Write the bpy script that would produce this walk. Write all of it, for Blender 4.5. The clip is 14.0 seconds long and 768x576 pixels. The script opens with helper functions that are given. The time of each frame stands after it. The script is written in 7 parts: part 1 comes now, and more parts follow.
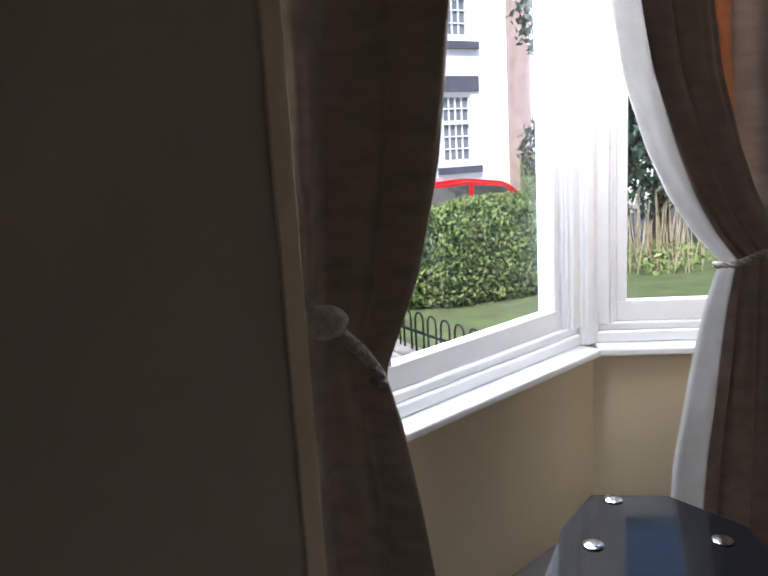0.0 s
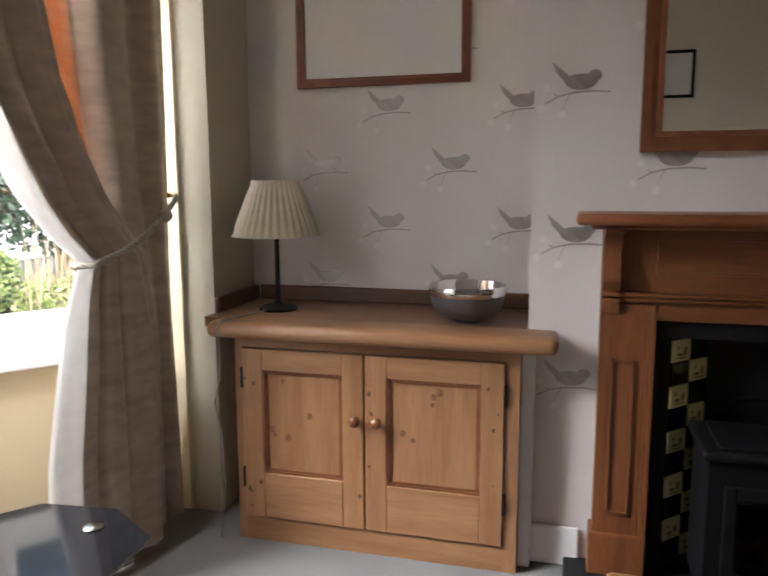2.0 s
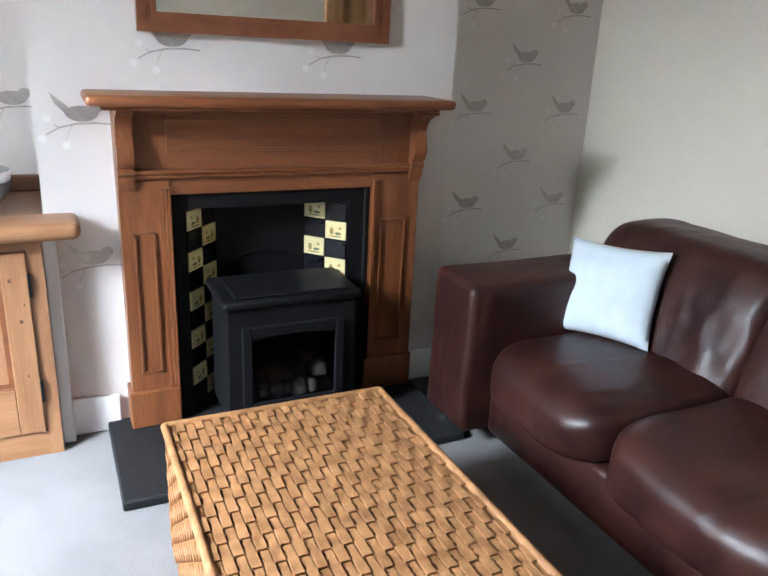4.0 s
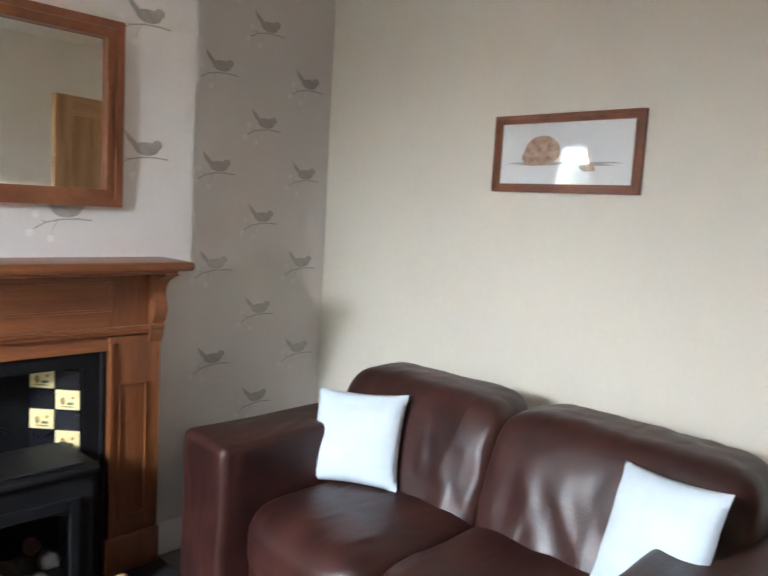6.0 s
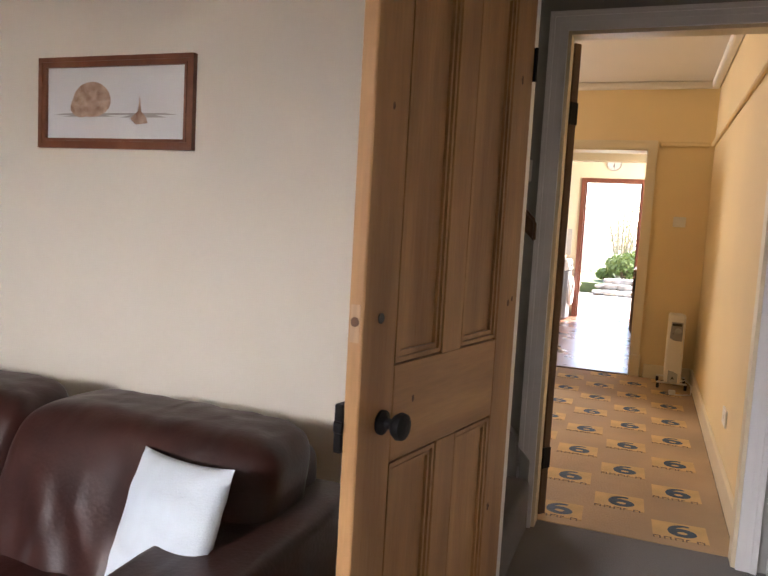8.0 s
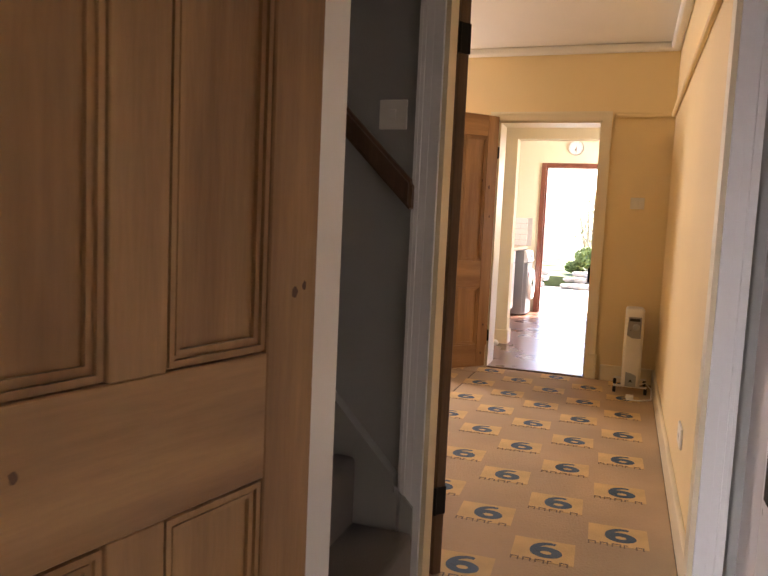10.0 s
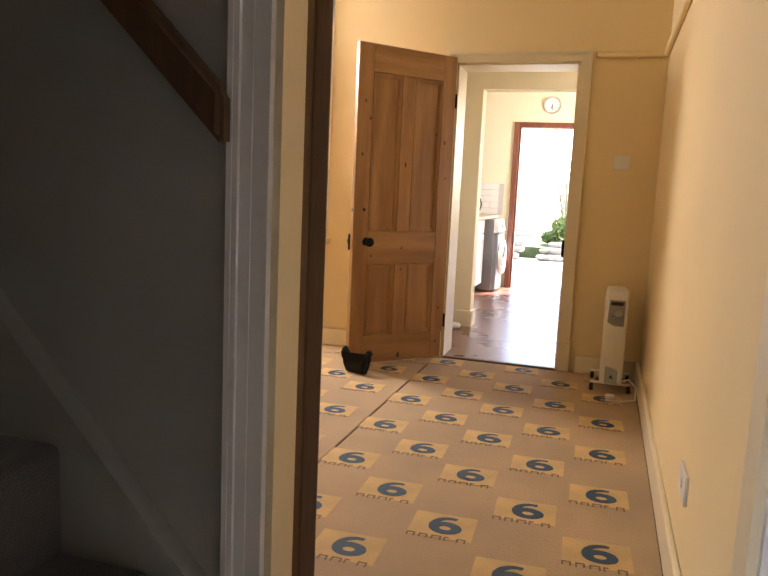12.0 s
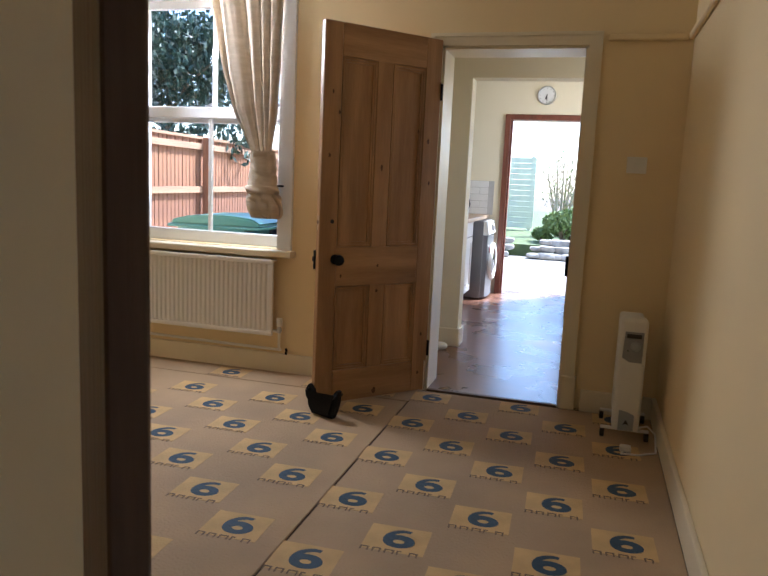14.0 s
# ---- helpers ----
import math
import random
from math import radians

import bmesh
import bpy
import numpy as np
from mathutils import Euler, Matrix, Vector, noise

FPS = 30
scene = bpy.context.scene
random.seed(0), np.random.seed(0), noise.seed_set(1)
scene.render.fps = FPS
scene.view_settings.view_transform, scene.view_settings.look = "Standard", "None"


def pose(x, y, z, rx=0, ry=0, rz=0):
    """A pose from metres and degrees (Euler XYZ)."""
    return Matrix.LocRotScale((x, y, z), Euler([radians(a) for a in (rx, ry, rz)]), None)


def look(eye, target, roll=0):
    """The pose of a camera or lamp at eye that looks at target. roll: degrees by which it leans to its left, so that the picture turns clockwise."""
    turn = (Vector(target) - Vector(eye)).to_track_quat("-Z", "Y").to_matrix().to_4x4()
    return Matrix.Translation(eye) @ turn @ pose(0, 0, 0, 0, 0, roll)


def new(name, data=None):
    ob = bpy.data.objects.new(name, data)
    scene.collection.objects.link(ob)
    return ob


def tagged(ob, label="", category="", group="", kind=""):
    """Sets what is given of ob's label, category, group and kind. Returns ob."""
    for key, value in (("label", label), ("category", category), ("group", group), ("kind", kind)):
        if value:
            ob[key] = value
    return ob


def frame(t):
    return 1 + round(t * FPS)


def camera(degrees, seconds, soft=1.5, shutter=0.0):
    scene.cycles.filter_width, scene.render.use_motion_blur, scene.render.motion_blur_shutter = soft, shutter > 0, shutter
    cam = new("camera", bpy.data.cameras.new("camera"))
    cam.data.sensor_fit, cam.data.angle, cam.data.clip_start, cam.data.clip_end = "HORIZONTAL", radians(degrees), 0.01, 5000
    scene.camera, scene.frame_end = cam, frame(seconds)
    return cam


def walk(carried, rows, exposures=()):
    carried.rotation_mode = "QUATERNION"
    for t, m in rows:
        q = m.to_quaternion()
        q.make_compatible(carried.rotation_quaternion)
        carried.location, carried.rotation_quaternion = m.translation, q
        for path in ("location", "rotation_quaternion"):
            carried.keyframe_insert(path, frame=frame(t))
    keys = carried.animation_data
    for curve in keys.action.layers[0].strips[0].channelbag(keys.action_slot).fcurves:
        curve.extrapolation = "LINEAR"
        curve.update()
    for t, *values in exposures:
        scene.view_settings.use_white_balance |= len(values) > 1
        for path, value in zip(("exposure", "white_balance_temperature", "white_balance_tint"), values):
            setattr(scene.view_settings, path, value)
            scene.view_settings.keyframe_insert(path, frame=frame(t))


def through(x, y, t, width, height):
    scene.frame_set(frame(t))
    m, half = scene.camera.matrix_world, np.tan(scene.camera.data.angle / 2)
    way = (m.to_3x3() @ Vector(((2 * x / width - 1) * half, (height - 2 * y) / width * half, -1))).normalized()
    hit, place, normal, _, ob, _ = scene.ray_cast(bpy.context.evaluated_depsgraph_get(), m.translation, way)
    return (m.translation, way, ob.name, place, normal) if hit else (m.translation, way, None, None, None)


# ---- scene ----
cam = camera(57.3, 14.0, shutter=0.2)
PATH = [
    (0, (-0.312, -7.133, 1.307), (-1.281, -8.842, 0.934), -3.4),
    (0.5, (-0.409, -7.08, 1.219), (-1.574, -8.663, 0.847), -2.7),
    (1, (-0.443, -6.941, 1.192), (-1.91, -8.259, 0.857), -2.2),
    (1.5, (-0.421, -6.907, 1.163), (-2.159, -7.851, 0.868), -1.2),
    (2, (-0.363, -6.95, 1.17), (-2.273, -7.467, 0.881), -0.2),
    (2.5, (-0.316, -6.942, 1.155), (-2.294, -7.057, 0.882), 0.5),
    (3, (-0.277, -6.971, 1.162), (-2.224, -6.665, 0.82), 1.2),
    (3.2, (-0.266, -7.009, 1.178), (-2.143, -6.504, 0.707), 1.5),
    (5.3, (-0.169, -7.068, 1.332), (-1.773, -6.005, 0.787), 2.9),
    (5.5, (-0.164, -7.071, 1.331), (-1.77, -5.951, 0.92), 2.9),
    (6, (-0.2, -7.049, 1.315), (-1.59, -5.628, 1.096), 3.3),
    (6.5, (-0.183, -6.997, 1.296), (-1.223, -5.298, 1.113), 3.7),
    (7, (-0.102, -6.84, 1.274), (-0.885, -5.009, 1.093), 3.4),
    (7.5, (-0.026, -6.66, 1.24), (-0.739, -4.801, 1.058), 3.4),
    (8, (0.074, -6.515, 1.222), (-0.622, -4.649, 1.036), 3.2),
    (8.5, (0.166, -6.391, 1.198), (-0.516, -4.521, 1.009), 3.1),
    (9, (0.216, -6.194, 1.183), (-0.455, -4.32, 0.993), 3.0),
    (11.3, (0.253, -4.965, 1.113), (-0.355, -3.071, 0.909), 2.6),
    (11.5, (0.25, -4.884, 1.126), (-0.353, -2.99, 0.907), 2.7),
    (12, (0.232, -4.694, 1.118), (-0.354, -2.802, 0.846), 2.6),
    (12.5, (0.206, -4.541, 1.136), (-0.366, -2.647, 0.841), 2.6),
    (13, (0.232, -4.327, 1.149), (-0.33, -2.431, 0.851), 2.5),
    (13.5, (0.236, -4.13, 1.157), (-0.313, -2.231, 0.859), 2.5),
    (14, (0.086, -3.991, 1.22), (-0.462, -2.091, 0.92), 2.6),
]
EXPOSURES = [(0.0, 0.7, 5800, 11), (0.5, 0.65, 5800, 11), (1.0, 0.75, 6100, 11), (1.5, 0.8, 6300, 11), (2.0, 2.05, 6450, 12), (2.5, 2.92, 5800, 10), (3.0, 3.15, 5400, 9),
             (5.5, 3.55, 6250, 7), (6.2, 3.6, 5850, 10), (7.5, 3.15, 6350, 15), (9.0, 3.2, 6950, 28), (11.3, 3.22, 6750, 19), (12.5, 3.08, 6350, 16), (13.5, 2.35, 5400, 12), (14.0, 2.1, 5300, 12)]
walk(cam, [(t, look(eye, target, roll)) for t, eye, target, roll in PATH], EXPOSURES)

# ---- world, sun, window light, added fill lamps ----
world = bpy.data.worlds.new("world")
scene.world = world
world.use_nodes = True
wn, wl = world.node_tree.nodes, world.node_tree.links
sky = wn.new("ShaderNodeTexSky")
sky.sky_type = "NISHITA"
sky.sun_disc = False
sky.sun_elevation = radians(53)
sky.sun_rotation = radians(38)
wn["Background"].inputs["Strength"].default_value = 0.15
wl.new(sky.outputs[0], wn["Background"].inputs["Color"])

sun = bpy.data.lights.new("sun", "SUN")
sun.energy, sun.angle, sun.color = 4.0, radians(6), (1.0, 0.96, 0.9)
sun_ob = new("sun", sun)
sun_ob.matrix_world = look((3.3, 4.2, 7.6), (0.0, 0.0, 0.6))


def area_lamp(name, eye, target, w, h, watts, colour):
    d = bpy.data.lights.new(name, "AREA")
    d.shape, d.size, d.size_y, d.energy, d.color = "RECTANGLE", w, h, watts, colour
    ob = new(name, d)
    ob.matrix_world = look(eye, target)
    return ob


# Fill lamp inside the bay head, added to brighten the sill and frames.
area_lamp("bay_head_fill", (-1.7, -8.66, 2.10), (-1.72, -8.80, 0.6), 1.1, 0.14, 14, (0.95, 0.98, 1.0))
# Unseen panel outside the glass, standing in for the sky's light.
area_lamp("bay_sky_light", (-1.7, -10.0, 2.46), (-1.55, -7.4, 0.45), 2.6, 1.0, 205, (0.95, 0.98, 1.0))
area_lamp("dining_daylight", (-2.3, 0.06, 2.12), (0.3, -1.5, 0.7), 0.9, 0.36, 13, (1.0, 0.96, 0.9))
# Fill lamps in made-up openings of the right wall, added to brighten the kitchen.
area_lamp("passage_fill", (0.60, 0.75, 1.5), (-0.9, 1.15, 0.9), 0.6, 1.0, 0.6, (1.0, 0.95, 0.86))
area_lamp("kitchen_fill", (0.60, 3.1, 1.7), (-1.2, 3.3, 0.9), 0.9, 0.9, 5.0, (1.0, 0.95, 0.86))


# ---- materials ----
def material(name, base, rough=0.6, vary=0.15, scale=6.0, bump=0.1, bump_scale=80.0, metallic=0.0, second=None,
             stretch=(1, 1, 1), spec=0.5, sheen=0.0, grain=0.0):
    m = bpy.data.materials.new(name)
    m.use_nodes = True
    n, l = m.node_tree.nodes, m.node_tree.links
    p = n["Principled BSDF"]
    p.inputs["Roughness"].default_value = rough
    p.inputs["Metallic"].default_value = metallic
    p.inputs["Specular IOR Level"].default_value = spec
    tc = n.new("ShaderNodeTexCoord")
    mp = n.new("ShaderNodeMapping")
    mp.inputs["Scale"].default_value = stretch
    l.new(tc.outputs["Object"], mp.inputs["Vector"])
    big = n.new("ShaderNodeTexNoise")
    big.inputs["Scale"].default_value = scale
    big.inputs["Detail"].default_value = 6
    l.new(mp.outputs[0], big.inputs["Vector"])
    ramp = n.new("ShaderNodeValToRGB")
    other = second or tuple(c * (1 - vary) for c in base)
    ramp.color_ramp.elements[0].position, ramp.color_ramp.elements[1].position = 0.35, 0.68
    ramp.color_ramp.elements[0].color = (*other, 1)
    ramp.color_ramp.elements[1].color = (*base, 1)
    l.new(big.outputs["Fac"], ramp.inputs["Fac"])
    fine = n.new("ShaderNodeTexNoise")
    fine.inputs["Scale"].default_value = bump_scale
    fine.inputs["Detail"].default_value = 4
    l.new(mp.outputs[0], fine.inputs["Vector"])
    out = ramp.outputs["Color"]
    if grain:
        mix = n.new("ShaderNodeMix")
        mix.data_type, mix.blend_type = "RGBA", "MULTIPLY"
        mix.inputs["Factor"].default_value = grain
        l.new(out, mix.inputs["A"])
        l.new(fine.outputs["Color"], mix.inputs["B"])
        g = n.new("ShaderNodeValToRGB")
        g.color_ramp.elements[0].position, g.color_ramp.elements[1].position = 0.3, 0.62
        g.color_ramp.elements[0].color = (0.45, 0.45, 0.45, 1)
        l.new(fine.outputs["Fac"], g.inputs["Fac"])
        l.new(g.outputs["Color"], mix.inputs["B"])
        out = mix.outputs["Result"]
    l.new(out, p.inputs["Base Color"])
    rr = n.new("ShaderNodeMapRange")
    rr.inputs["To Min"].default_value, rr.inputs["To Max"].default_value = max(rough - 0.08, 0.02), min(rough + 0.1, 1)
    l.new(big.outputs["Fac"], rr.inputs["Value"])
    l.new(rr.outputs[0], p.inputs["Roughness"])
    if bump:
        b = n.new("ShaderNodeBump")
        b.inputs["Strength"].default_value = bump
        b.inputs["Distance"].default_value = 0.01
        l.new(fine.outputs["Fac"], b.inputs["Height"])
        l.new(b.outputs[0], p.inputs["Normal"])
    if sheen:
        p.inputs["Sheen Weight"].default_value = sheen
    return m


def glass_material(name, tint=(1, 1, 1)):
    m = bpy.data.materials.new(name)
    m.use_nodes = True
    n, l = m.node_tree.nodes, m.node_tree.links
    n.remove(n["Principled BSDF"])
    t, g, mix, f = n.new("ShaderNodeBsdfTransparent"), n.new("ShaderNodeBsdfGlossy"), n.new("ShaderNodeMixShader"), n.new("ShaderNodeLayerWeight")
    t.inputs["Color"].default_value = (*tint, 1)
    g.inputs["Roughness"].default_value = 0.01
    f.inputs["Blend"].default_value = 0.5
    power, gain = n.new("ShaderNodeMath"), n.new("ShaderNodeMath")
    power.operation, power.inputs[1].default_value = "POWER", 4.0
    gain.operation, gain.inputs[1].default_value, gain.inputs[2].default_value = "MULTIPLY_ADD", 0.75, 0.022
    l.new(f.outputs["Facing"], power.inputs[0])
    l.new(power.outputs[0], gain.inputs[0])
    l.new(gain.outputs[0], mix.inputs["Fac"])
    l.new(t.outputs[0], mix.inputs[1])
    l.new(g.outputs[0], mix.inputs[2])
    l.new(mix.outputs[0], n["Material Output"].inputs["Surface"])
    return m


def cloth_material(name, base, second, weave=260.0, through=0.0, rough=0.75):
    """Woven cloth with slubs across; through: how much light passes."""
    m = material(name, base, rough, 0.2, 9.0, 0.25, weave, second=second, stretch=(1, 1, 3.0), spec=0.25, sheen=0.3)
    if through:
        n, l = m.node_tree.nodes, m.node_tree.links
        t, mix = n.new("ShaderNodeBsdfTranslucent"), n.new("ShaderNodeMixShader")
        t.inputs["Color"].default_value = (*base, 1)
        mix.inputs["Fac"].default_value = through
        l.new(n["Principled BSDF"].outputs[0], mix.inputs[1])
        l.new(t.outputs[0], mix.inputs[2])
        l.new(mix.outputs[0], n["Material Output"].inputs["Surface"])
    return m


M = {}
M["cream_paint"] = material("cream_paint", (0.84, 0.66, 0.365), 0.75, 0.05, 1.5, 0.05, 160)
M["magnolia_paint"] = material("magnolia_paint", (0.78, 0.73, 0.62), 0.8, 0.04, 1.3, 0.05, 150)
# One cream in two tones; the front wall's carries its shade in the colour.
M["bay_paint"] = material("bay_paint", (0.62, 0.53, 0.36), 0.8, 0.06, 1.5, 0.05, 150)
M["front_paint_shaded"] = material("front_paint_shaded", (0.50, 0.45, 0.34), 0.8, 0.06, 1.5, 0.05, 150)
M["stair_paint"] = material("stair_paint", (0.40, 0.40, 0.375), 0.8, 0.05, 1.4, 0.05, 150)
M["lobby_paint"] = material("lobby_paint", (0.66, 0.62, 0.60), 0.8, 0.05, 1.4, 0.05, 150)
M["kitchen_paint"] = material("kitchen_paint", (0.83, 0.75, 0.56), 0.7, 0.04, 1.4, 0.04, 150)
M["wallpaper"] = material("wallpaper", (0.72, 0.68, 0.65), 0.6, 0.05, 3.0, 0.12, 300, stretch=(1, 1, 0.15))
M["motif"] = material("motif", (0.46, 0.43, 0.41), 0.36, 0.15, 30, 0.02, 300, metallic=0.75)
M["motif_pale"] = material("motif_pale", (0.80, 0.78, 0.75), 0.4, 0.08, 30, 0.02, 300)
M["white_gloss"] = material("white_gloss", (0.84, 0.84, 0.84), 0.3, 0.05, 4, 0.05, 60)
M["cream_gloss"] = material("cream_gloss", (0.80, 0.70, 0.50), 0.35, 0.05, 4, 0.05, 60)
M["ceiling_white"] = material("ceiling_white", (0.82, 0.78, 0.70), 0.9, 0.03, 2, 0.08, 120)
M["pine_v"] = material("pine_v", (0.51, 0.29, 0.125), 0.42, 0.3, 2.2, 0.10, 22, second=(0.32, 0.165, 0.066), stretch=(5, 5, 0.5), grain=0.22)
M["pine_h"] = material("pine_h", (0.51, 0.29, 0.125), 0.42, 0.3, 2.2, 0.10, 22, second=(0.32, 0.165, 0.066), stretch=(0.5, 5, 5), grain=0.22)
M["pine_edge"] = material("pine_edge", (0.58, 0.38, 0.22), 0.5, 0.3, 3.5, 0.12, 26, stretch=(5, 5, 0.35), grain=0.3)
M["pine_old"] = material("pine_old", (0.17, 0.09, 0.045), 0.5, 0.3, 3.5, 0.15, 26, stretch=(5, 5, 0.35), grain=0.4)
M["cup_v"] = material("cup_v", (0.40, 0.21, 0.10), 0.4, 0.3, 3, 0.1, 22, second=(0.27, 0.125, 0.055), stretch=(5, 5, 0.5), grain=0.25)
M["cup_h"] = material("cup_h", (0.40, 0.21, 0.10), 0.4, 0.3, 3, 0.1, 22, second=(0.27, 0.125, 0.055), stretch=(5, 0.5, 5), grain=0.25)
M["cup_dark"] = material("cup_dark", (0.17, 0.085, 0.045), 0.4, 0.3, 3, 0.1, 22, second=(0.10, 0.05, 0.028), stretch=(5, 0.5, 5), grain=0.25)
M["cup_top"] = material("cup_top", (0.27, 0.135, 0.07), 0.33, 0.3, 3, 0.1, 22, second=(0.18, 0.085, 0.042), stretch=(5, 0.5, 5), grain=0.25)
M["mantel_v"] = material("mantel_v", (0.25, 0.09, 0.032), 0.36, 0.3, 3, 0.1, 24, second=(0.16, 0.052, 0.018), stretch=(5, 5, 0.5), grain=0.3)
M["mantel_h"] = material("mantel_h", (0.25, 0.09, 0.032), 0.36, 0.3, 3, 0.1, 24, second=(0.16, 0.052, 0.018), stretch=(5, 0.5, 5), grain=0.3)
M["frame_wood"] = material("frame_wood", (0.26, 0.10, 0.045), 0.35, 0.3, 6, 0.08, 30, second=(0.18, 0.06, 0.028), stretch=(1, 1, 1), grain=0.3)
M["knot"] = material("knot", (0.13, 0.055, 0.022), 0.5, 0.3, 40, 0.1, 60)
M["knot_pale"] = material("knot_pale", (0.25, 0.115, 0.05), 0.5, 0.4, 60, 0.1, 60, second=(0.14, 0.06, 0.026))
M["black_iron"] = material("black_iron", (0.008, 0.008, 0.009), 0.5, 0.3, 20, 0.2, 120, spec=0.2)
M["black_glaze"] = material("black_glaze", (0.010, 0.010, 0.012), 0.15, 0.2, 20, 0.02, 50, spec=0.3)
M["tile_cream"] = material("tile_cream", (0.72, 0.62, 0.32), 0.15, 0.1, 30, 0.03, 60)
M["tile_mark"] = material("tile_mark", (0.12, 0.16, 0.10), 0.2, 0.3, 60, 0.02, 60, second=(0.45, 0.25, 0.05))
M["leather"] = material("leather", (0.047, 0.014, 0.010), 0.40, 0.35, 7, 0.10, 90, second=(0.022, 0.007, 0.006), spec=0.45)
n, l = M["leather"].node_tree.nodes, M["leather"].node_tree.links
crease = n.new("ShaderNodeTexNoise")
crease.noise_type = "RIDGED_MULTIFRACTAL"
crease.inputs["Scale"].default_value, crease.inputs["Detail"].default_value, crease.inputs["Distortion"].default_value = 1.0, 3.0, 0.6
stretch = n.new("ShaderNodeMapping")
stretch.inputs["Scale"].default_value = (9.0, 5.0, 2.6)
l.new(n["Texture Coordinate"].outputs["Object"], stretch.inputs["Vector"])
l.new(stretch.outputs[0], crease.inputs["Vector"])
fold = n.new("ShaderNodeBump")
fold.inputs["Strength"].default_value, fold.inputs["Distance"].default_value = 0.65, 0.016
l.new(crease.outputs["Fac"], fold.inputs["Height"])
l.new(n["Bump"].outputs[0], fold.inputs["Normal"])
l.new(fold.outputs[0], n["Principled BSDF"].inputs["Normal"])
M["cushion"] = material("cushion", (0.58, 0.66, 0.72), 0.7, 0.08, 12, 0.15, 200, sheen=0.2)
M["curtain"] = cloth_material("curtain", (0.54, 0.445, 0.355), (0.40, 0.325, 0.255), 240, 0.05)
M["curtain_single"] = cloth_material("curtain_single", (0.50, 0.37, 0.26), (0.38, 0.27, 0.18), 240, 0.34)
M["curtain_single"].node_tree.nodes["Translucent BSDF"].inputs["Color"].default_value = (0.55, 0.25, 0.09, 1)
M["lining"] = cloth_material("lining", (0.78, 0.76, 0.74), (0.70, 0.68, 0.66), 260, 0.35)
M["calico"] = cloth_material("calico", (0.60, 0.50, 0.37), (0.48, 0.39, 0.28), 240, 0.12)
M["rope"] = material("rope", (0.45, 0.40, 0.33), 0.8, 0.3, 60, 0.4, 200)
M["shade"] = cloth_material("shade", (0.74, 0.66, 0.52), (0.66, 0.58, 0.44), 240, 0.3)
M["chrome"] = material("chrome", (0.70, 0.70, 0.72), 0.12, 0.1, 10, 0.02, 60, metallic=1.0)
M["pewter"] = material("pewter", (0.22, 0.22, 0.23), 0.4, 0.15, 10, 0.1, 90, metallic=0.7)
M["brass"] = material("brass", (0.45, 0.30, 0.10), 0.3, 0.2, 20, 0.05, 60, metallic=1.0)
M["grey_carpet"] = material("grey_carpet", (0.16, 0.15, 0.145), 0.95, 0.25, 5, 0.6, 260, sheen=0.3)
M["stair_carpet"] = material("stair_carpet", (0.10, 0.09, 0.085), 0.95, 0.25, 6, 0.6, 260, sheen=0.3)
M["underlay"] = material("underlay", (0.50, 0.345, 0.195), 0.85, 0.25, 1.6, 0.5, 90, second=(0.37, 0.262, 0.155))
M["mark_orange"] = material("mark_orange", (0.66, 0.44, 0.19), 0.8, 0.2, 8, 0.35, 150)
M["mark_blue"] = material("mark_blue", (0.035, 0.075, 0.12), 0.7, 0.25, 40, 0.35, 150)
M["mark_dark"] = material("mark_dark", (0.20, 0.14, 0.09), 0.8, 0.2, 40, 0.3, 150)
M["seam"] = material("seam", (0.05, 0.03, 0.02), 0.9, 0.3, 20, 0.2, 80)
M["kitchen_wood"] = material("kitchen_wood", (0.22, 0.105, 0.06), 0.27, 0.3, 2.5, 0.03, 14, second=(0.13, 0.06, 0.038), stretch=(1, 1, 1), grain=0.2, spec=1.0)
M["steel"] = material("steel", (0.6, 0.6, 0.6), 0.3, 0.1, 10, 0.05, 60, metallic=1.0)
M["radiator_white"] = material("radiator_white", (0.80, 0.76, 0.68), 0.35, 0.04, 5, 0.03, 60)
M["plastic_white"] = material("plastic_white", (0.80, 0.77, 0.70), 0.4, 0.04, 8, 0.03, 80)
M["plastic_grey"] = material("plastic_grey", (0.30, 0.30, 0.30), 0.45, 0.1, 12, 0.05, 80)
M["plastic_black"] = material("plastic_black", (0.015, 0.015, 0.016), 0.4, 0.2, 12, 0.05, 80)
M["washer_silver"] = material("washer_silver", (0.19, 0.19, 0.20), 0.35, 0.08, 6, 0.03, 80, metallic=0.3)
M["worktop"] = material("worktop", (0.55, 0.38, 0.24), 0.4, 0.2, 8, 0.05, 60, grain=0.2)
M["cabinet_white"] = material("cabinet_white", (0.80, 0.79, 0.76), 0.35, 0.04, 6, 0.03, 60)
M["hood_grey"] = material("hood_grey", (0.35, 0.37, 0.38), 0.35, 0.06, 6, 0.03, 60)
M["wall_tile"] = material("wall_tile", (0.80, 0.79, 0.76), 0.15, 0.05, 12, 0.03, 30)
M["grout"] = material("grout", (0.55, 0.53, 0.5), 0.9, 0.1, 20, 0.1, 100)
M["mahogany"] = material("mahogany", (0.22, 0.07, 0.04), 0.35, 0.3, 5, 0.08, 30, stretch=(4, 4, 0.4), grain=0.3)
M["wicker"] = material("wicker", (0.36, 0.18, 0.07), 0.6, 0.45, 22, 0.3, 120, second=(0.20, 0.09, 0.03))
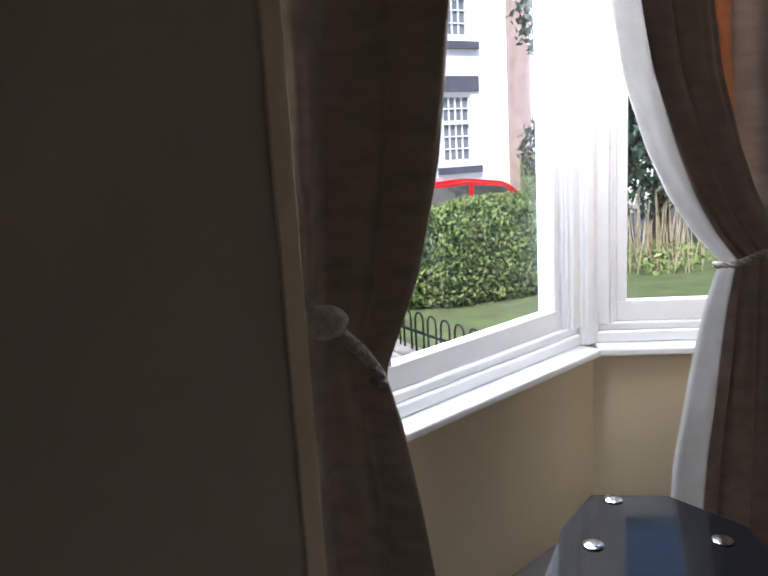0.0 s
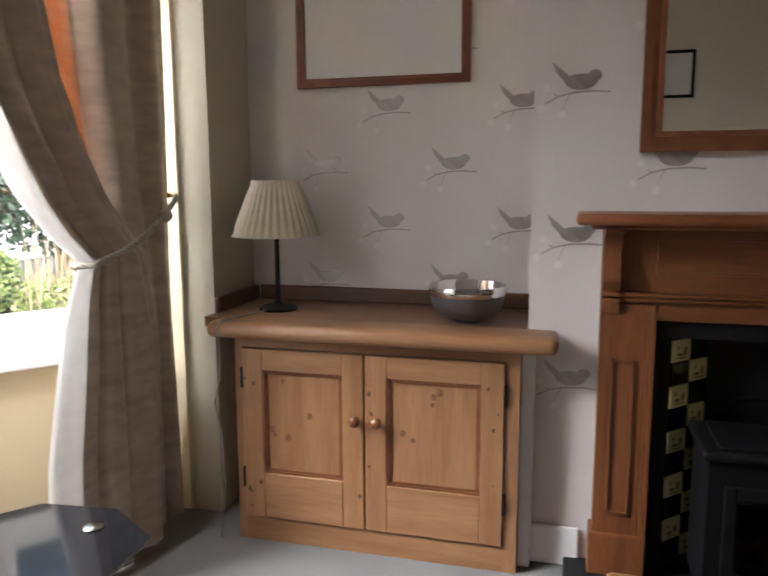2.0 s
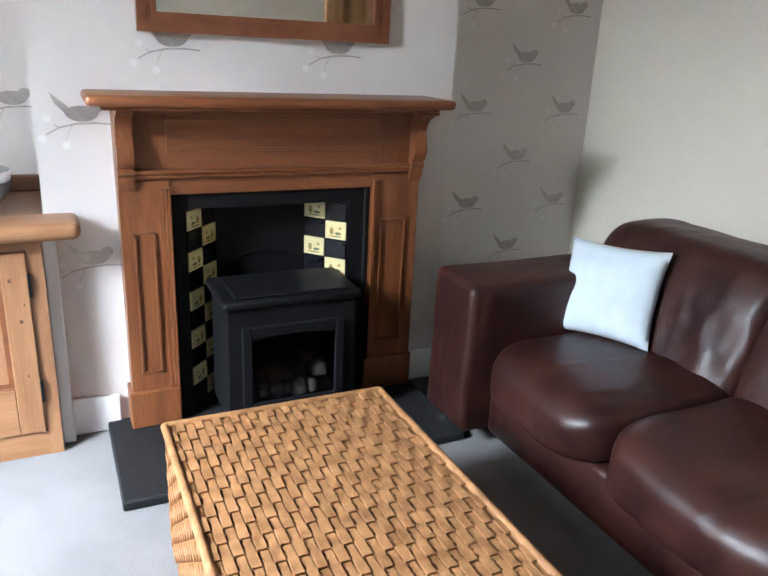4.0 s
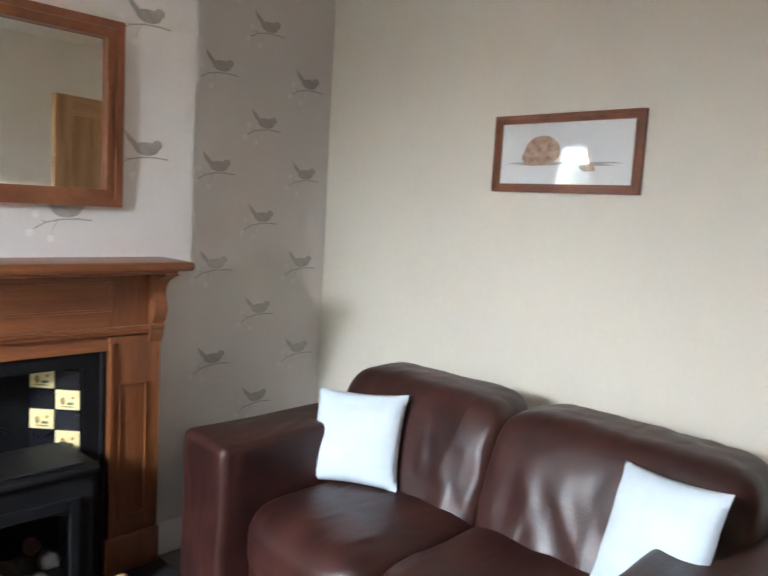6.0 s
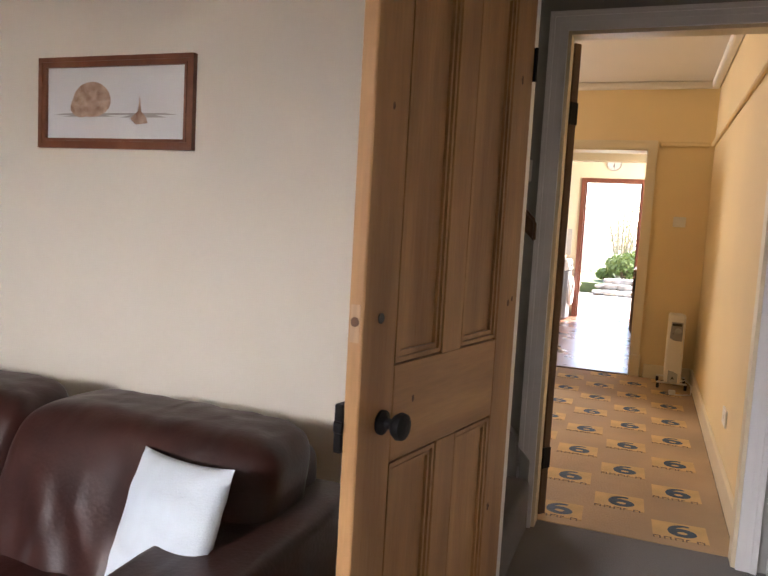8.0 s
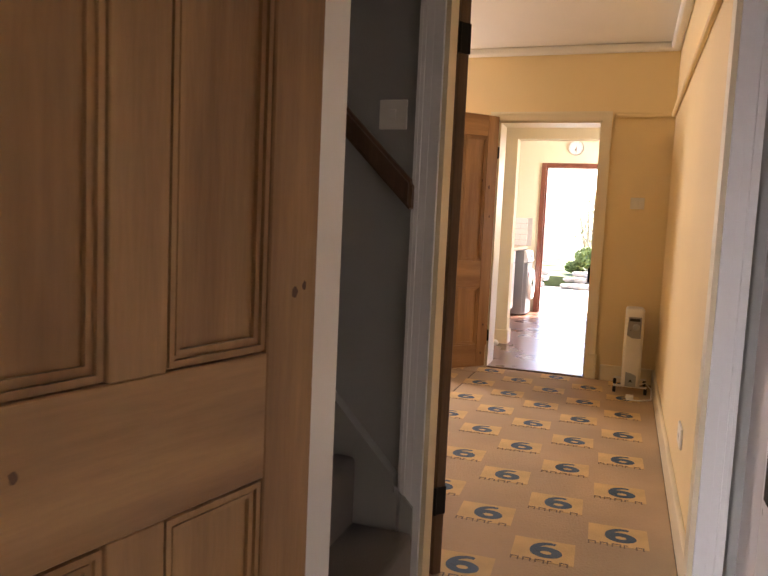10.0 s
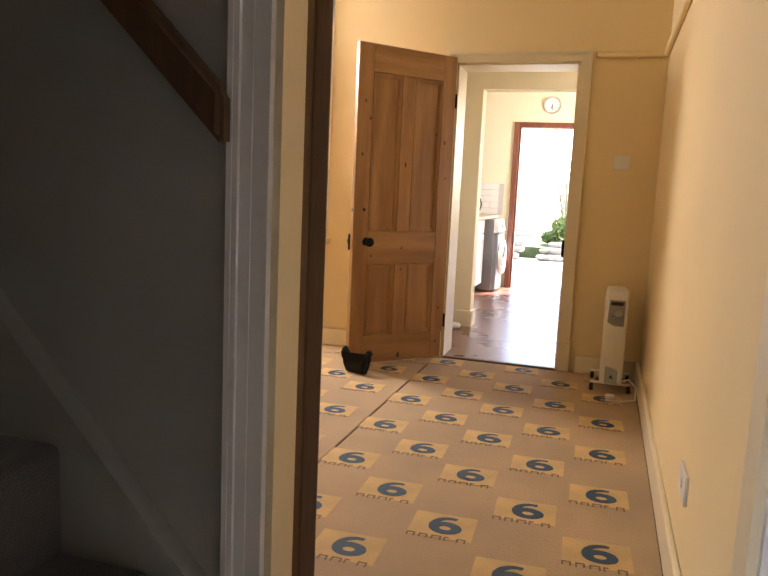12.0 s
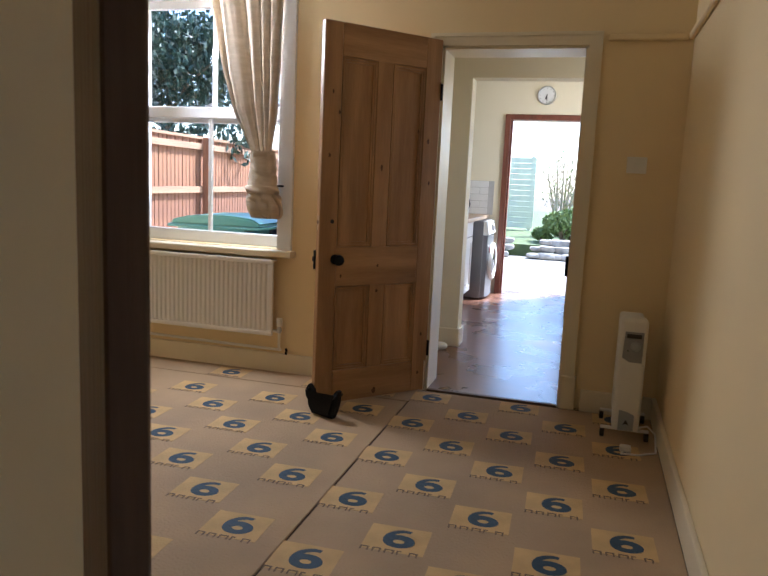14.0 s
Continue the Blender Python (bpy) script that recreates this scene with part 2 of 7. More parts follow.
M["paper"] = material("paper", (0.80, 0.81, 0.80), 0.6, 0.03, 6, 0.02, 80)
M["shell_tan"] = material("shell_tan", (0.30, 0.16, 0.09), 0.6, 0.4, 28, 0.05, 80, second=(0.62, 0.45, 0.33))
M["print_grey"] = material("print_grey", (0.48, 0.46, 0.43), 0.6, 0.2, 30, 0.02, 80)
M["black_glass"] = material("black_glass", (0.006, 0.006, 0.007), 0.06, 0.1, 10, 0.0, 60)
M["coal"] = material("coal", (0.10, 0.08, 0.07), 0.9, 0.6, 14, 0.6, 40, second=(0.02, 0.018, 0.016))
M["slate"] = material("slate", (0.016, 0.016, 0.017), 0.6, 0.3, 8, 0.2, 60, spec=0.25)
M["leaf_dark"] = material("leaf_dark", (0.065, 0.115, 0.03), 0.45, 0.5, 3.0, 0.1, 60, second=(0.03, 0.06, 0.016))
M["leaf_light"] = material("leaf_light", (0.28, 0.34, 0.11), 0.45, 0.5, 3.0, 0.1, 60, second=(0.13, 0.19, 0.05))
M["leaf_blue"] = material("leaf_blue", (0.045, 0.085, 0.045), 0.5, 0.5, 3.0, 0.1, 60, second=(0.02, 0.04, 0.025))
M["straw"] = material("straw", (0.52, 0.42, 0.27), 0.8, 0.3, 8, 0.2, 60)
M["bark"] = material("bark", (0.26, 0.19, 0.125), 0.9, 0.4, 8, 0.5, 50)
M["grass"] = material("grass", (0.13, 0.17, 0.055), 0.9, 0.4, 5, 0.6, 90, second=(0.08, 0.10, 0.035))
M["earth"] = material("earth", (0.17, 0.13, 0.09), 0.95, 0.4, 3, 0.6, 40)
M["asphalt"] = material("asphalt", (0.06, 0.06, 0.06), 0.9, 0.25, 3, 0.5, 150)
M["concrete"] = material("concrete", (0.46, 0.44, 0.41), 0.9, 0.2, 3, 0.3, 60)
M["stone"] = material("stone", (0.40, 0.36, 0.30), 0.9, 0.35, 6, 0.5, 30)
M["white_render"] = material("white_render", (0.82, 0.82, 0.81), 0.85, 0.04, 2, 0.2, 60)
M["dark_slate_paint"] = material("dark_slate_paint", (0.075, 0.08, 0.11), 0.6, 0.2, 4, 0.1, 60)
# Pale grey base stands in for sky reflected in the far windows.
M["far_pane_sky"] = material("far_pane_sky", (0.22, 0.23, 0.25), 0.1, 0.4, 1.2, 0.0, 30)
M["red_brick"] = material("red_brick", (0.34, 0.13, 0.08), 0.85, 0.3, 8, 0.3, 40)
# Brick paled to pink, with the bright glare put into its colour.
M["brick_glare"] = material("brick_glare", (0.56, 0.40, 0.34), 0.85, 0.25, 3, 0.3, 30)
M["car_red"] = material("car_red", (0.55, 0.012, 0.018), 0.2, 0.05, 3, 0.0, 60, spec=0.6)
M["car_glass"] = material("car_glass", (0.55, 0.58, 0.60), 0.04, 0.1, 3, 0.0, 60, metallic=0.9)
M["rubber"] = material("rubber", (0.018, 0.018, 0.018), 0.8, 0.2, 20, 0.2, 80)
M["lamp_red"] = material("lamp_red", (0.35, 0.01, 0.012), 0.15, 0.1, 30, 0.05, 60)
M["fence_wood"] = material("fence_wood", (0.33, 0.15, 0.066), 0.8, 0.35, 4, 0.3, 30, second=(0.19, 0.08, 0.04), stretch=(4, 4, 0.4), grain=0.3)
M["fence_rail"] = material("fence_rail", (0.42, 0.25, 0.14), 0.8, 0.3, 4, 0.3, 30, stretch=(0.4, 4, 4), grain=0.3)
M["bin_green"] = material("bin_green", (0.09, 0.25, 0.225), 0.4, 0.15, 6, 0.1, 80)
M["bin_navy"] = material("bin_navy", (0.02, 0.025, 0.06), 0.45, 0.15, 6, 0.1, 80)
M["fence_pale"] = material("fence_pale", (0.80, 0.78, 0.58), 0.8, 0.15, 4, 0.2, 30)
M["glass"] = glass_material("glass")
M["mirror"] = bpy.data.materials.new("mirror")
M["mirror"].use_nodes = True
MIRROR = M["mirror"].node_tree.nodes["Principled BSDF"].inputs
MIRROR["Base Color"].default_value, MIRROR["Metallic"].default_value, MIRROR["Roughness"].default_value = (0.86, 0.88, 0.87, 1), 1.0, 0.0


# ---- building helpers ----
def box(bm, x0, x1, y0, y1, z0, z1, bevel=0.0, seg=1):
    ret = bmesh.ops.create_cube(bm, size=1.0)
    vs = ret["verts"]
    for v in vs:
        v.co = Vector(((x0 + x1) / 2 + v.co.x * (x1 - x0), (y0 + y1) / 2 + v.co.y * (y1 - y0), (z0 + z1) / 2 + v.co.z * (z1 - z0)))
    if bevel:
        es = {e for v in vs for e in v.link_edges}
        bmesh.ops.bevel(bm, geom=list(es), offset=min(bevel, abs(x1 - x0) / 2.1, abs(y1 - y0) / 2.1, abs(z1 - z0) / 2.1), segments=seg, profile=0.5, affect="EDGES")
    return vs


def lathe(bm, rings, seg=24, axis="z", at=(0, 0, 0), cap=True):
    """A turned body from (radius, height) rings round an axis."""
    loops = []
    for r, h in rings:
        loop = []
        for i in range(seg):
            a = 2 * math.pi * i / seg
            c, s = r * math.cos(a), r * math.sin(a)
            co = {"z": (c, s, h), "y": (c, h, s), "x": (h, c, s)}[axis]
            loop.append(bm.verts.new(Vector(at) + Vector(co)))
        loops.append(loop)
    for a, b in zip(loops, loops[1:]):
        for i in range(seg):
            j = (i + 1) % seg
            bm.faces.new((a[i], a[j], b[j], b[i]))
    if cap:
        bm.faces.new(loops[0])
        bm.faces.new(loops[-1])
    bmesh.ops.recalc_face_normals(bm, faces=bm.faces[:])


def tube(bm, points, radius, seg=8):
    """A round tube along points; radius may be a list."""
    pts = [Vector(p) for p in points]
    rad = radius if isinstance(radius, (list, tuple)) else [radius] * len(pts)
    loops = []
    for i, p in enumerate(pts):
        d = (pts[min(i + 1, len(pts) - 1)] - pts[max(i - 1, 0)]).normalized()
        u = d.cross(Vector((0, 0, 1)))
        u = u.normalized() if u.length > 0.05 else d.cross(Vector((0, 1, 0))).normalized()
        w = d.cross(u)
        loops.append([bm.verts.new(p + rad[i] * (u * math.cos(2 * math.pi * k / seg) + w * math.sin(2 * math.pi * k / seg))) for k in range(seg)])
    for a, b in zip(loops, loops[1:]):
        for i in range(seg):
            j = (i + 1) % seg
            bm.faces.new((a[i], a[j], b[j], b[i]))
    bm.faces.new(loops[0])
    bm.faces.new(loops[-1])
    bmesh.ops.recalc_face_normals(bm, faces=bm.faces[:])


def prism(bm, outline, axis, lo, hi):
    """An outline (list of 2D points) drawn out along an axis."""
    def at(p, h):
        return {"x": (h, p[0], p[1]), "y": (p[0], h, p[1]), "z": (p[0], p[1], h)}[axis]
    a = [bm.verts.new(at(p, lo)) for p in outline]
    b = [bm.verts.new(at(p, hi)) for p in outline]
    n = len(outline)
    for i in range(n):
        bm.faces.new((a[i], a[(i + 1) % n], b[(i + 1) % n], b[i]))
    bm.faces.new(a)
    bm.faces.new(b)
    bmesh.ops.recalc_face_normals(bm, faces=bm.faces[:])


def slab(bm, axis, lo, hi, u0, u1, z0, z1, holes=()):
    """A wall between lo and hi along its axis, u0..u1 by z0..z1, with square holes (u0, u1, z0, z1) right through it."""
    us = sorted({u0, u1, *[min(max(h[k], u0), u1) for h in holes for k in (0, 1)]})
    zs = sorted({z0, z1, *[min(max(h[k], z0), z1) for h in holes for k in (2, 3)]})
    verts = {}

    def v(i, j, k):
        if (i, j, k) not in verts:
            h = hi if k else lo
            verts[i, j, k] = bm.verts.new((h, us[i], zs[j]) if axis == "x" else (us[i], h, zs[j]))
        return verts[i, j, k]

    def full(i, j):
        if not (0 <= i < len(us) - 1 and 0 <= j < len(zs) - 1):
            return False
        u, z = (us[i] + us[i + 1]) / 2, (zs[j] + zs[j + 1]) / 2
        return not any(h[0] < u < h[1] and h[2] < z < h[3] for h in holes)

    for i in range(len(us) - 1):
        for j in range(len(zs) - 1):
            if not full(i, j):
                continue
            for k in (0, 1):
                bm.faces.new((v(i, j, k), v(i + 1, j, k), v(i + 1, j + 1, k), v(i, j + 1, k)))
            for (di, dj, p, q) in ((-1, 0, (i, j), (i, j + 1)), (1, 0, (i + 1, j), (i + 1, j + 1)), (0, -1, (i, j), (i + 1, j)), (0, 1, (i, j + 1), (i + 1, j + 1))):
                if not full(i + di, j + dj):
                    bm.faces.new((v(*p, 0), v(*q, 0), v(*q, 1), v(*p, 1)))
    bmesh.ops.recalc_face_normals(bm, faces=bm.faces[:])


def mesh_of(name, bm, mat, smooth=False):
    me = bpy.data.meshes.new(name)
    bm.normal_update()
    bm.to_mesh(me)
    bm.free()
    me.materials.append(M[mat] if isinstance(mat, str) else mat)
    if smooth:
        me.polygons.foreach_set("use_smooth", [True] * len(me.polygons))
        me.set_sharp_from_angle(angle=radians(smooth if smooth > 1 else 40))
    return me


def part(name, bm, mat, parent, label="", smooth=False):
    """One mesh under a thing or a part, in its parent's own coordinates."""
    ob = new(name, mesh_of(name, bm, mat, smooth))
    ob.parent = parent
    if label:
        ob["label"] = label
    return ob


def thing(name, m, label, category, group="", kind=""):
    ob = new(name)
    ob.empty_display_size = 0.1
    ob.matrix_basis = m
    return tagged(ob, label, category, group, kind)


def solid(name, bm, mat, label, category="", kind="", smooth=False, m=None, group=""):
    ob = new(name, mesh_of(name, bm, mat, smooth))
    if m is not None:
        ob.matrix_basis = m
    return tagged(ob, label, category, group, kind)


def B():
    return bmesh.new()


def bx(*a, **k):
    bm = B()
    box(bm, *a, **k)
    return bm


# ---- the rooms ----
LF = -0.15                      # living room floor
XP = 0.51                       # party wall in the dining room
XL = 0.58                       # party wall in lobby and living room
Y_LB0, Y_LB1 = -4.505, -4.385   # wall between living room and lobby
Y_DF0, Y_DF1 = -3.645, -3.56   # wall between lobby and dining room
X_ALC, X_BR = -3.17, -2.76      # alcove wall and chimney breast
CEIL = 2.5


def structure(name, bm, mat, label, smooth=False):
    return solid(name, bm, mat, label, name.split("_")[0], "structure", smooth)


def wall(name, mat, label, *a, **k):
    bm = B()
    slab(bm, *a, **k)
    return structure(name, bm, mat, label)


wall_alcove = wall("wall_chimney_side", "wallpaper", "pale grey wallpapered wall behind the chimney breast", "x", X_ALC - 0.25, X_ALC, -8.58, Y_LB0, LF, CEIL)
breast = wall("wall_chimney_breast", "wallpaper", "pale grey wallpapered chimney breast", "x", X_ALC, X_BR, -7.09, -5.565, LF, CEIL, holes=[(-6.66, -6.01, LF, 0.755)])
wall("wall_living_back", "magnolia_paint", "off-white painted wall behind the sofa", "y", Y_LB0, Y_LB1, -3.42, XL, LF, 2.6, holes=[(-0.295, 0.50, LF, 1.97)])
wall("wall_front", "front_paint_shaded", "cream painted front wall beside the bay", "y", -8.58, -8.30, X_ALC, XL, LF, CEIL, holes=[(-2.81, -0.80, LF, 2.36)])
wall("wall_party", "cream_paint", "cream painted party wall of the dining room", "x", XP, XP + 0.2, Y_DF1, 0.26, -0.3, 2.6)
wall("wall_lobby_side", "lobby_paint", "off-white painted lobby wall", "x", XL, XL + 0.2, Y_LB0, Y_DF1, -0.3, 2.6)
wall("wall_living_side", "magnolia_paint", "off-white painted wall opposite the chimney", "x", XL, XL + 0.2, -8.58, Y_LB0, LF - 0.1, 2.6)
wall("wall_dining_front", "cream_paint", "cream wall between lobby and dining room", "y", Y_DF0 + 0.06, Y_DF1, -3.42, XL, 0.0, 2.6, holes=[(-0.29, 0.475, 0.0, 2.0)])
wall("wall_stair", "stair_paint", "grey painted stair wall", "y", Y_DF0, Y_DF0 + 0.06, -3.42, XL, 0.0, 4.0, holes=[(-0.29, 0.475, 0.0, 2.0)])
wall("wall_stair_low", "stair_paint", "grey painted stair side wall", "y", Y_LB1, Y_LB1 + 0.012, -3.42, -0.355, 0.0, 4.0)
wall("wall_stair_end", "stair_paint", "grey painted wall at the top of the stairs", "x", -3.44, -3.42, Y_LB1, Y_DF0, 0.0, 4.0)
wall("wall_dining_side", "cream_paint", "cream painted dining room side wall", "x", -3.62, -3.42, Y_DF1, 0.26, 0.0, 2.6)
WIN = (-2.86, -1.74, 0.775, 2.33)
wall("wall_dining_back", "cream_paint", "cream painted wall with sash window and kitchen doorway", "y", 0.0, 0.26, -3.42, XP, -0.3, 2.6, holes=[WIN, (-0.783, 0.0, 0.0, 1.975)])
wall("wall_kitchen_arch", "kitchen_paint", "cream wall with a wide opening into the kitchen", "y", 1.2, 1.36, -1.66, 0.62, 0.0, 2.42, holes=[(-0.815, 0.46, 0.0, 1.985)])
wall("wall_kitchen_left", "kitchen_paint", "cream painted kitchen side wall", "x", -1.86, -1.66, 0.26, 4.36, -0.3, 2.6)
# Both holes are unseen, cut only to hold the kitchen fill lamps.
wall("wall_kitchen_right", "kitchen_paint", "cream painted kitchen side wall", "x", 0.62, 0.82, 0.26, 4.36, -0.3, 2.6, holes=[(0.44, 1.06, 0.98, 2.02), (2.6, 3.6, 1.2, 2.18)])
wall("wall_kitchen_back", "kitchen_paint", "cream painted kitchen wall with the garden doorway", "y", 4.1, 4.36, -1.66, 0.62, -0.3, 2.6, holes=[(-0.86, -0.09, 0.0, 1.965)])

structure("floor_living", bx(-3.4, XP + 0.2, -9.4, Y_LB1 + 0.02, LF - 0.1, LF), "grey_carpet", "grey carpeted living room floor")
structure("floor_lobby", bx(-3.4, XP + 0.2, Y_LB0 + 0.06, Y_DF1, -0.3, 0.0), "stair_carpet", "dark carpeted lobby floor")
structure("floor_dining", bx(-3.42, XP, Y_DF1, 0.0, -0.3, -0.008), "seam", "dark boards under the dining room underlay")
structure("floor_kitchen", bx(-1.9, 0.85, 0.0, 4.36, -0.3, 0.004), "kitchen_wood", "polished red-brown floor of the kitchen")
structure("ceiling_living", bx(-3.4, XP + 0.2, -9.4, Y_LB1, CEIL, CEIL + 0.1), "ceiling_white", "plain white living room ceiling")
structure("ceiling_lobby", bx(-0.6, XP + 0.2, Y_LB1, Y_DF0 + 0.06, 2.45, 2.55), "ceiling_white", "plain white lobby ceiling")
structure("ceiling_stair", bx(-3.5, -0.6, Y_LB1 - 0.05, Y_DF0 + 0.05, 3.95, 4.05), "ceiling_white", "plain ceiling above the stairs")
structure("ceiling_dining", bx(-3.5, XP + 0.1, Y_DF1, 0.1, 2.53, 2.62), "ceiling_white", "cream dining room ceiling")
structure("ceiling_kitchen", bx(-1.8, 0.8, 0.1, 4.3, 2.4, 2.5), "ceiling_white", "white kitchen ceiling")
for nm, y0, y1 in (("ceiling_trim_back", -0.07, 0.0), ("ceiling_trim_front", Y_DF1, Y_DF1 + 0.07)):
    structure(nm, bx(-3.42, XP, y0, y1, 2.47, 2.53, bevel=0.02, seg=2), "ceiling_white", "plain coved ceiling trim")
structure("ceiling_trim_side", bx(XP - 0.07, XP, Y_DF1 + 0.07, -0.07, 2.47, 2.53, bevel=0.02, seg=2), "ceiling_white", "plain coved ceiling trim")

# picture rail of the dining room
for nm, a in (("trim_rail_back", (-1.62, XP - 0.03, -0.03, 0.0)), ("trim_rail_side", (XP - 0.03, XP, Y_DF1, -0.03))):
    if nm == "trim_rail_back":
        structure(nm, bx(0.09, a[1], a[2], a[3], 1.995, 2.03, bevel=0.008), "cream_paint", "cream painted picture rail")
    else:
        structure(nm, bx(*a, 1.995, 2.03, bevel=0.008), "cream_paint", "cream painted picture rail")


def skirting(name, x0, x1, y0, y1, z0, h, mat):
    bm = B()
    box(bm, x0, x1, y0, y1, z0, z0 + h, bevel=0.006, seg=2)
    structure(name, bm, mat, "painted skirting board")


skirting("baseboard_dining_back_left", -3.42, -0.86, -0.022, 0.0, -0.008, 0.125, "cream_gloss")
skirting("baseboard_dining_back_right", 0.11, XP - 0.022, -0.022, 0.0, -0.008, 0.125, "cream_gloss")
skirting("baseboard_dining_side", XP - 0.022, XP, Y_DF1, 0.0, -0.008, 0.125, "cream_gloss")
skirting("baseboard_living_back", -3.17, -0.35, Y_LB0 - 0.02, Y_LB0, LF, 0.14, "white_gloss")
skirting("baseboard_alcove", X_ALC, X_ALC + 0.02, -5.565, Y_LB0 - 0.02, LF, 0.14, "white_gloss")
skirting("baseboard_breast_right", X_BR, X_BR + 0.02, -5.73, -5.565, LF, 0.14, "white_gloss")
skirting("baseboard_breast_left", X_BR, X_BR + 0.02, -7.075, -6.9, LF, 0.14, "white_gloss")
skirting("baseboard_kitchen_nib", -1.2, -0.8, 1.182, 1.2, 0.0, 0.14, "cream_gloss")
skirting("baseboard_kitchen_nib_end", -0.815, -0.797, 1.2, 1.36, 0.0, 0.14, "cream_gloss")


def architrave(name, x0, x1, top, y, out, mat, w=0.085, blocks=False, z0=0.0):
    """Moulded frame round a doorway on the wall face at y; out: which way it stands proud."""
    th = thing(name, pose(0, 0, 0), "painted moulded door surround", "door frame", kind="structure")
    prof = ((0.0, 0.010), (0.30, 0.018), (0.42, 0.012), (0.60, 0.020), (0.72, 0.016), (0.86, 0.028), (1.0, 0.030))
    for side, s in ((x0, -1), (x1, 1)):
        bm = B()
        for (f0, d0), (f1, d1) in zip(prof, prof[1:]):
            a, b = side + s * w * f0, side + s * w * f1
            ya, yb = sorted((y, y + out * max(d0, d1)))
            box(bm, min(a, b), max(a, b), ya, yb, z0, top + w * f1)
        part("jamb_moulding", bm, mat, th)
    bm = B()
    for (f0, d0), (f1, d1) in zip(prof, prof[1:]):
        ya, yb = sorted((y, y + out * max(d0, d1)))
        box(bm, x0 - w * f0, x1 + w * f0, ya, yb, top + w * f0, top + w * f1)
    part("head_moulding", bm, mat, th)
    if blocks:
        for side, s in ((x0, -1), (x1, 1)):
            a, b = sorted((side, side + s * (w + 0.012)))
            ya, yb = sorted((y, y + out * 0.042))
            part("plinth_block", bx(a, b, ya, yb, z0, z0 + 0.19, bevel=0.005), mat, th)
    return th


def lining(name, x0, x1, top, y0, y1, mat, z0=0.0):
    bm = B()
    box(bm, x0 - 0.001, x0 + 0.014, y0 - 0.002, y1 + 0.002, z0, top)
    box(bm, x1 - 0.014, x1 + 0.001, y0 - 0.002, y1 + 0.002, z0, top)
    box(bm, x0, x1, y0 - 0.002, y1 + 0.002, top - 0.014, top + 0.001)
    structure(name, bm, mat, "painted door lining")


architrave("door_frame_living", -0.295, 0.50, 1.97, Y_LB1, 1, "white_gloss", w=0.06)
architrave("door_frame_lobby", -0.29, 0.475, 2.0, Y_DF0, -1, "white_gloss", w=0.07)
architrave("door_frame_kitchen", -0.783, 0.0, 1.975, 0.0, -1, "cream_gloss", w=0.068, blocks=True)
lining("trim_lining_living", -0.295, 0.50, 1.97, Y_LB0, Y_LB1, "white_gloss", LF)
lining("trim_lining_lobby", -0.29, 0.475, 2.0, Y_DF0, Y_DF1, "cream_gloss")
lining("trim_lining_kitchen", -0.783, 0.0, 1.975, 0.0, 0.26, "cream_gloss")
structure("threshold_kitchen", bx(-0.768, -0.015, -0.020, 0.012, -0.012, 0.009, bevel=0.002), "pine_old", "thin dark threshold strip")
structure("threshold_living", bx(-0.281, 0.486, Y_LB0 - 0.01, Y_LB1, LF, 0.0, bevel=0.006), "pine_v", "wooden step at the lobby doorway")


# ---- wallpaper print ----
def motif_meshes():
    """A printed bird on the wallpaper: a plain rounded body with a tail, a twig under it and pale dots."""
    bm = B()
    out = []
    for k in range(18):
        a = 2 * math.pi * k / 18
        out.append((0.010 + 0.052 * math.cos(a), 0.026 * math.sin(a) * (1.15 if math.sin(a) < 0 else 0.8)))
    body = [bm.verts.new((0, y, z)) for y, z in out]
    bm.faces.new(body)
    tail = [(-0.030, 0.018), (-0.082, 0.062), (-0.068, 0.026), (-0.034, -0.010)]
    bm.faces.new([bm.verts.new((0.0002, y, z)) for y, z in tail])
    head = [(0.052 + 0.021 * math.cos(2 * math.pi * k / 12), 0.014 + 0.018 * math.sin(2 * math.pi * k / 12)) for k in range(12)]
    bm.faces.new([bm.verts.new((0.0003, y, z)) for y, z in head])
    twig = [(-0.10, -0.070), (-0.06, -0.048), (-0.01, -0.037), (0.05, -0.034), (0.10, -0.038)]
    for w, pts in ((0.0028, twig), (0.0022, [(-0.02, -0.039), (-0.035, -0.066), (-0.043, -0.092)]), (0.002, [(-0.06, -0.048), (-0.075, -0.040)])):
        for (a, b), (c, d) in zip(pts, pts[1:]):
            bm.faces.new([bm.verts.new((0.0001, y, z)) for y, z in ((a, b - w), (c, d - w), (c, d + w), (a, b + w))])
    for f in bm.faces:
        f.normal_update()
        if f.normal.x < 0:
            f.normal_flip()
    dark = mesh_of("printed_bird", bm, "motif")
    bm = B()
    for cy, cz in ((-0.115, -0.085), (-0.095, -0.02), (-0.045, -0.105)):
        ring = [(cy + 0.013 * math.cos(2 * math.pi * k / 12), cz + 0.013 * math.sin(2 * math.pi * k / 12)) for k in range(12)]
        bm.faces.new([bm.verts.new((0, y, z)) for y, z in ring])
    return dark, mesh_of("printed_dots", bm, "motif_pale")


BIRD, DOTS = motif_meshes()


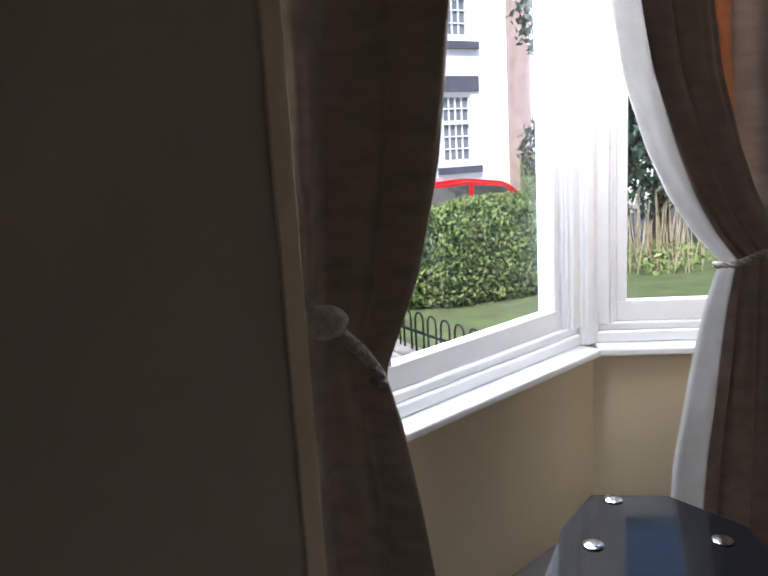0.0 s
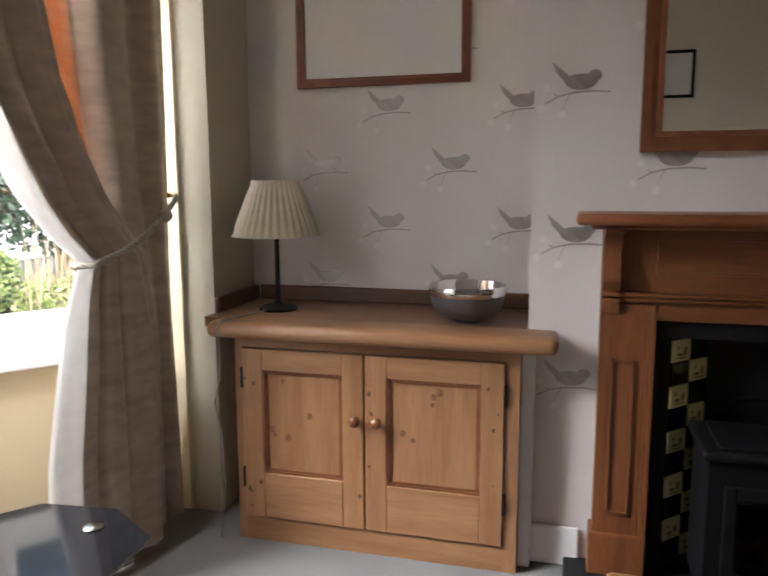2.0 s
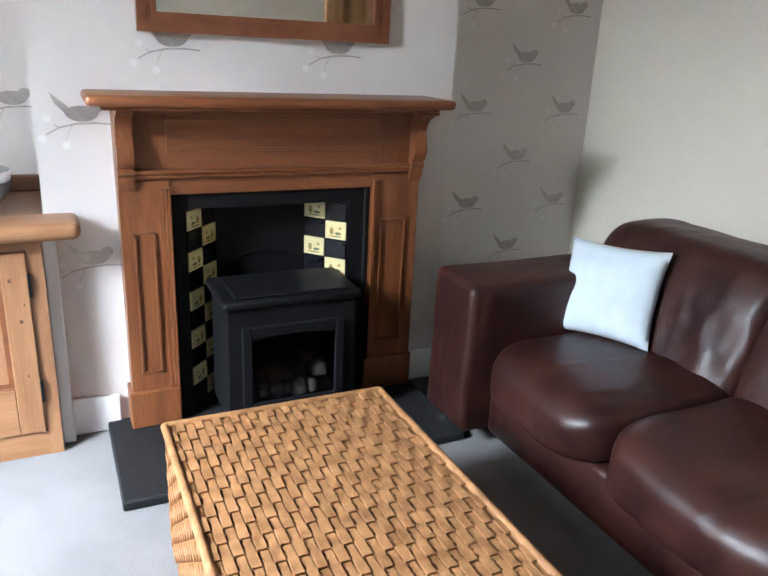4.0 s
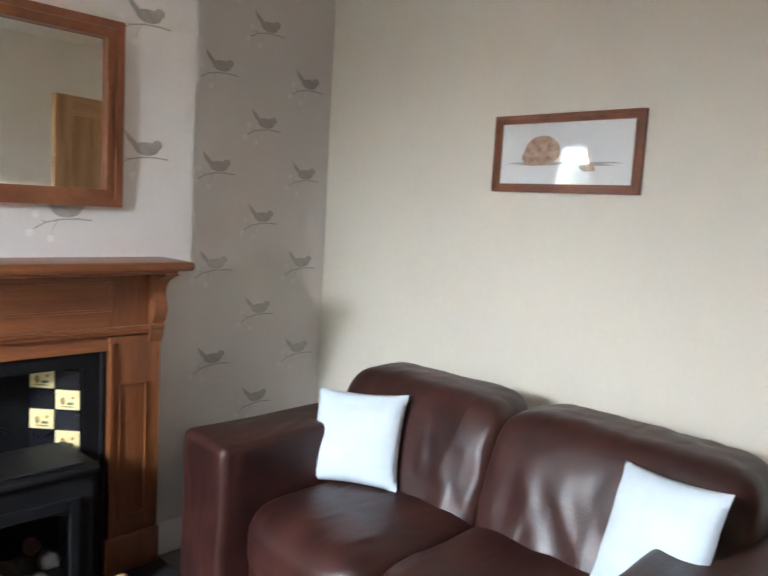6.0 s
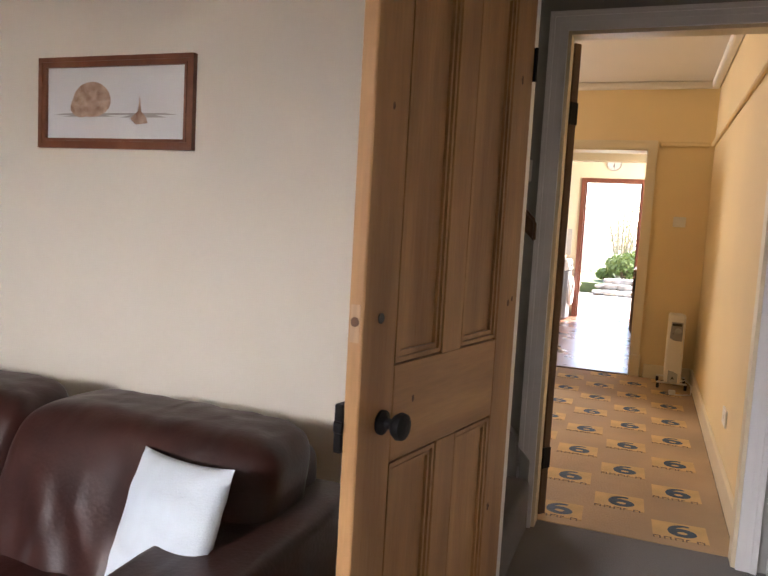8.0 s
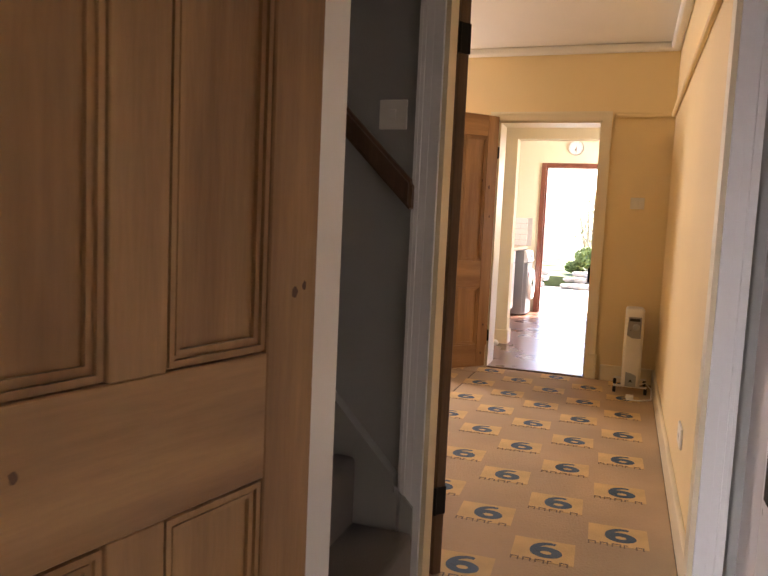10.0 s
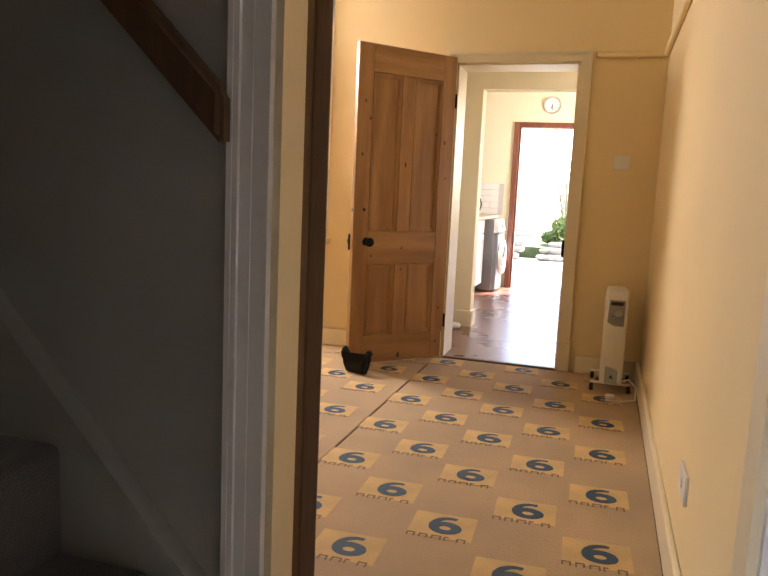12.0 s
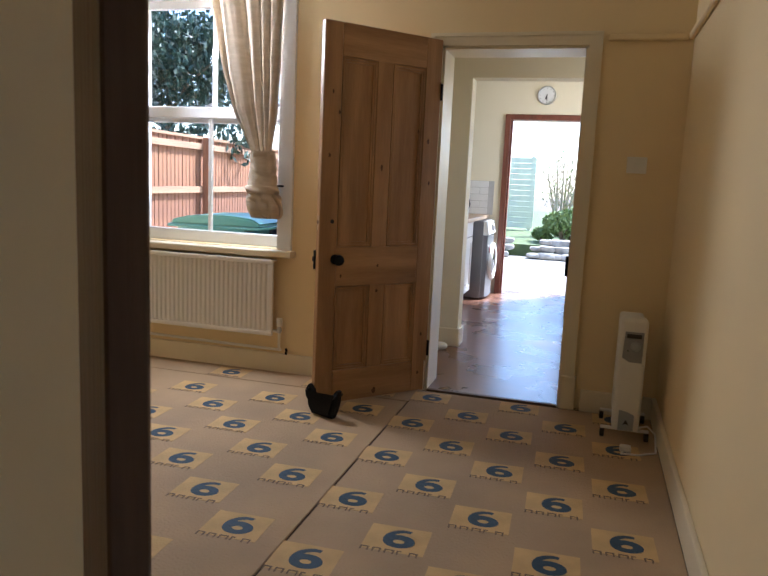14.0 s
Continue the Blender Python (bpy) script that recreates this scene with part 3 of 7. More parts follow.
def print_on(wall_ob, x, y0, y1, z0, z1, ya, za, dy=0.265, dz=0.468):
    for k in range(-14, 15):
        for j in range(-6, 7):
            y, z = ya + k * dy, za + j * dz + (0.5 * dz if k % 2 else 0)
            if x == X_BR and -6.92 < y < -5.72 and z < 1.08:
                continue
            if y0 + 0.10 < y < y1 - 0.07 and z0 < z < z1:
                for nm, me in (("printed_bird", BIRD), ("printed_dots", DOTS)):
                    o = new(nm, me)
                    o.parent = wall_ob
                    o.matrix_basis = pose(x + 0.002, y, z)


print_on(wall_alcove, X_ALC, -8.30, -7.09, 0.75, 2.4, -7.43, 1.26)
print_on(wall_alcove, X_ALC, -5.60, Y_LB0 + 0.02, 0.1, 2.4, -4.935, 1.25)
print_on(breast, X_BR, -7.10, -5.53, 0.05, 2.4, -6.955, 1.012, 0.295, 0.487)

# ---- the bay ----
BAY = [(-0.84, -8.46), (-1.20, -8.69), (-2.24, -8.93), (-2.80, -8.52)]
SILL, BTOP = 0.55, 2.12


def bay_side(number, p, q, kl, kr):
    """One light of the bay: wall below, sill, frame, sash and pane; kl, kr: how far the ends run on to meet the next light."""
    d = Vector((q[0] - p[0], q[1] - p[1]))
    w = d.length
    at = pose(p[0], p[1], 0, 0, 0, math.degrees(math.atan2(d.y, d.x)))
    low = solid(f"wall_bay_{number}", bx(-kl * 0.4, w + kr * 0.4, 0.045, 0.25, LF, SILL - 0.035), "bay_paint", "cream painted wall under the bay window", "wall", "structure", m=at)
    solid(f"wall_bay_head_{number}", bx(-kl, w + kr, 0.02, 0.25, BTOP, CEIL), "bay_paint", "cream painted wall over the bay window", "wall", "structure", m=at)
    win = thing(f"window_{number}", at, "white painted bay sash window", "window", kind="structure")
    part("window_sill", bx(-kl * 0.05, w + kr * 0.05, 0.0, 0.14, SILL - 0.03, SILL, bevel=0.008, seg=2), "white_gloss", win)
    bm = B()
    box(bm, -kl * 0.3, w + kr * 0.3, 0.085, 0.24, SILL, SILL + 0.045, bevel=0.006)
    box(bm, -kl * 0.3, w + kr * 0.3, 0.097, 0.24, SILL + 0.045, SILL + 0.075, bevel=0.004)
    for x0, x1 in ((-kl * 0.3, 0.05), (w - 0.05, w + kr * 0.3)):
        box(bm, x0, x1, 0.085, 0.24, SILL + 0.07, BTOP, bevel=0.006)
    for x0, x1 in ((0.05, 0.065), (w - 0.065, w - 0.05)):
        box(bm, x0, x1, 0.097, 0.22, SILL + 0.07, BTOP, bevel=0.004)
    for x0, x1 in ((0.065, 0.078), (w - 0.078, w - 0.065)):
        box(bm, x0, x1, 0.108, 0.22, SILL + 0.07, BTOP, bevel=0.003)
    part("window_frame", bm, "white_gloss", win)
    a, b = 0.078, w - 0.078
    bm = B()
    box(bm, a, b, 0.118, 0.165, SILL + 0.075, SILL + 0.155, bevel=0.004)
    box(bm, a, a + 0.042, 0.118, 0.165, SILL + 0.155, BTOP, bevel=0.004)
    box(bm, b - 0.042, b, 0.118, 0.165, SILL + 0.155, BTOP, bevel=0.004)
    box(bm, a + 0.042, b - 0.042, 0.118, 0.165, BTOP - 0.05, BTOP, bevel=0.004)
    part("sash", bm, "white_gloss", win)
    bm = B()
    box(bm, a + 0.042, b - 0.042, 0.139, 0.143, SILL + 0.155, BTOP - 0.05)
    part("pane", bm, "glass", win).visible_shadow = False


bay_side(1, BAY[0], BAY[1], 0.02, 0.10)
bay_side(2, BAY[1], BAY[2], 0.10, 0.14)
bay_side(3, BAY[2], BAY[3], 0.14, 0.02)
# corner posts of the bay
for i, (p, turn) in enumerate(((BAY[1], 205), (BAY[2], 168))):
    bm = B()
    for r, y0 in ((0.052, 0.085), (0.036, 0.070), (0.020, 0.060)):
        box(bm, -r, r, y0, 0.30, SILL, BTOP, bevel=0.008, seg=2)
    solid(f"trim_bay_post_{i + 1}", bm, "white_gloss", "white moulded corner post of the bay", "post", "structure", m=pose(p[0], p[1], 0, 0, 0, turn))
structure("trim_bay_corner", bx(-0.802, -0.762, -8.30, -8.288, LF, 2.36, bevel=0.003), "cream_gloss", "pale painted timber corner strip")
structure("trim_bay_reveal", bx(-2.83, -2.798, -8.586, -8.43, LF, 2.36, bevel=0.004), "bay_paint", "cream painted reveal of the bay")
structure("floor_bay_edge", bx(-2.8, -0.8, -9.3, -8.6, LF - 0.12, LF - 0.02), "grey_carpet", "carpeted floor in the bay")


def drape(name, rows, folds, mat, label, lining_part=0.0, cols=130, seed=1, layers=()):
    """A hanging curtain. rows: z, edge that opens (x, y), edge at the wall (x, y), depth of the folds; layers: rows and cloth of the layers behind."""
    th = thing(name, pose((rows[0][1] + rows[0][3]) / 2, rows[0][2], rows[-1][0]), label, "curtain")
    off = th.matrix_basis.translation
    zs = np.linspace(rows[0][0], rows[-1][0], 90)

    def sheet(rows, folds, u0, u1, n, shift, seed):
        rnd = random.Random(seed)
        ph = [rnd.uniform(0, 6.28) for _ in range(5)]
        rz = [r[0] for r in rows][::-1]
        tables = [[r[k] for r in rows][::-1] for k in range(6)]

        def at(u, z):
            ax, ay, bx_, by, amp = (float(np.interp(z, rz, tables[k])) for k in (1, 2, 3, 4, 5))
            w = u + 0.10 * math.sin(2 * math.pi * u + ph[3]) + 0.03 * math.sin(1.7 * z + 5 * u + ph[4])
            a = 2 * math.pi * folds * w + ph[0] + 0.35 * math.sin(1.9 * z + ph[1])
            f = math.sin(a) + 0.28 * math.sin(2 * a + ph[2]) + 0.07 * math.sin(3.3 * a + 1.5 * z + ph[3])
            f += 0.22 * noise.noise(Vector((6 * u * folds, 1.6 * z, seed)))
            x = ax + (bx_ - ax) * u + 0.40 * amp * math.cos(a)
            return Vector((x, ay + (by - ay) * u + amp * f, z)) - off
        bm = B()
        for s in (0.0, -0.004):
            grid = [[bm.verts.new(at(u0 + (u1 - u0) * i / n, z) + Vector((0, s + shift, 0))) for i in range(n + 1)] for z in zs]
            for a, b in zip(grid, grid[1:]):
                for i in range(n):
                    bm.faces.new((a[i], a[i + 1], b[i + 1], b[i]))
        return bm
    part("cloth", sheet(rows, folds, lining_part, 1, cols, 0, seed), mat, th, smooth=80)
    for k, (lay, mat2) in enumerate(layers):
        part("single_layer" if mat2 != mat else "back_fold", sheet(lay, folds * 0.6, 0, 1, 60, 0, seed + 20 + k), mat2, th, "thin backlit orange-brown layer of the curtain" if mat2 != mat else "", smooth=80)
    if lining_part:
        part("lining", sheet(rows, folds, 0, lining_part + 0.02, 36, -0.003, seed), "lining", th, "pale lining turned out along the edge", smooth=80)
    return th


def rope(name, pts, r, label, knob=None):
    th = thing(name, pose(*pts[0]), label, "tieback")
    off = Vector(pts[0])
    n = 60
    P = [Vector(p) for p in pts]
    seg = [(b - a).length for a, b in zip(P, P[1:])]
    tot = sum(seg)

    def along(s):
        for (a, b), l in zip(zip(P, P[1:]), seg):
            if s <= l:
                return a.lerp(b, s / l)
            s -= l
        return P[-1]
    bm = B()
    for k in range(3):
        line = []
        for i in range(n + 1):
            c = along(tot * i / n)
            a = 2 * math.pi * (k / 3 + 11 * i / n)
            line.append(c - off + Vector((0.3 * r * math.cos(a), r * 0.55 * math.cos(a), r * 0.55 * math.sin(a))))
        tube(bm, line, r * 0.62, 6)
    part("cord", bm, "rope", th, smooth=60)
    if knob is not None:
        bm = B()
        c = Vector(knob) - off
        bmesh.ops.create_uvsphere(bm, u_segments=14, v_segments=10, radius=r * 2.0, matrix=Matrix.Translation(c) @ Matrix.Diagonal((1.5, 1, 1.15, 1)))
        for v in bm.verts:
            v.co += 0.16 * r * Vector((0, 0, math.sin(40 * v.co.x + 60 * v.co.z)))
        part("knot", bm, "rope", th, smooth=60)
    return th


drape("curtain", [(2.30, -1.60, -8.50, -2.05, -8.46, 0.062), (1.48, -1.85, -8.50, -2.20, -8.46, 0.060), (1.28, -1.95, -8.49, -2.30, -8.46, 0.054),
                  (1.14, -2.04, -8.48, -2.40, -8.46, 0.044), (1.02, -2.14, -8.46, -2.50, -8.45, 0.030), (0.93, -2.245, -8.45, -2.60, -8.45, 0.022), (0.80, -2.20, -8.46, -2.64, -8.45, 0.032),
                  (0.60, -2.16, -8.47, -2.67, -8.45, 0.046), (0.31, -2.095, -8.48, -2.70, -8.45, 0.058), (LF + 0.01, -2.05, -8.48, -2.73, -8.45, 0.062)],
      2.6, "curtain", "taupe woven curtain tied back with rope", 0.13, seed=3,
      layers=[([(2.30, -1.98, -8.58, -2.50, -8.53, 0.018), (1.48, -2.12, -8.57, -2.50, -8.53, 0.018), (1.05, -2.36, -8.53, -2.55, -8.51, 0.010), (0.90, -2.45, -8.51, -2.62, -8.50, 0.008), (LF + 0.02, -2.45, -8.53, -2.70, -8.50, 0.010)], "curtain_single"),
              ([(2.30, -2.34, -8.50, -2.755, -8.47, 0.034), (1.48, -2.40, -8.50, -2.755, -8.47, 0.034), (1.05, -2.44, -8.48, -2.755, -8.47, 0.024), (0.90, -2.50, -8.47, -2.755, -8.47, 0.018), (LF + 0.01, -2.45, -8.48, -2.76, -8.47, 0.032)], "curtain")])
drape("curtain", [(2.30, -1.46, -8.52, -0.812, -8.45, 0.066), (1.49, -1.29, -8.51, -0.812, -8.45, 0.062), (1.28, -1.24, -8.50, -0.812, -8.45, 0.056), (1.03, -1.155, -8.48, -0.814, -8.45, 0.040),
                  (0.83, -1.05, -8.46, -0.82, -8.44, 0.022), (0.70, -1.085, -8.46, -0.82, -8.44, 0.034), (0.46, -1.135, -8.47, -0.818, -8.45, 0.050), (LF + 0.01, -1.24, -8.48, -0.818, -8.45, 0.062)],
      2.3, "curtain", "taupe woven curtain tied back with thick rope", 0.0, cols=110, seed=8)
rope("tieback", [(-2.80, -8.45, 1.135), (-2.74, -8.41, 1.12), (-2.58, -8.365, 1.055), (-2.46, -8.355, 1.005), (-2.34, -8.36, 0.96), (-2.235, -8.39, 0.928), (-2.215, -8.46, 0.92)], 0.011, "twisted beige rope tieback round the curtain", (-2.60, -8.365, 1.065))
rope("tieback", [(-0.803, -8.43, 1.07), (-0.845, -8.385, 1.03), (-0.885, -8.365, 0.98), (-0.95, -8.355, 0.912), (-0.995, -8.37, 0.85), (-1.02, -8.41, 0.818), (-1.03, -8.48, 0.805)], 0.015, "thick twisted beige rope tieback round the curtain", (-0.878, -8.365, 0.988))
hook = thing("tieback_hook", pose(-2.798, -8.45, 1.135), "small brass hook on the bay reveal", "hook")
bm = B()
lathe(bm, [(0.014, 0.0), (0.014, 0.004), (0.006, 0.006), (0.006, 0.03), (0.011, 0.034), (0.011, 0.04)], 14, "x")
part("peg", bm, "brass", hook, smooth=40)
socket_bay = thing("wall_socket", pose(-2.44, -8.70, -0.02, 0, 0, 144), "white plastic double socket under the bay", "socket")
part("plate", bx(-0.07, 0.07, -0.055, -0.042, -0.04, 0.04, bevel=0.004), "plastic_white", socket_bay)


# ---- living room things ----
def picture(name, label, origin, rz, w, h, fw=0.035, depth=0.022, mat="frame_wood", mirror=False):
    """Framed sheet on a wall: local x along the wall, y out of it, z up from its lower edge."""
    th = thing(name, pose(*origin, 0, 0, rz), label, "mirror" if mirror else "picture")
    fr = part("frame", B(), mat, th)
    bm = B()
    for (o0, o1, d) in ((0.0, 0.45, depth), (0.45, 0.75, depth * 0.8), (0.75, 1.0, depth * 1.0)):
        a, b = fw * o0, fw * o1
        for quad in (((a, a), (w - a, a), (w - b, b), (b, b)), ((w - a, a), (w - a, h - a), (w - b, h - b), (w - b, b)), ((w - a, h - a), (a, h - a), (b, h - b), (w - b, h - b)), ((a, h - a), (a, a), (b, b), (b, h - b))):
            lo = [bm.verts.new((x, 0.001, z)) for x, z in quad]
            hi = [bm.verts.new((x, d, z)) for x, z in quad]
            bm.faces.new(hi)
            bm.faces.new(lo)
            for i in range(4):
                bm.faces.new((lo[i], lo[(i + 1) % 4], hi[(i + 1) % 4], hi[i]))
    bmesh.ops.recalc_face_normals(bm, faces=bm.faces[:])
    fr.data = mesh_of("frame", bm, mat)
    part("mirror_glass" if mirror else "sheet", bx(fw - 0.002, w - fw + 0.002, 0.002, 0.009, fw - 0.002, h - fw + 0.002), "mirror" if mirror else "paper", th)
    return th


pic = picture("framed_picture", "brown wooden frame with a pale print of shells on the wall", (-1.38, Y_LB0, 1.425), 180, 0.67, 0.318)
for cx, cz, rx, rz_ in ((0.235, 0.165, 0.085, 0.068), (0.19, 0.145, 0.05, 0.045)):
    bm = B()
    ring = [bm.verts.new((0.67 - cx + rx * math.cos(2 * math.pi * k / 26), 0.0095 + (0.0004 if rx < 0.06 else 0), cz + rz_ * math.sin(2 * math.pi * k / 26) * (0.8 if math.sin(2 * math.pi * k / 26) < 0 else 1.0))) for k in range(26)]
    bm.faces.new(ring[::-1])
    part("printed_shell", bm, "shell_tan", pic, "tan printed shell")
bm = B()
spire = [(0.445, 0.185), (0.437, 0.13), (0.405, 0.105), (0.43, 0.085), (0.48, 0.09), (0.472, 0.11), (0.452, 0.13)]
bm.faces.new([bm.verts.new((0.67 - x, 0.0095, z)) for x, z in spire])
part("printed_shell", bm, "shell_tan", pic, "tan printed spire shell")
bm = B()
for x0, x1, z0, z1 in ((0.06, 0.60, 0.118, 0.124), (0.10, 0.34, 0.112, 0.118), (0.36, 0.56, 0.109, 0.118)):
    bm.faces.new([bm.verts.new((0.67 - x, 0.0092, z)) for x, z in ((x0, z0), (x1, z0), (x1 - 0.05, z1), (x0 + 0.05, z1))])
part("printed_ground", bm, "print_grey", pic)
bm = B()
box(bm, 0.034, 0.636, 0.0125, 0.0145, 0.034, 0.284)
part("pane", bm, "glass", pic).visible_shadow = False

pic2 = picture("framed_picture", "brown wooden frame with a pale sheet above the cupboard", (X_ALC, -8.07, 1.565), 90, 0.715, 0.50)
pic2.matrix_basis = pose(X_ALC, -7.357, 1.565, 0, 0, 270)
mir = picture("wall_mirror", "large wall mirror in a moulded red-brown wooden frame", (X_BR, -5.87, 1.27), 270, 0.89, 0.66, fw=0.062, depth=0.034, mirror=True)
pic3 = picture("framed_picture", "small dark frame with a pale sheet", (XL, -6.40, 1.80), 90, 0.26, 0.34, fw=0.022, mat="black_iron")


def panel_door(name, w, h, rails, label, mats=("pine_v", "pine_h"), stile=0.105, knob_x=0.08, knob_z=0.8, hole_z=1.0, t=0.036, z0=0.0, knots=(), latch_box=True):
    """A four-panel door: local x from hinge to latch, y through its thickness (front at +t/2), z up. rails: heights of the panels' edges."""
    th = thing(name, pose(0, 0, 0), label, "door")
    lo0, lo1, hi0, hi1 = rails
    f, b = t / 2, -t / 2
    for nm, x0, x1 in (("stile", 0, stile), ("stile", w - stile, w)):
        part(nm, bx(x0, x1, b, f, z0, h, bevel=0.003), mats[0], th)
    for nm, za, zb in (("rail", z0, lo0), ("rail", lo1, hi0), ("rail", hi1, h)):
        part(nm, bx(stile, w - stile, b, f, za, zb, bevel=0.002), mats[1], th)
    mid = w / 2
    mw = 0.048
    for za, zb in ((lo0, lo1), (hi0, hi1)):
        part("muntin", bx(mid - mw, mid + mw, b, f, za, zb, bevel=0.002), mats[0], th)
        for x0, x1 in ((stile, mid - mw), (mid + mw, w - stile)):
            pn = part("panel", bx(x0 + 0.001, x1 - 0.001, -0.004, 0.004, za + 0.001, zb - 0.001), mats[0], th)
            bm = B()
            for s in (1, -1):
                for o0, o1, d in ((0.0, 0.005, f - 0.0125), (0.005, 0.014, f - 0.002), (0.014, 0.020, f - 0.009), (0.020, 0.027, f - 0.006)):
                    ya, yb = sorted((s * 0.004, s * d))
                    box(bm, x0 + o0, x0 + o1, ya, yb, za + o0, zb - o0)
                    box(bm, x1 - o1, x1 - o0, ya, yb, za + o0, zb - o0)
                    box(bm, x0 + o1, x1 - o1, ya, yb, za + o0, za + o1)
                    box(bm, x0 + o1, x1 - o1, ya, yb, zb - o1, zb - o0)
            part("panel_moulding", bm, mats[0], pn)
    for s in (1, -1):
        bm = B()
        lathe(bm, [(r, s * (f + d)) for r, d in ((0.026, 0.0), (0.026, 0.006), (0.018, 0.009), (0.011, 0.014), (0.011, 0.026), (0.022, 0.034), (0.029, 0.045), (0.027, 0.056), (0.015, 0.062), (0.004, 0.063))], 20, "y", (w - knob_x, 0, knob_z))
        part("knob", bm, "black_iron", th, "black iron door knob", smooth=50)
    for s in (1, -1):
        bm = B()
        lathe(bm, [(0.011, s * (f - 0.001)), (0.011, s * (f + 0.0012))], 14, "y", (w - knob_x + 0.022, 0, hole_z))
        part("keyhole", bm, "plastic_black", th)
    bm = B()
    box(bm, w - 0.001, w + 0.0015, -0.011, 0.011, hole_z - 0.045, hole_z + 0.03)
    part("edge_plate", bm, "pine_edge", th)
    bm = B()
    lathe(bm, [(0.010, w + 0.0012), (0.010, w + 0.0024)], 12, "x", (0, 0, hole_z - 0.004))
    part("latch_hole", bm, "knot", th)
    if latch_box:
        bm = B()
        box(bm, w - 0.055, w + 0.004, b - 0.02, b, knob_z - 0.055, knob_z + 0.045, bevel=0.003)
        box(bm, w + 0.004, w + 0.012, b - 0.016, b + 0.006, knob_z - 0.012, knob_z + 0.012, bevel=0.002)
        part("rim_latch", bm, "black_iron", th, "black iron rim latch")
    for i, (kx, kz, r) in enumerate(knots):
        bm = B()
        ring = [bm.verts.new((kx + r * (0.75 + 0.25 * math.sin(3 * k + i)) * math.cos(2 * math.pi * k / 10), f + 0.0006, kz + (1.0 + 0.2 * (i % 4)) * r * math.sin(2 * math.pi * k / 10))) for k in range(10)]
        bm.faces.new(ring[::-1])
        part("knot", bm, "knot", th)
    for hz in (z0 + 0.25, h - 0.28):
        bm = B()
        box(bm, -0.004, 0.002, -f, f + 0.001, hz - 0.045, hz + 0.045)
        lathe(bm, [(0.006, hz - 0.045), (0.006, hz + 0.045)], 10, "z", (-0.003, f + 0.004, 0))
        part("hinge", bm, "black_iron", th)
    return th


ldoor = panel_door("door_living", 0.758, 1.955, (0.02, 0.715, 0.925, 1.83), "stripped pine four-panel door standing open", z0=LF + 0.012, knob_z=0.812, hole_z=1.03, knob_x=0.085, stile=0.125,
                   knots=((0.06, 1.02, 0.010), (0.035, 1.03, 0.007), (0.07, 1.62, 0.009), (0.52, 0.30, 0.016), (0.55, 0.84, 0.008), (0.10, 0.45, 0.010), (0.69, 1.45, 0.006)))
ldoor.matrix_basis = pose(-0.2655, -4.527, 0, 0, 0, 257.4) @ pose(0, -0.018, 0)
kdoor = panel_door("door_kitchen", 0.735, 2.005, (0.19, 0.655, 0.865, 1.84), "stripped pine four-panel kitchen door propped open", z0=0.012, knob_z=0.80, hole_z=1.0, knob_x=0.095,
                   knots=((0.06, 0.12, 0.010), (0.36, 0.05, 0.016), (0.07, 1.45, 0.011), (0.37, 1.29, 0.011), (0.05, 0.35, 0.010), (0.69, 1.34, 0.010), (0.64, 1.56, 0.008), (0.05, 1.22, 0.008), (0.37, 0.76, 0.009), (0.60, 0.71, 0.008), (0.68, 1.66, 0.008), (0.14, 1.50, 0.007), (0.37, 0.62, 0.010)))
kdoor.matrix_basis = pose(-0.778, -0.030, 0, 0, 0, 229.3) @ pose(0, -0.018, 0)
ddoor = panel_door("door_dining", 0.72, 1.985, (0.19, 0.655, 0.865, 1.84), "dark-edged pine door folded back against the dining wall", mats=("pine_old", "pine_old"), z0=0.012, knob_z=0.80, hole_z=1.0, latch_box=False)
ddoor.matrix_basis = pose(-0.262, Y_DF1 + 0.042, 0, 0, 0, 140)


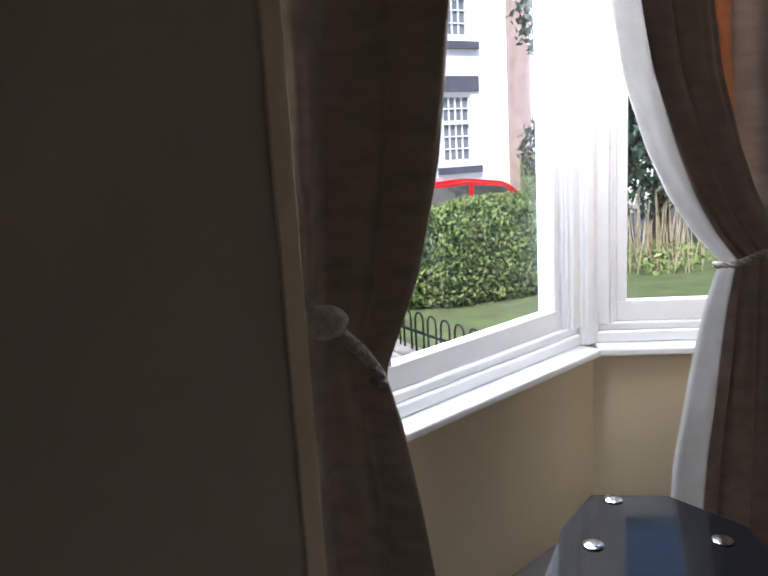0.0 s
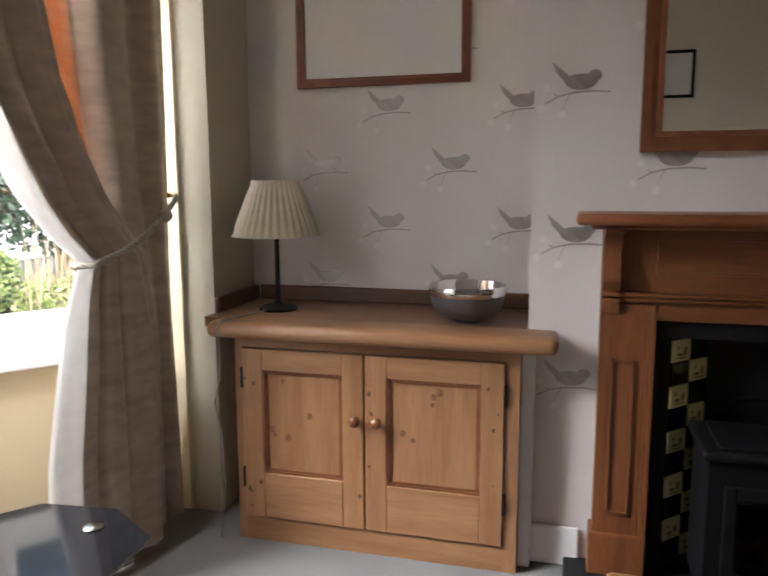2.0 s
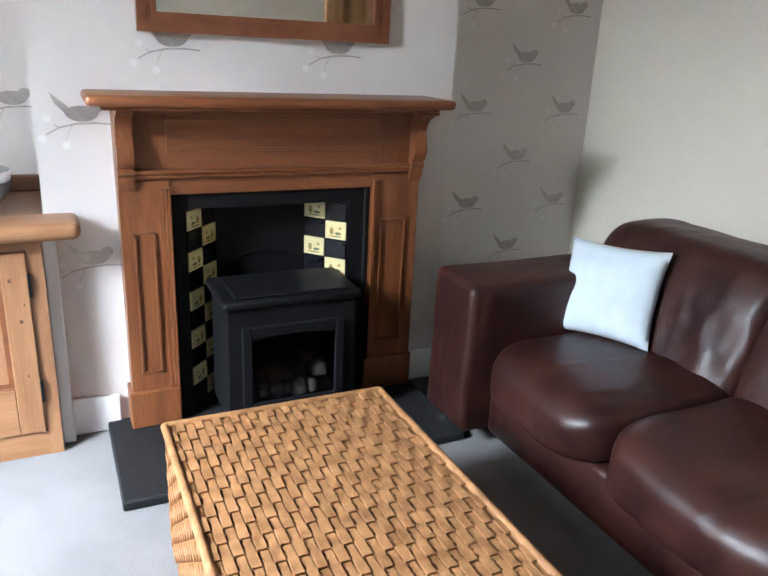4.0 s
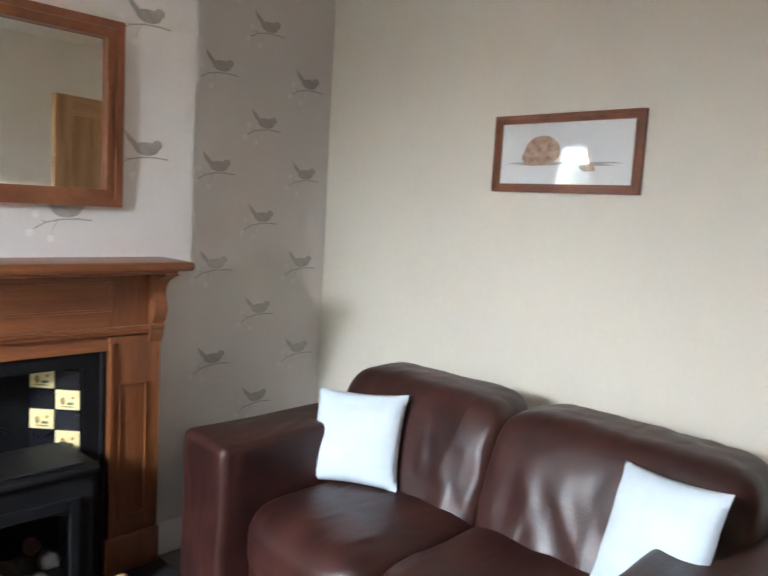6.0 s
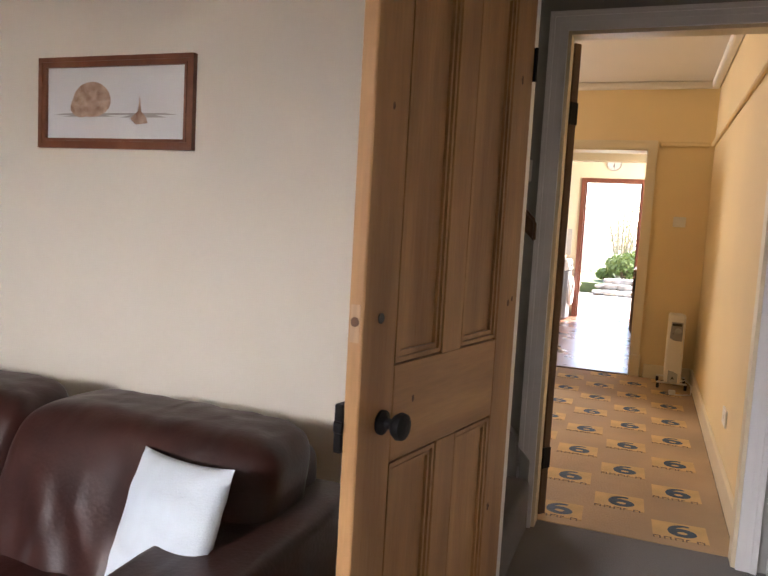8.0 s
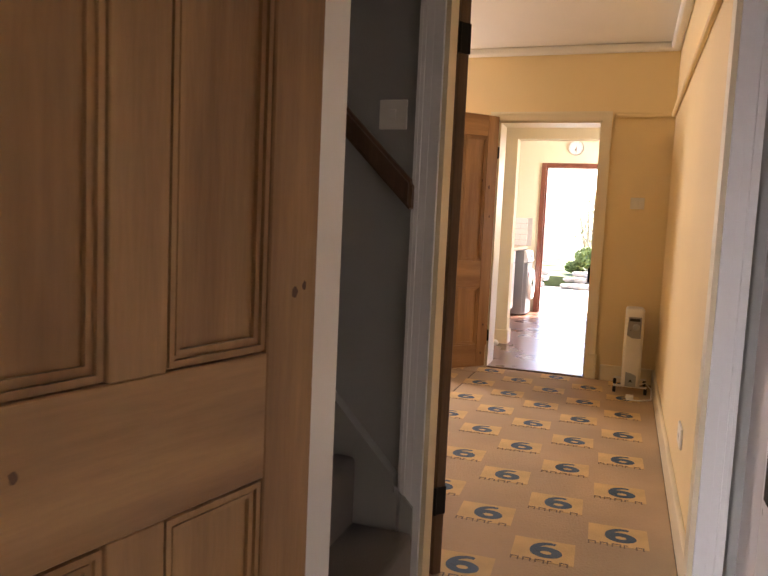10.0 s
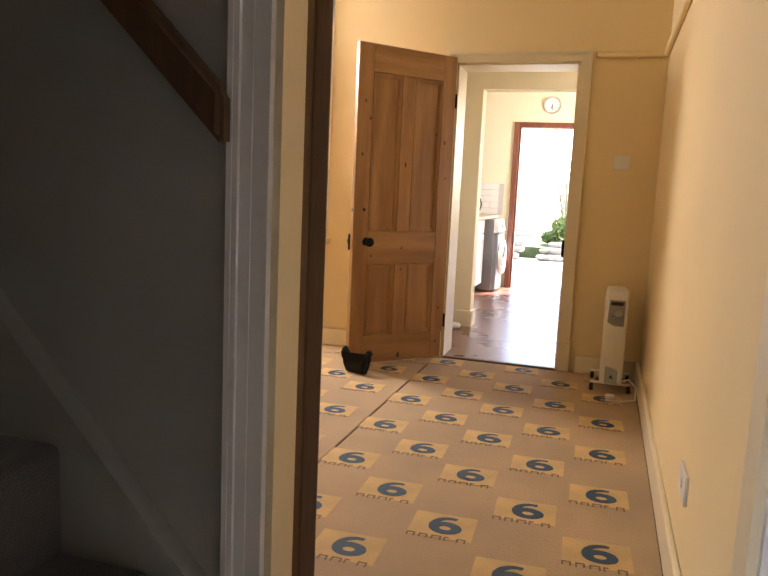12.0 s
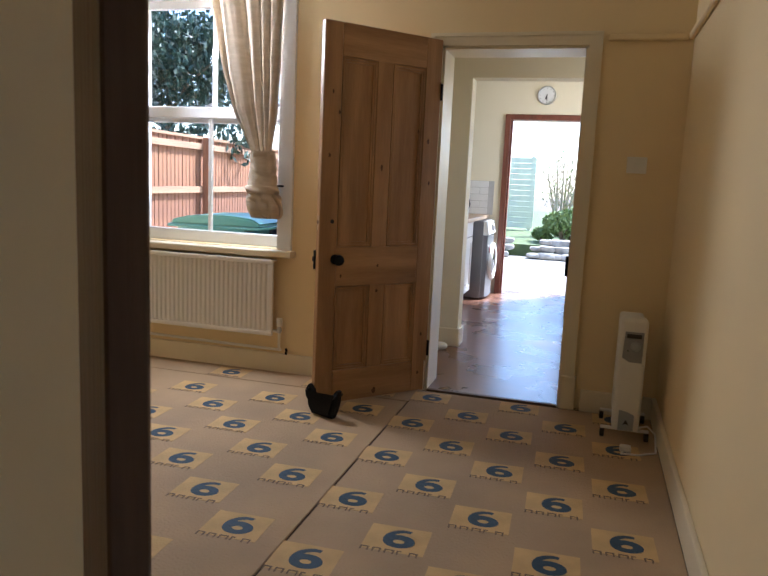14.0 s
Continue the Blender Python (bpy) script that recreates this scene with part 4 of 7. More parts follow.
def cupboard():
    o = Vector((-2.9, -7.63, LF))
    th = thing("alcove_cupboard", pose(*o), "waxed pine two-door cupboard built into the alcove", "cupboard")

    def wb(*a, bevel=0.0, seg=1, bm=None):
        bm = bm if bm is not None else B()
        box(bm, a[0] - o.x, a[1] - o.x, a[2] - o.y, a[3] - o.y, a[4] - o.z, a[5] - o.z, bevel=bevel, seg=seg)
        return bm
    bm = wb(-3.165, -2.665, -8.13, -7.105, LF, 0.615)
    part("carcass", bm, "cup_v", th)
    for y0, y1 in ((-8.135, -8.105), (-7.15, -7.105)):
        part("face_stile", wb(-2.665, -2.645, y0, y1, LF, 0.64), "cup_v", th)
    for z0, z1 in ((0.592, 0.64), (LF, LF + 0.09)):
        part("face_rail", wb(-2.665, -2.645, -8.105, -7.15, z0, z1), "cup_h", th)
    bm = B()
    wb(-2.752, -2.575, -8.215, -6.985, 0.632, 0.690, bevel=0.026, seg=4, bm=bm)
    part("top_nosing", bm, "cup_h", th, "thick rounded pine front edge", smooth=60)
    bm = B()
    wb(-3.165, -2.70, -8.285, -7.095, 0.645, 0.684, bevel=0.003, bm=bm)
    part("top_board", bm, "cup_top", th)
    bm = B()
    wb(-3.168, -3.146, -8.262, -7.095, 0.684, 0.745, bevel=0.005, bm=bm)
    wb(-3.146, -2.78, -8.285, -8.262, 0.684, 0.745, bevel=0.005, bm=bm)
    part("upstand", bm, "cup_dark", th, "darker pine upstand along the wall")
    for s, y0, y1 in ((0, -8.102, -7.642), (1, -7.636, -7.153)):
        d = part("door", wb(-2.66, -2.648, y0 + 0.06, y1 - 0.06, LF + 0.16, 0.52), "cup_v", th)
        z0, z1 = LF + 0.095, 0.588
        for nm, a in (("door_stile", (y0, y0 + 0.078, z0, z1)), ("door_stile", (y1 - 0.078, y1, z0, z1))):
            part(nm, wb(-2.66, -2.634, a[0], a[1], a[2], a[3], bevel=0.003), "cup_v", d)
        for a in ((y0 + 0.078, y1 - 0.078, z0, 0.12), (y0 + 0.078, y1 - 0.078, 0.51, z1)):
            part("door_rail", wb(-2.66, -2.634, a[0], a[1], a[2], a[3], bevel=0.003), "cup_h", d)
        bm = B()
        for off, dep in ((0.0, -2.638), (0.008, -2.643)):
            ya, yb, za, zb = y0 + 0.078 + off, y1 - 0.078 - off, 0.12 + off, 0.51 - off
            wb(-2.65, dep, ya, ya + 0.008, za, zb, bm=bm)
            wb(-2.65, dep, yb - 0.008, yb, za, zb, bm=bm)
            wb(-2.65, dep, ya + 0.008, yb - 0.008, za, za + 0.008, bm=bm)
            wb(-2.65, dep, ya + 0.008, yb - 0.008, zb - 0.008, zb, bm=bm)
        part("panel_moulding", bm, "mantel_h", d)
        ky = -7.668 if s == 0 else -7.590
        bm = B()
        lathe(bm, [(0.012, -2.634 - o.x), (0.009, -2.624 - o.x), (0.017, -2.612 - o.x), (0.019, -2.602 - o.x), (0.012, -2.594 - o.x), (0.003, -2.592 - o.x)], 18, "x", (0, ky - o.y, 0.354 - o.z))
        part("knob", bm, "mantel_v", d, "turned wooden knob", smooth=50)
        hy = y1 + 0.002 if s else y0 - 0.004
        for hz in (0.06, 0.44):
            part("hinge", wb(-2.648, -2.632, hy - 0.004, hy + 0.006, hz, hz + 0.075), "black_iron", d)
        rnd = random.Random(5 + s)
        for _ in range(7):
            bm = B()
            ky, kz, r = rnd.choice([rnd.uniform(y0 + 0.01, y0 + 0.065), rnd.uniform(y1 - 0.065, y1 - 0.01)]), rnd.uniform(-0.02, 0.55), rnd.uniform(0.003, 0.008)
            bm.faces.new([bm.verts.new((-2.6333 - o.x, ky + r * math.cos(2 * math.pi * k / 9) - o.y, kz + 1.3 * r * math.sin(2 * math.pi * k / 9) - o.z)) for k in range(9)])
            part("knot", bm, "knot", d)
        for _ in range(5):
            bm = B()
            ky, kz, r = rnd.uniform(y0 + 0.10, y1 - 0.10), rnd.uniform(0.15, 0.48), rnd.uniform(0.006, 0.013)
            bm.faces.new([bm.verts.new((-2.6476 - o.x, ky + r * (1 + 0.2 * math.sin(2 * k)) * math.cos(2 * math.pi * k / 11) - o.y, kz + 1.2 * r * math.sin(2 * math.pi * k / 11) - o.z)) for k in range(11)])
            part("knot", bm, "knot_pale", d)


cupboard()
structure("trim_pipe_boxing", bx(-2.76, -2.695, -7.105, -7.062, LF, 0.635, bevel=0.004), "white_gloss", "white painted boxing at the chimney corner")


def table_lamp():
    th = thing("table_lamp", pose(-2.90, -8.07, 0.685), "table lamp with a cream pleated shade on a slim dark stem", "lamp")
    bm = B()
    lathe(bm, [(0.075, 0.0), (0.075, 0.010), (0.060, 0.018), (0.020, 0.024), (0.010, 0.04), (0.009, 0.30), (0.013, 0.31), (0.013, 0.36)], 24)
    part("stem", bm, "black_iron", th, "slim dark stem and round foot", smooth=50)
    bm = B()
    n = 132
    rings = []
    for r, z in ((0.170, 0.292), (0.166, 0.300), (0.150, 0.345), (0.128, 0.40), (0.106, 0.455), (0.094, 0.490), (0.090, 0.505)):
        w = 0.0 if z in (0.300, 0.490) else 0.0045
        rings.append([bm.verts.new(((r + w * math.sin(k * 2 * math.pi * 33 / n)) * math.cos(2 * math.pi * k / n), (r + w * math.sin(k * 2 * math.pi * 33 / n)) * math.sin(2 * math.pi * k / n), z)) for k in range(n)])
    for a, b in zip(rings, rings[1:]):
        for k in range(n):
            bm.faces.new((a[k], a[(k + 1) % n], b[(k + 1) % n], b[k]))
    part("shade", bm, "shade", th, "pleated cream fabric shade", smooth=70)
    bm = B()
    tube(bm, [(0.06, -0.02, 0.008), (0.16, -0.05, 0.008), (0.26, -0.075, 0.010), (0.318, -0.085, 0.008), (0.336, -0.088, -0.02), (0.315, -0.092, -0.08), (0.30, -0.105, -0.20), (0.305, -0.125, -0.30), (0.30, -0.105, -0.42), (0.30, -0.10, -0.60), (0.30, -0.12, -0.825)], 0.0035, 6)
    part("cable", bm, "plastic_grey", th, smooth=60)


table_lamp()
bowl = thing("metal_bowl", pose(-2.85, -7.313, 0.684), "round pewter bowl with a polished rim on the cupboard", "bowl")
bm = B()
lathe(bm, [(0.048, 0.0), (0.050, 0.004), (0.046, 0.010), (0.082, 0.020), (0.112, 0.040), (0.129, 0.068), (0.134, 0.098)], 40)
part("body", bm, "pewter", bowl, smooth=60)
bm = B()
lathe(bm, [(0.1345, 0.098), (0.139, 0.101), (0.140, 0.130), (0.137, 0.134), (0.133, 0.130), (0.126, 0.085), (0.09, 0.04), (0.03, 0.022), (0.002, 0.02)], 40, cap=False)
part("rim", bm, "chrome", bowl, "polished rim and inside", smooth=60)


def fireplace():
    o = Vector((-2.7, -6.335, LF))
    th = thing("fire_surround", pose(*o), "red-brown pine fire surround with carved brackets and shelf", "fireplace")

    def wb(*a, bevel=0.0, seg=1, bm=None):
        bm = bm if bm is not None else B()
        box(bm, a[0] - o.x, a[1] - o.x, a[2] - o.y, a[3] - o.y, a[4] - o.z, a[5] - o.z, bevel=bevel, seg=seg)
        return bm
    Y0, Y1 = -6.86, -5.738
    for ya, yb, s in ((Y0, Y0 + 0.165, 1), (Y1 - 0.202, Y1, -1)):
        lg = part("leg", wb(-2.757, -2.665, ya, yb, LF + 0.035, 0.80, bevel=0.003), "mantel_v", th)
        part("plinth", wb(-2.757, -2.650, ya - 0.012, yb + 0.004, LF + 0.035, LF + 0.18, bevel=0.006, seg=2), "mantel_v", lg)
        bm = B()
        a, b = ya + 0.038, yb - 0.055
        for (p, q) in ((a, a + 0.007), (b - 0.007, b)):
            wb(-2.665, -2.657, p, q, 0.10, 0.62, bm=bm)
        for (p, q) in ((0.10, 0.107), (0.613, 0.62)):
            wb(-2.665, -2.657, a, b, p, q, bm=bm)
        inner = yb if s > 0 else ya
        for k, dep in ((0.0, 0.014), (0.012, 0.009), (0.024, 0.004)):
            p, q = sorted((inner - s * k, inner - s * (k + 0.010)))
            wb(-2.668, -2.665 + dep, p, q, LF + 0.18, 0.775, bm=bm)
        part("leg_moulding", bm, "mantel_v", lg)
        yc = ya + 0.027 if s > 0 else yb - 0.027
        prof = [(0.0, -0.02), (0.010, -0.02), (0.020, 0.0), (0.026, 0.02), (0.024, 0.032), (0.034, 0.036), (0.034, 0.048), (0.028, 0.054), (0.042, 0.072), (0.052, 0.095), (0.052, 0.118), (0.042, 0.145), (0.036, 0.170), (0.042, 0.195), (0.066, 0.220), (0.104, 0.236), (0.130, 0.242), (0.130, 0.25), (0.0, 0.25)]
        bm = B()
        pts = [(x - 2.668 - o.x, z + 0.79 - o.z) for x, z in prof]
        va = [bm.verts.new((x, yc - 0.026 - o.y, z)) for x, z in pts]
        vb = [bm.verts.new((x, yc + 0.026 - o.y, z)) for x, z in pts]
        n = len(pts)
        for i in range(n):
            bm.faces.new((va[i], va[(i + 1) % n], vb[(i + 1) % n], vb[i]))
        bm.faces.new(va)
        bm.faces.new(vb)
        bmesh.ops.recalc_face_normals(bm, faces=bm.faces[:])
        part("bracket", bm, "mantel_v", th, "scrolled wooden bracket", smooth=35)
    part("frieze", wb(-2.757, -2.672, Y0 + 0.165, Y1 - 0.202, 0.748, 1.045), "mantel_h", th)
    for x, x2 in ((Y0, Y0 + 0.165), (Y1 - 0.202, Y1)):
        part("frieze_end", wb(-2.757, -2.672, x, x2, 0.80, 1.045), "mantel_v", th)
    bm = B()
    a, b, za, zb = -6.70, -5.925, 0.885, 1.0
    for d0, d1, dep in ((0.0, 0.010, -2.664), (0.010, 0.018, -2.668)):
        wb(-2.673, dep, a + d0, b - d0, zb - d1, zb - d0, bm=bm)
        wb(-2.673, dep, a + d0, b - d0, za + d0, za + d1, bm=bm)
        wb(-2.673, dep, a + d0, a + d1, za + d1, zb - d1, bm=bm)
        wb(-2.673, dep, b - d1, b - d0, za + d1, zb - d1, bm=bm)
    part("frieze_moulding", bm, "mantel_h", th)
    bm = wb(-2.70, -2.645, Y0 + 0.03, Y1 - 0.03, 0.822, 0.836, bevel=0.005, seg=2)
    wb(-2.70, -2.652, Y0 + 0.03, Y1 - 0.03, 0.808, 0.822, bevel=0.004, seg=2, bm=bm)
    part("cornice", bm, "mantel_h", th)
    bm = wb(-2.757, -2.500, -6.945, -5.690, 1.052, 1.086, bevel=0.014, seg=3)
    wb(-2.757, -2.545, -6.90, -5.735, 1.038, 1.054, bevel=0.006, seg=2, bm=bm)
    part("shelf", bm, "mantel_h", th, "thick rounded mantel shelf", smooth=50)

    ins = thing("fire_insert", pose(*o), "black cast-iron fireplace insert with cream and black tiles", "fireplace")
    bm = B()
    yi0, yi1 = Y0 + 0.168, Y1 - 0.205
    slab(bm, "x", -2.70 - o.x, -2.69 - o.x, yi0 - o.y, yi1 - o.y, 0.0, 0.915, holes=[(-6.645 - o.y, -6.025 - o.y, -0.1, 0.692 - LF)])
    box(bm, -2.695 - o.x, -2.682 - o.x, yi0 - o.y, yi0 + 0.02 - o.y, 0.0, 0.915, bevel=0.004)
    box(bm, -2.695 - o.x, -2.682 - o.x, yi1 - 0.02 - o.y, yi1 - o.y, 0.0, 0.915, bevel=0.004)
    box(bm, -2.695 - o.x, -2.682 - o.x, yi0 - o.y, yi1 - o.y, 0.895, 0.915, bevel=0.004)
    part("rim", bm, "black_iron", ins)
    bm = B()
    box(bm, -2.85 - o.x, -2.83 - o.x, -6.52 - o.y, -6.15 - o.y, 0.0, 0.90)
    box(bm, -2.83 - o.x, -2.70 - o.x, -6.645 - o.y, -6.025 - o.y, 0.885, 0.90)
    tube(bm, [(-2.826 - o.x, -6.335 - o.y + 0.10 * math.cos(math.pi * k / 12), 0.60 + 0.03 * math.sin(math.pi * k / 12)) for k in range(13)], 0.008, 6)
    part("back_plate", bm, "black_iron", ins)
    ts = 0.094
    tile = bx(-ts / 2 + 0.002, ts / 2 - 0.002, -0.004, 0.004, -0.036, 0.036, bevel=0.002)
    me_c = mesh_of("tile", tile, "tile_cream")
    me_b = me_c.copy()
    me_b.materials.clear()
    me_b.materials.append(M["black_glaze"])
    mk = B()
    for (cx, cz, w, h) in ((-0.012, -0.012, 0.03, 0.012), (0.016, -0.004, 0.018, 0.03), (-0.02, 0.010, 0.012, 0.012), (0.0, -0.024, 0.06, 0.005)):
        ring = [mk.verts.new((cx + w / 2 * math.cos(2 * math.pi * k / 10), 0.0046, cz + h / 2 * math.sin(2 * math.pi * k / 10))) for k in range(10)]
        mk.faces.new(ring)
    me_m = mesh_of("tile_picture", mk, "tile_mark")
    for side, (yo, yin) in enumerate(((-6.64, -6.51), (-6.03, -6.16))):
        pa, pb = Vector((-2.692, yo, 0)), Vector((-2.832, yin, 0))
        d = (pb - pa).normalized()
        bk = part("tile_panel", B(), "black_iron", ins)
        bm = B()
        box(bm, 0, (pb - pa).length, -0.014, -0.0045, 0, 0.90)
        bk.data = mesh_of("tile_panel", bm, "black_iron")
        ang = math.degrees(math.atan2(d.y, d.x))
        base = pose(pa.x - o.x, pa.y - o.y, 0, 0, 0, ang)
        sgn = -1 if side == 0 else 1
        bk.matrix_basis = base @ Matrix.Diagonal((1, sgn, 1, 1))
        for c in range(2):
            for r in range(11):
                z = 0.6455 - LF - 0.0755 * r
                if z < 0.05:
                    continue
                cream = (c + r) % 2 == side
                t = new("tile", me_c if cream else me_b)
                t.parent = bk
                t.matrix_basis = pose(ts * (c + 0.5) + 0.001, 0, z)
                if cream:
                    k = new("tile_picture", me_m)
                    k.parent = t

    st = thing("gas_stove", pose(-2.585, -6.32, LF + 0.035), "black cast-iron stove with a glazed front and coals", "stove")
    bm = B()
    slab(bm, "x", 0.118, 0.130, -0.235, 0.235, 0.06, 0.505, holes=[(-0.165, 0.165, 0.13, 0.40)])
    part("front_plate", bm, "black_iron", st)
    for ya, yb in ((-0.235, -0.222), (0.222, 0.235)):
        part("side_plate", bx(-0.14, 0.118, ya, yb, 0.06, 0.505, bevel=0.003), "black_iron", st)
    part("rear_plate", bx(-0.14, -0.128, -0.222, 0.222, 0.06, 0.505), "black_iron", st)
    part("bed_plate", bx(-0.128, 0.118, -0.222, 0.222, 0.06, 0.075), "black_iron", st)
    part("top_plate", bx(-0.15, 0.15, -0.255, 0.255, 0.505, 0.535, bevel=0.012, seg=3), "black_iron", st, smooth=50)
    part("canopy_step", bx(-0.12, 0.13, -0.21, 0.21, 0.535, 0.545, bevel=0.004), "black_iron", st)
    bm = B()
    for ya, yb, za, zb in ((-0.19, -0.155, 0.10, 0.435), (0.155, 0.19, 0.10, 0.435), (-0.155, 0.155, 0.10, 0.14), (-0.155, 0.155, 0.395, 0.435)):
        box(bm, 0.130, 0.146, ya, yb, za, zb, bevel=0.005, seg=2)
    for k in range(12):
        a0, a1 = -0.155 + 0.31 * k / 12, -0.155 + 0.31 * (k + 1) / 12
        zc = 0.395 - 0.012 * ((a0 + a1) / 2 / 0.155) ** 2
        box(bm, 0.130, 0.142, a0, a1, zc, 0.397)
    part("door_frame", bm, "black_iron", st)
    part("door_pane", bx(0.122, 0.126, -0.16, 0.16, 0.135, 0.40), "glass", st).visible_shadow = False
    rnd = random.Random(4)
    for i in range(13):
        bm = B()
        bmesh.ops.create_icosphere(bm, subdivisions=2, radius=rnd.uniform(0.028, 0.045))
        for v in bm.verts:
            v.co *= 1 + 0.35 * noise.noise(v.co * 30 + Vector((i, 0, 0)))
            v.co += Vector((rnd.uniform(-0.005, 0.005), 0, 0)) + Vector((0.03 - 0.03 * (i // 6), -0.13 + 0.045 * (i % 7), 0.125 + 0.05 * (i // 6)))
        part("coal", bm, "coal", st, smooth=50)
    for sx in (-0.11, 0.09):
        for sy in (-0.2, 0.2):
            bm = B()
            lathe(bm, [(0.014, 0.0), (0.018, 0.02), (0.024, 0.06)], 10, "z", (sx, sy, 0))
            part("foot", bm, "black_iron", st)
    solid("hearth", wb(-2.755, -2.21, -6.95, -5.715, LF, LF + 0.035, bevel=0.006), "slate", "black slate hearth slab under the stove", "hearth", m=pose(*o))


fireplace()


def puffy(bm, sx, sy, sz, power=4.0, n=14, wrinkle=0.0, seed=0, pinch=0.0):
    """A soft block: a cube blown up to a rounded shape with creases."""
    ret = bmesh.ops.create_cube(bm, size=2.0)
    bmesh.ops.subdivide_edges(bm, edges=bm.edges[:], cuts=n, use_grid_fill=True)
    for v in bm.verts:
        c = v.co
        m = max(abs(c.x), abs(c.y), abs(c.z))
        ln = (abs(c.x) ** power + abs(c.y) ** power + abs(c.z) ** power) ** (1 / power)
        c = c * (m / ln)
        w = wrinkle * noise.noise(Vector((c.x * sx * 9 + seed, c.y * sy * 9, c.z * sz * 5))) + 0.5 * wrinkle * noise.noise(Vector((c.x * sx * 26, c.y * sy * 22 + seed, c.z * sz * 11)))
        k = 1 + pinch * (abs(c.x) ** 3) * (abs(c.z) ** 3)
        v.co = Vector((c.x * sx * k, c.y * sy * (1 - (0.85 * max(abs(c.x), abs(c.z)) ** 5 if pinch else 0)), c.z * sz * k)) + Vector((0, 1, 0.6)).normalized() * w


def sofa():
    th = thing("leather_sofa", pose(-1.52, -5.25, LF), "dark brown leather two-seater sofa with creased cushions", "sofa")
    X0, X1 = -0.90, 0.90
    for x0, x1 in ((X0, X0 + 0.275), (X1 - 0.275, X1)):
        bm = B()
        box(bm, x0, x1, -0.53, 0.50, 0.07, 0.645, bevel=0.03, seg=4)
        bmesh.ops.subdivide_edges(bm, edges=[e for e in bm.edges if e.calc_length() > 0.2], cuts=6, use_grid_fill=True)
        for v in bm.verts:
            v.co += 0.006 * Vector((noise.noise(v.co * 6), noise.noise(v.co * 6 + Vector((9, 0, 0))), noise.noise(v.co * 5 + Vector((0, 7, 0)))))
        part("arm", bm, "leather", th, smooth=50)
    xa, xb = X0 + 0.275, X1 - 0.275
    mid = -0.03
    part("base", bx(xa, xb, -0.42, 0.46, 0.07, 0.26, bevel=0.02, seg=2), "leather", th, smooth=50)
    for i, (x0, x1) in enumerate(((xa, mid), (mid, xb))):
        bm = B()
        puffy(bm, (x1 - x0) / 2 + 0.004, 0.42, 0.105, 5.0, 16, 0.010, 3 + i)
        for v in bm.verts:
            if v.co.y < -0.25:
                v.co.z -= 0.035 * ((-0.25 - v.co.y) / 0.17) ** 2
            v.co += Vector(((x0 + x1) / 2, -0.07, 0.345))
        part("seat_cushion", bm, "leather", th, smooth=80)
    for i, (x0, x1) in enumerate(((X0 + 0.105, mid), (mid, X1 - 0.10))):
        bm = B()
        puffy(bm, (x1 - x0) / 2 + 0.006, 0.14, 0.25, 6.0, 34, 0.009, 11 + 4 * i)
        for v in bm.verts:
            r = v.co.z / 0.25
            v.co.y += 0.095 * r + 0.02 * (1 - r * r) * -1
            v.co.y += 0.020 * (abs(math.sin(17 * v.co.x + 2.5 * r + i + 1.5 * noise.noise(v.co * 9))) ** 0.5) * max(0.0, 0.75 - abs(r + 0.25))
            v.co += Vector(((x0 + x1) / 2, 0.24, 0.575))
        part("back_cushion", bm, "leather", th, "creased leather back cushion", smooth=80)
    part("back", bx(X0 + 0.12, X1 - 0.12, 0.33, 0.50, 0.07, 0.75, bevel=0.05, seg=4), "leather", th, smooth=50)
    for x in (X0 + 0.06, X1 - 0.06):
        for y in (-0.47, 0.44):
            bm = B()
            lathe(bm, [(0.02, 0.0), (0.02, 0.08)], 14, "z", (x, y, 0))
            part("leg", bm, "chrome", th, smooth=40)


sofa()


def scatter(m, label, seed):
    ob = thing("cushion", m, label, "cushion", "cushions on the sofa")
    bm = B()
    n = 26
    sides = []
    for s in (-1, 1):
        grid = []
        for i in range(n + 1):
            row = []
            for j in range(n + 1):
                u, v = -1 + 2 * i / n, -1 + 2 * j / n
                x, z = 0.222 * u * (1 - 0.07 * (1 - v * v)), 0.212 * v * (1 - 0.07 * (1 - u * u))
                d = 0.070 * ((1 - u ** 4) * (1 - v ** 4)) ** 0.6 * (0.75 + 0.25 * (1 - u * u) * (1 - v * v))
                d += 0.010 * (1 - u ** 8) * (1 - v ** 8) * noise.noise(Vector((u * 2.2 + 4 * seed, v * 3.5, s)))
                row.append(bm.verts.new((x, s * d, z)))
            grid.append(row)
        for i in range(n):
            for j in range(n):
                bm.faces.new((grid[i][j], grid[i + 1][j], grid[i + 1][j + 1], grid[i][j + 1]))
    bmesh.ops.remove_doubles(bm, verts=bm.verts[:], dist=0.0005)
    bmesh.ops.recalc_face_normals(bm, faces=bm.faces[:])
    part("cover", bm, "cushion", ob, smooth=80)


scatter(pose(-2.06, -5.25, 0.455) @ pose(0, 0, 0, 0, 0, 24) @ pose(0, 0, 0, -22, -3, 0) @ Matrix.Scale(0.84, 4), "pale blue square cushion propped in the sofa corner", 2)
scatter(pose(-0.91, -5.225, 0.485) @ pose(0, 0, 0, 0, 0, -20) @ pose(0, 0, 0, -22, -6, 0) @ Matrix.Scale(0.82, 4), "pale blue square cushion leaning on the sofa back", 5)


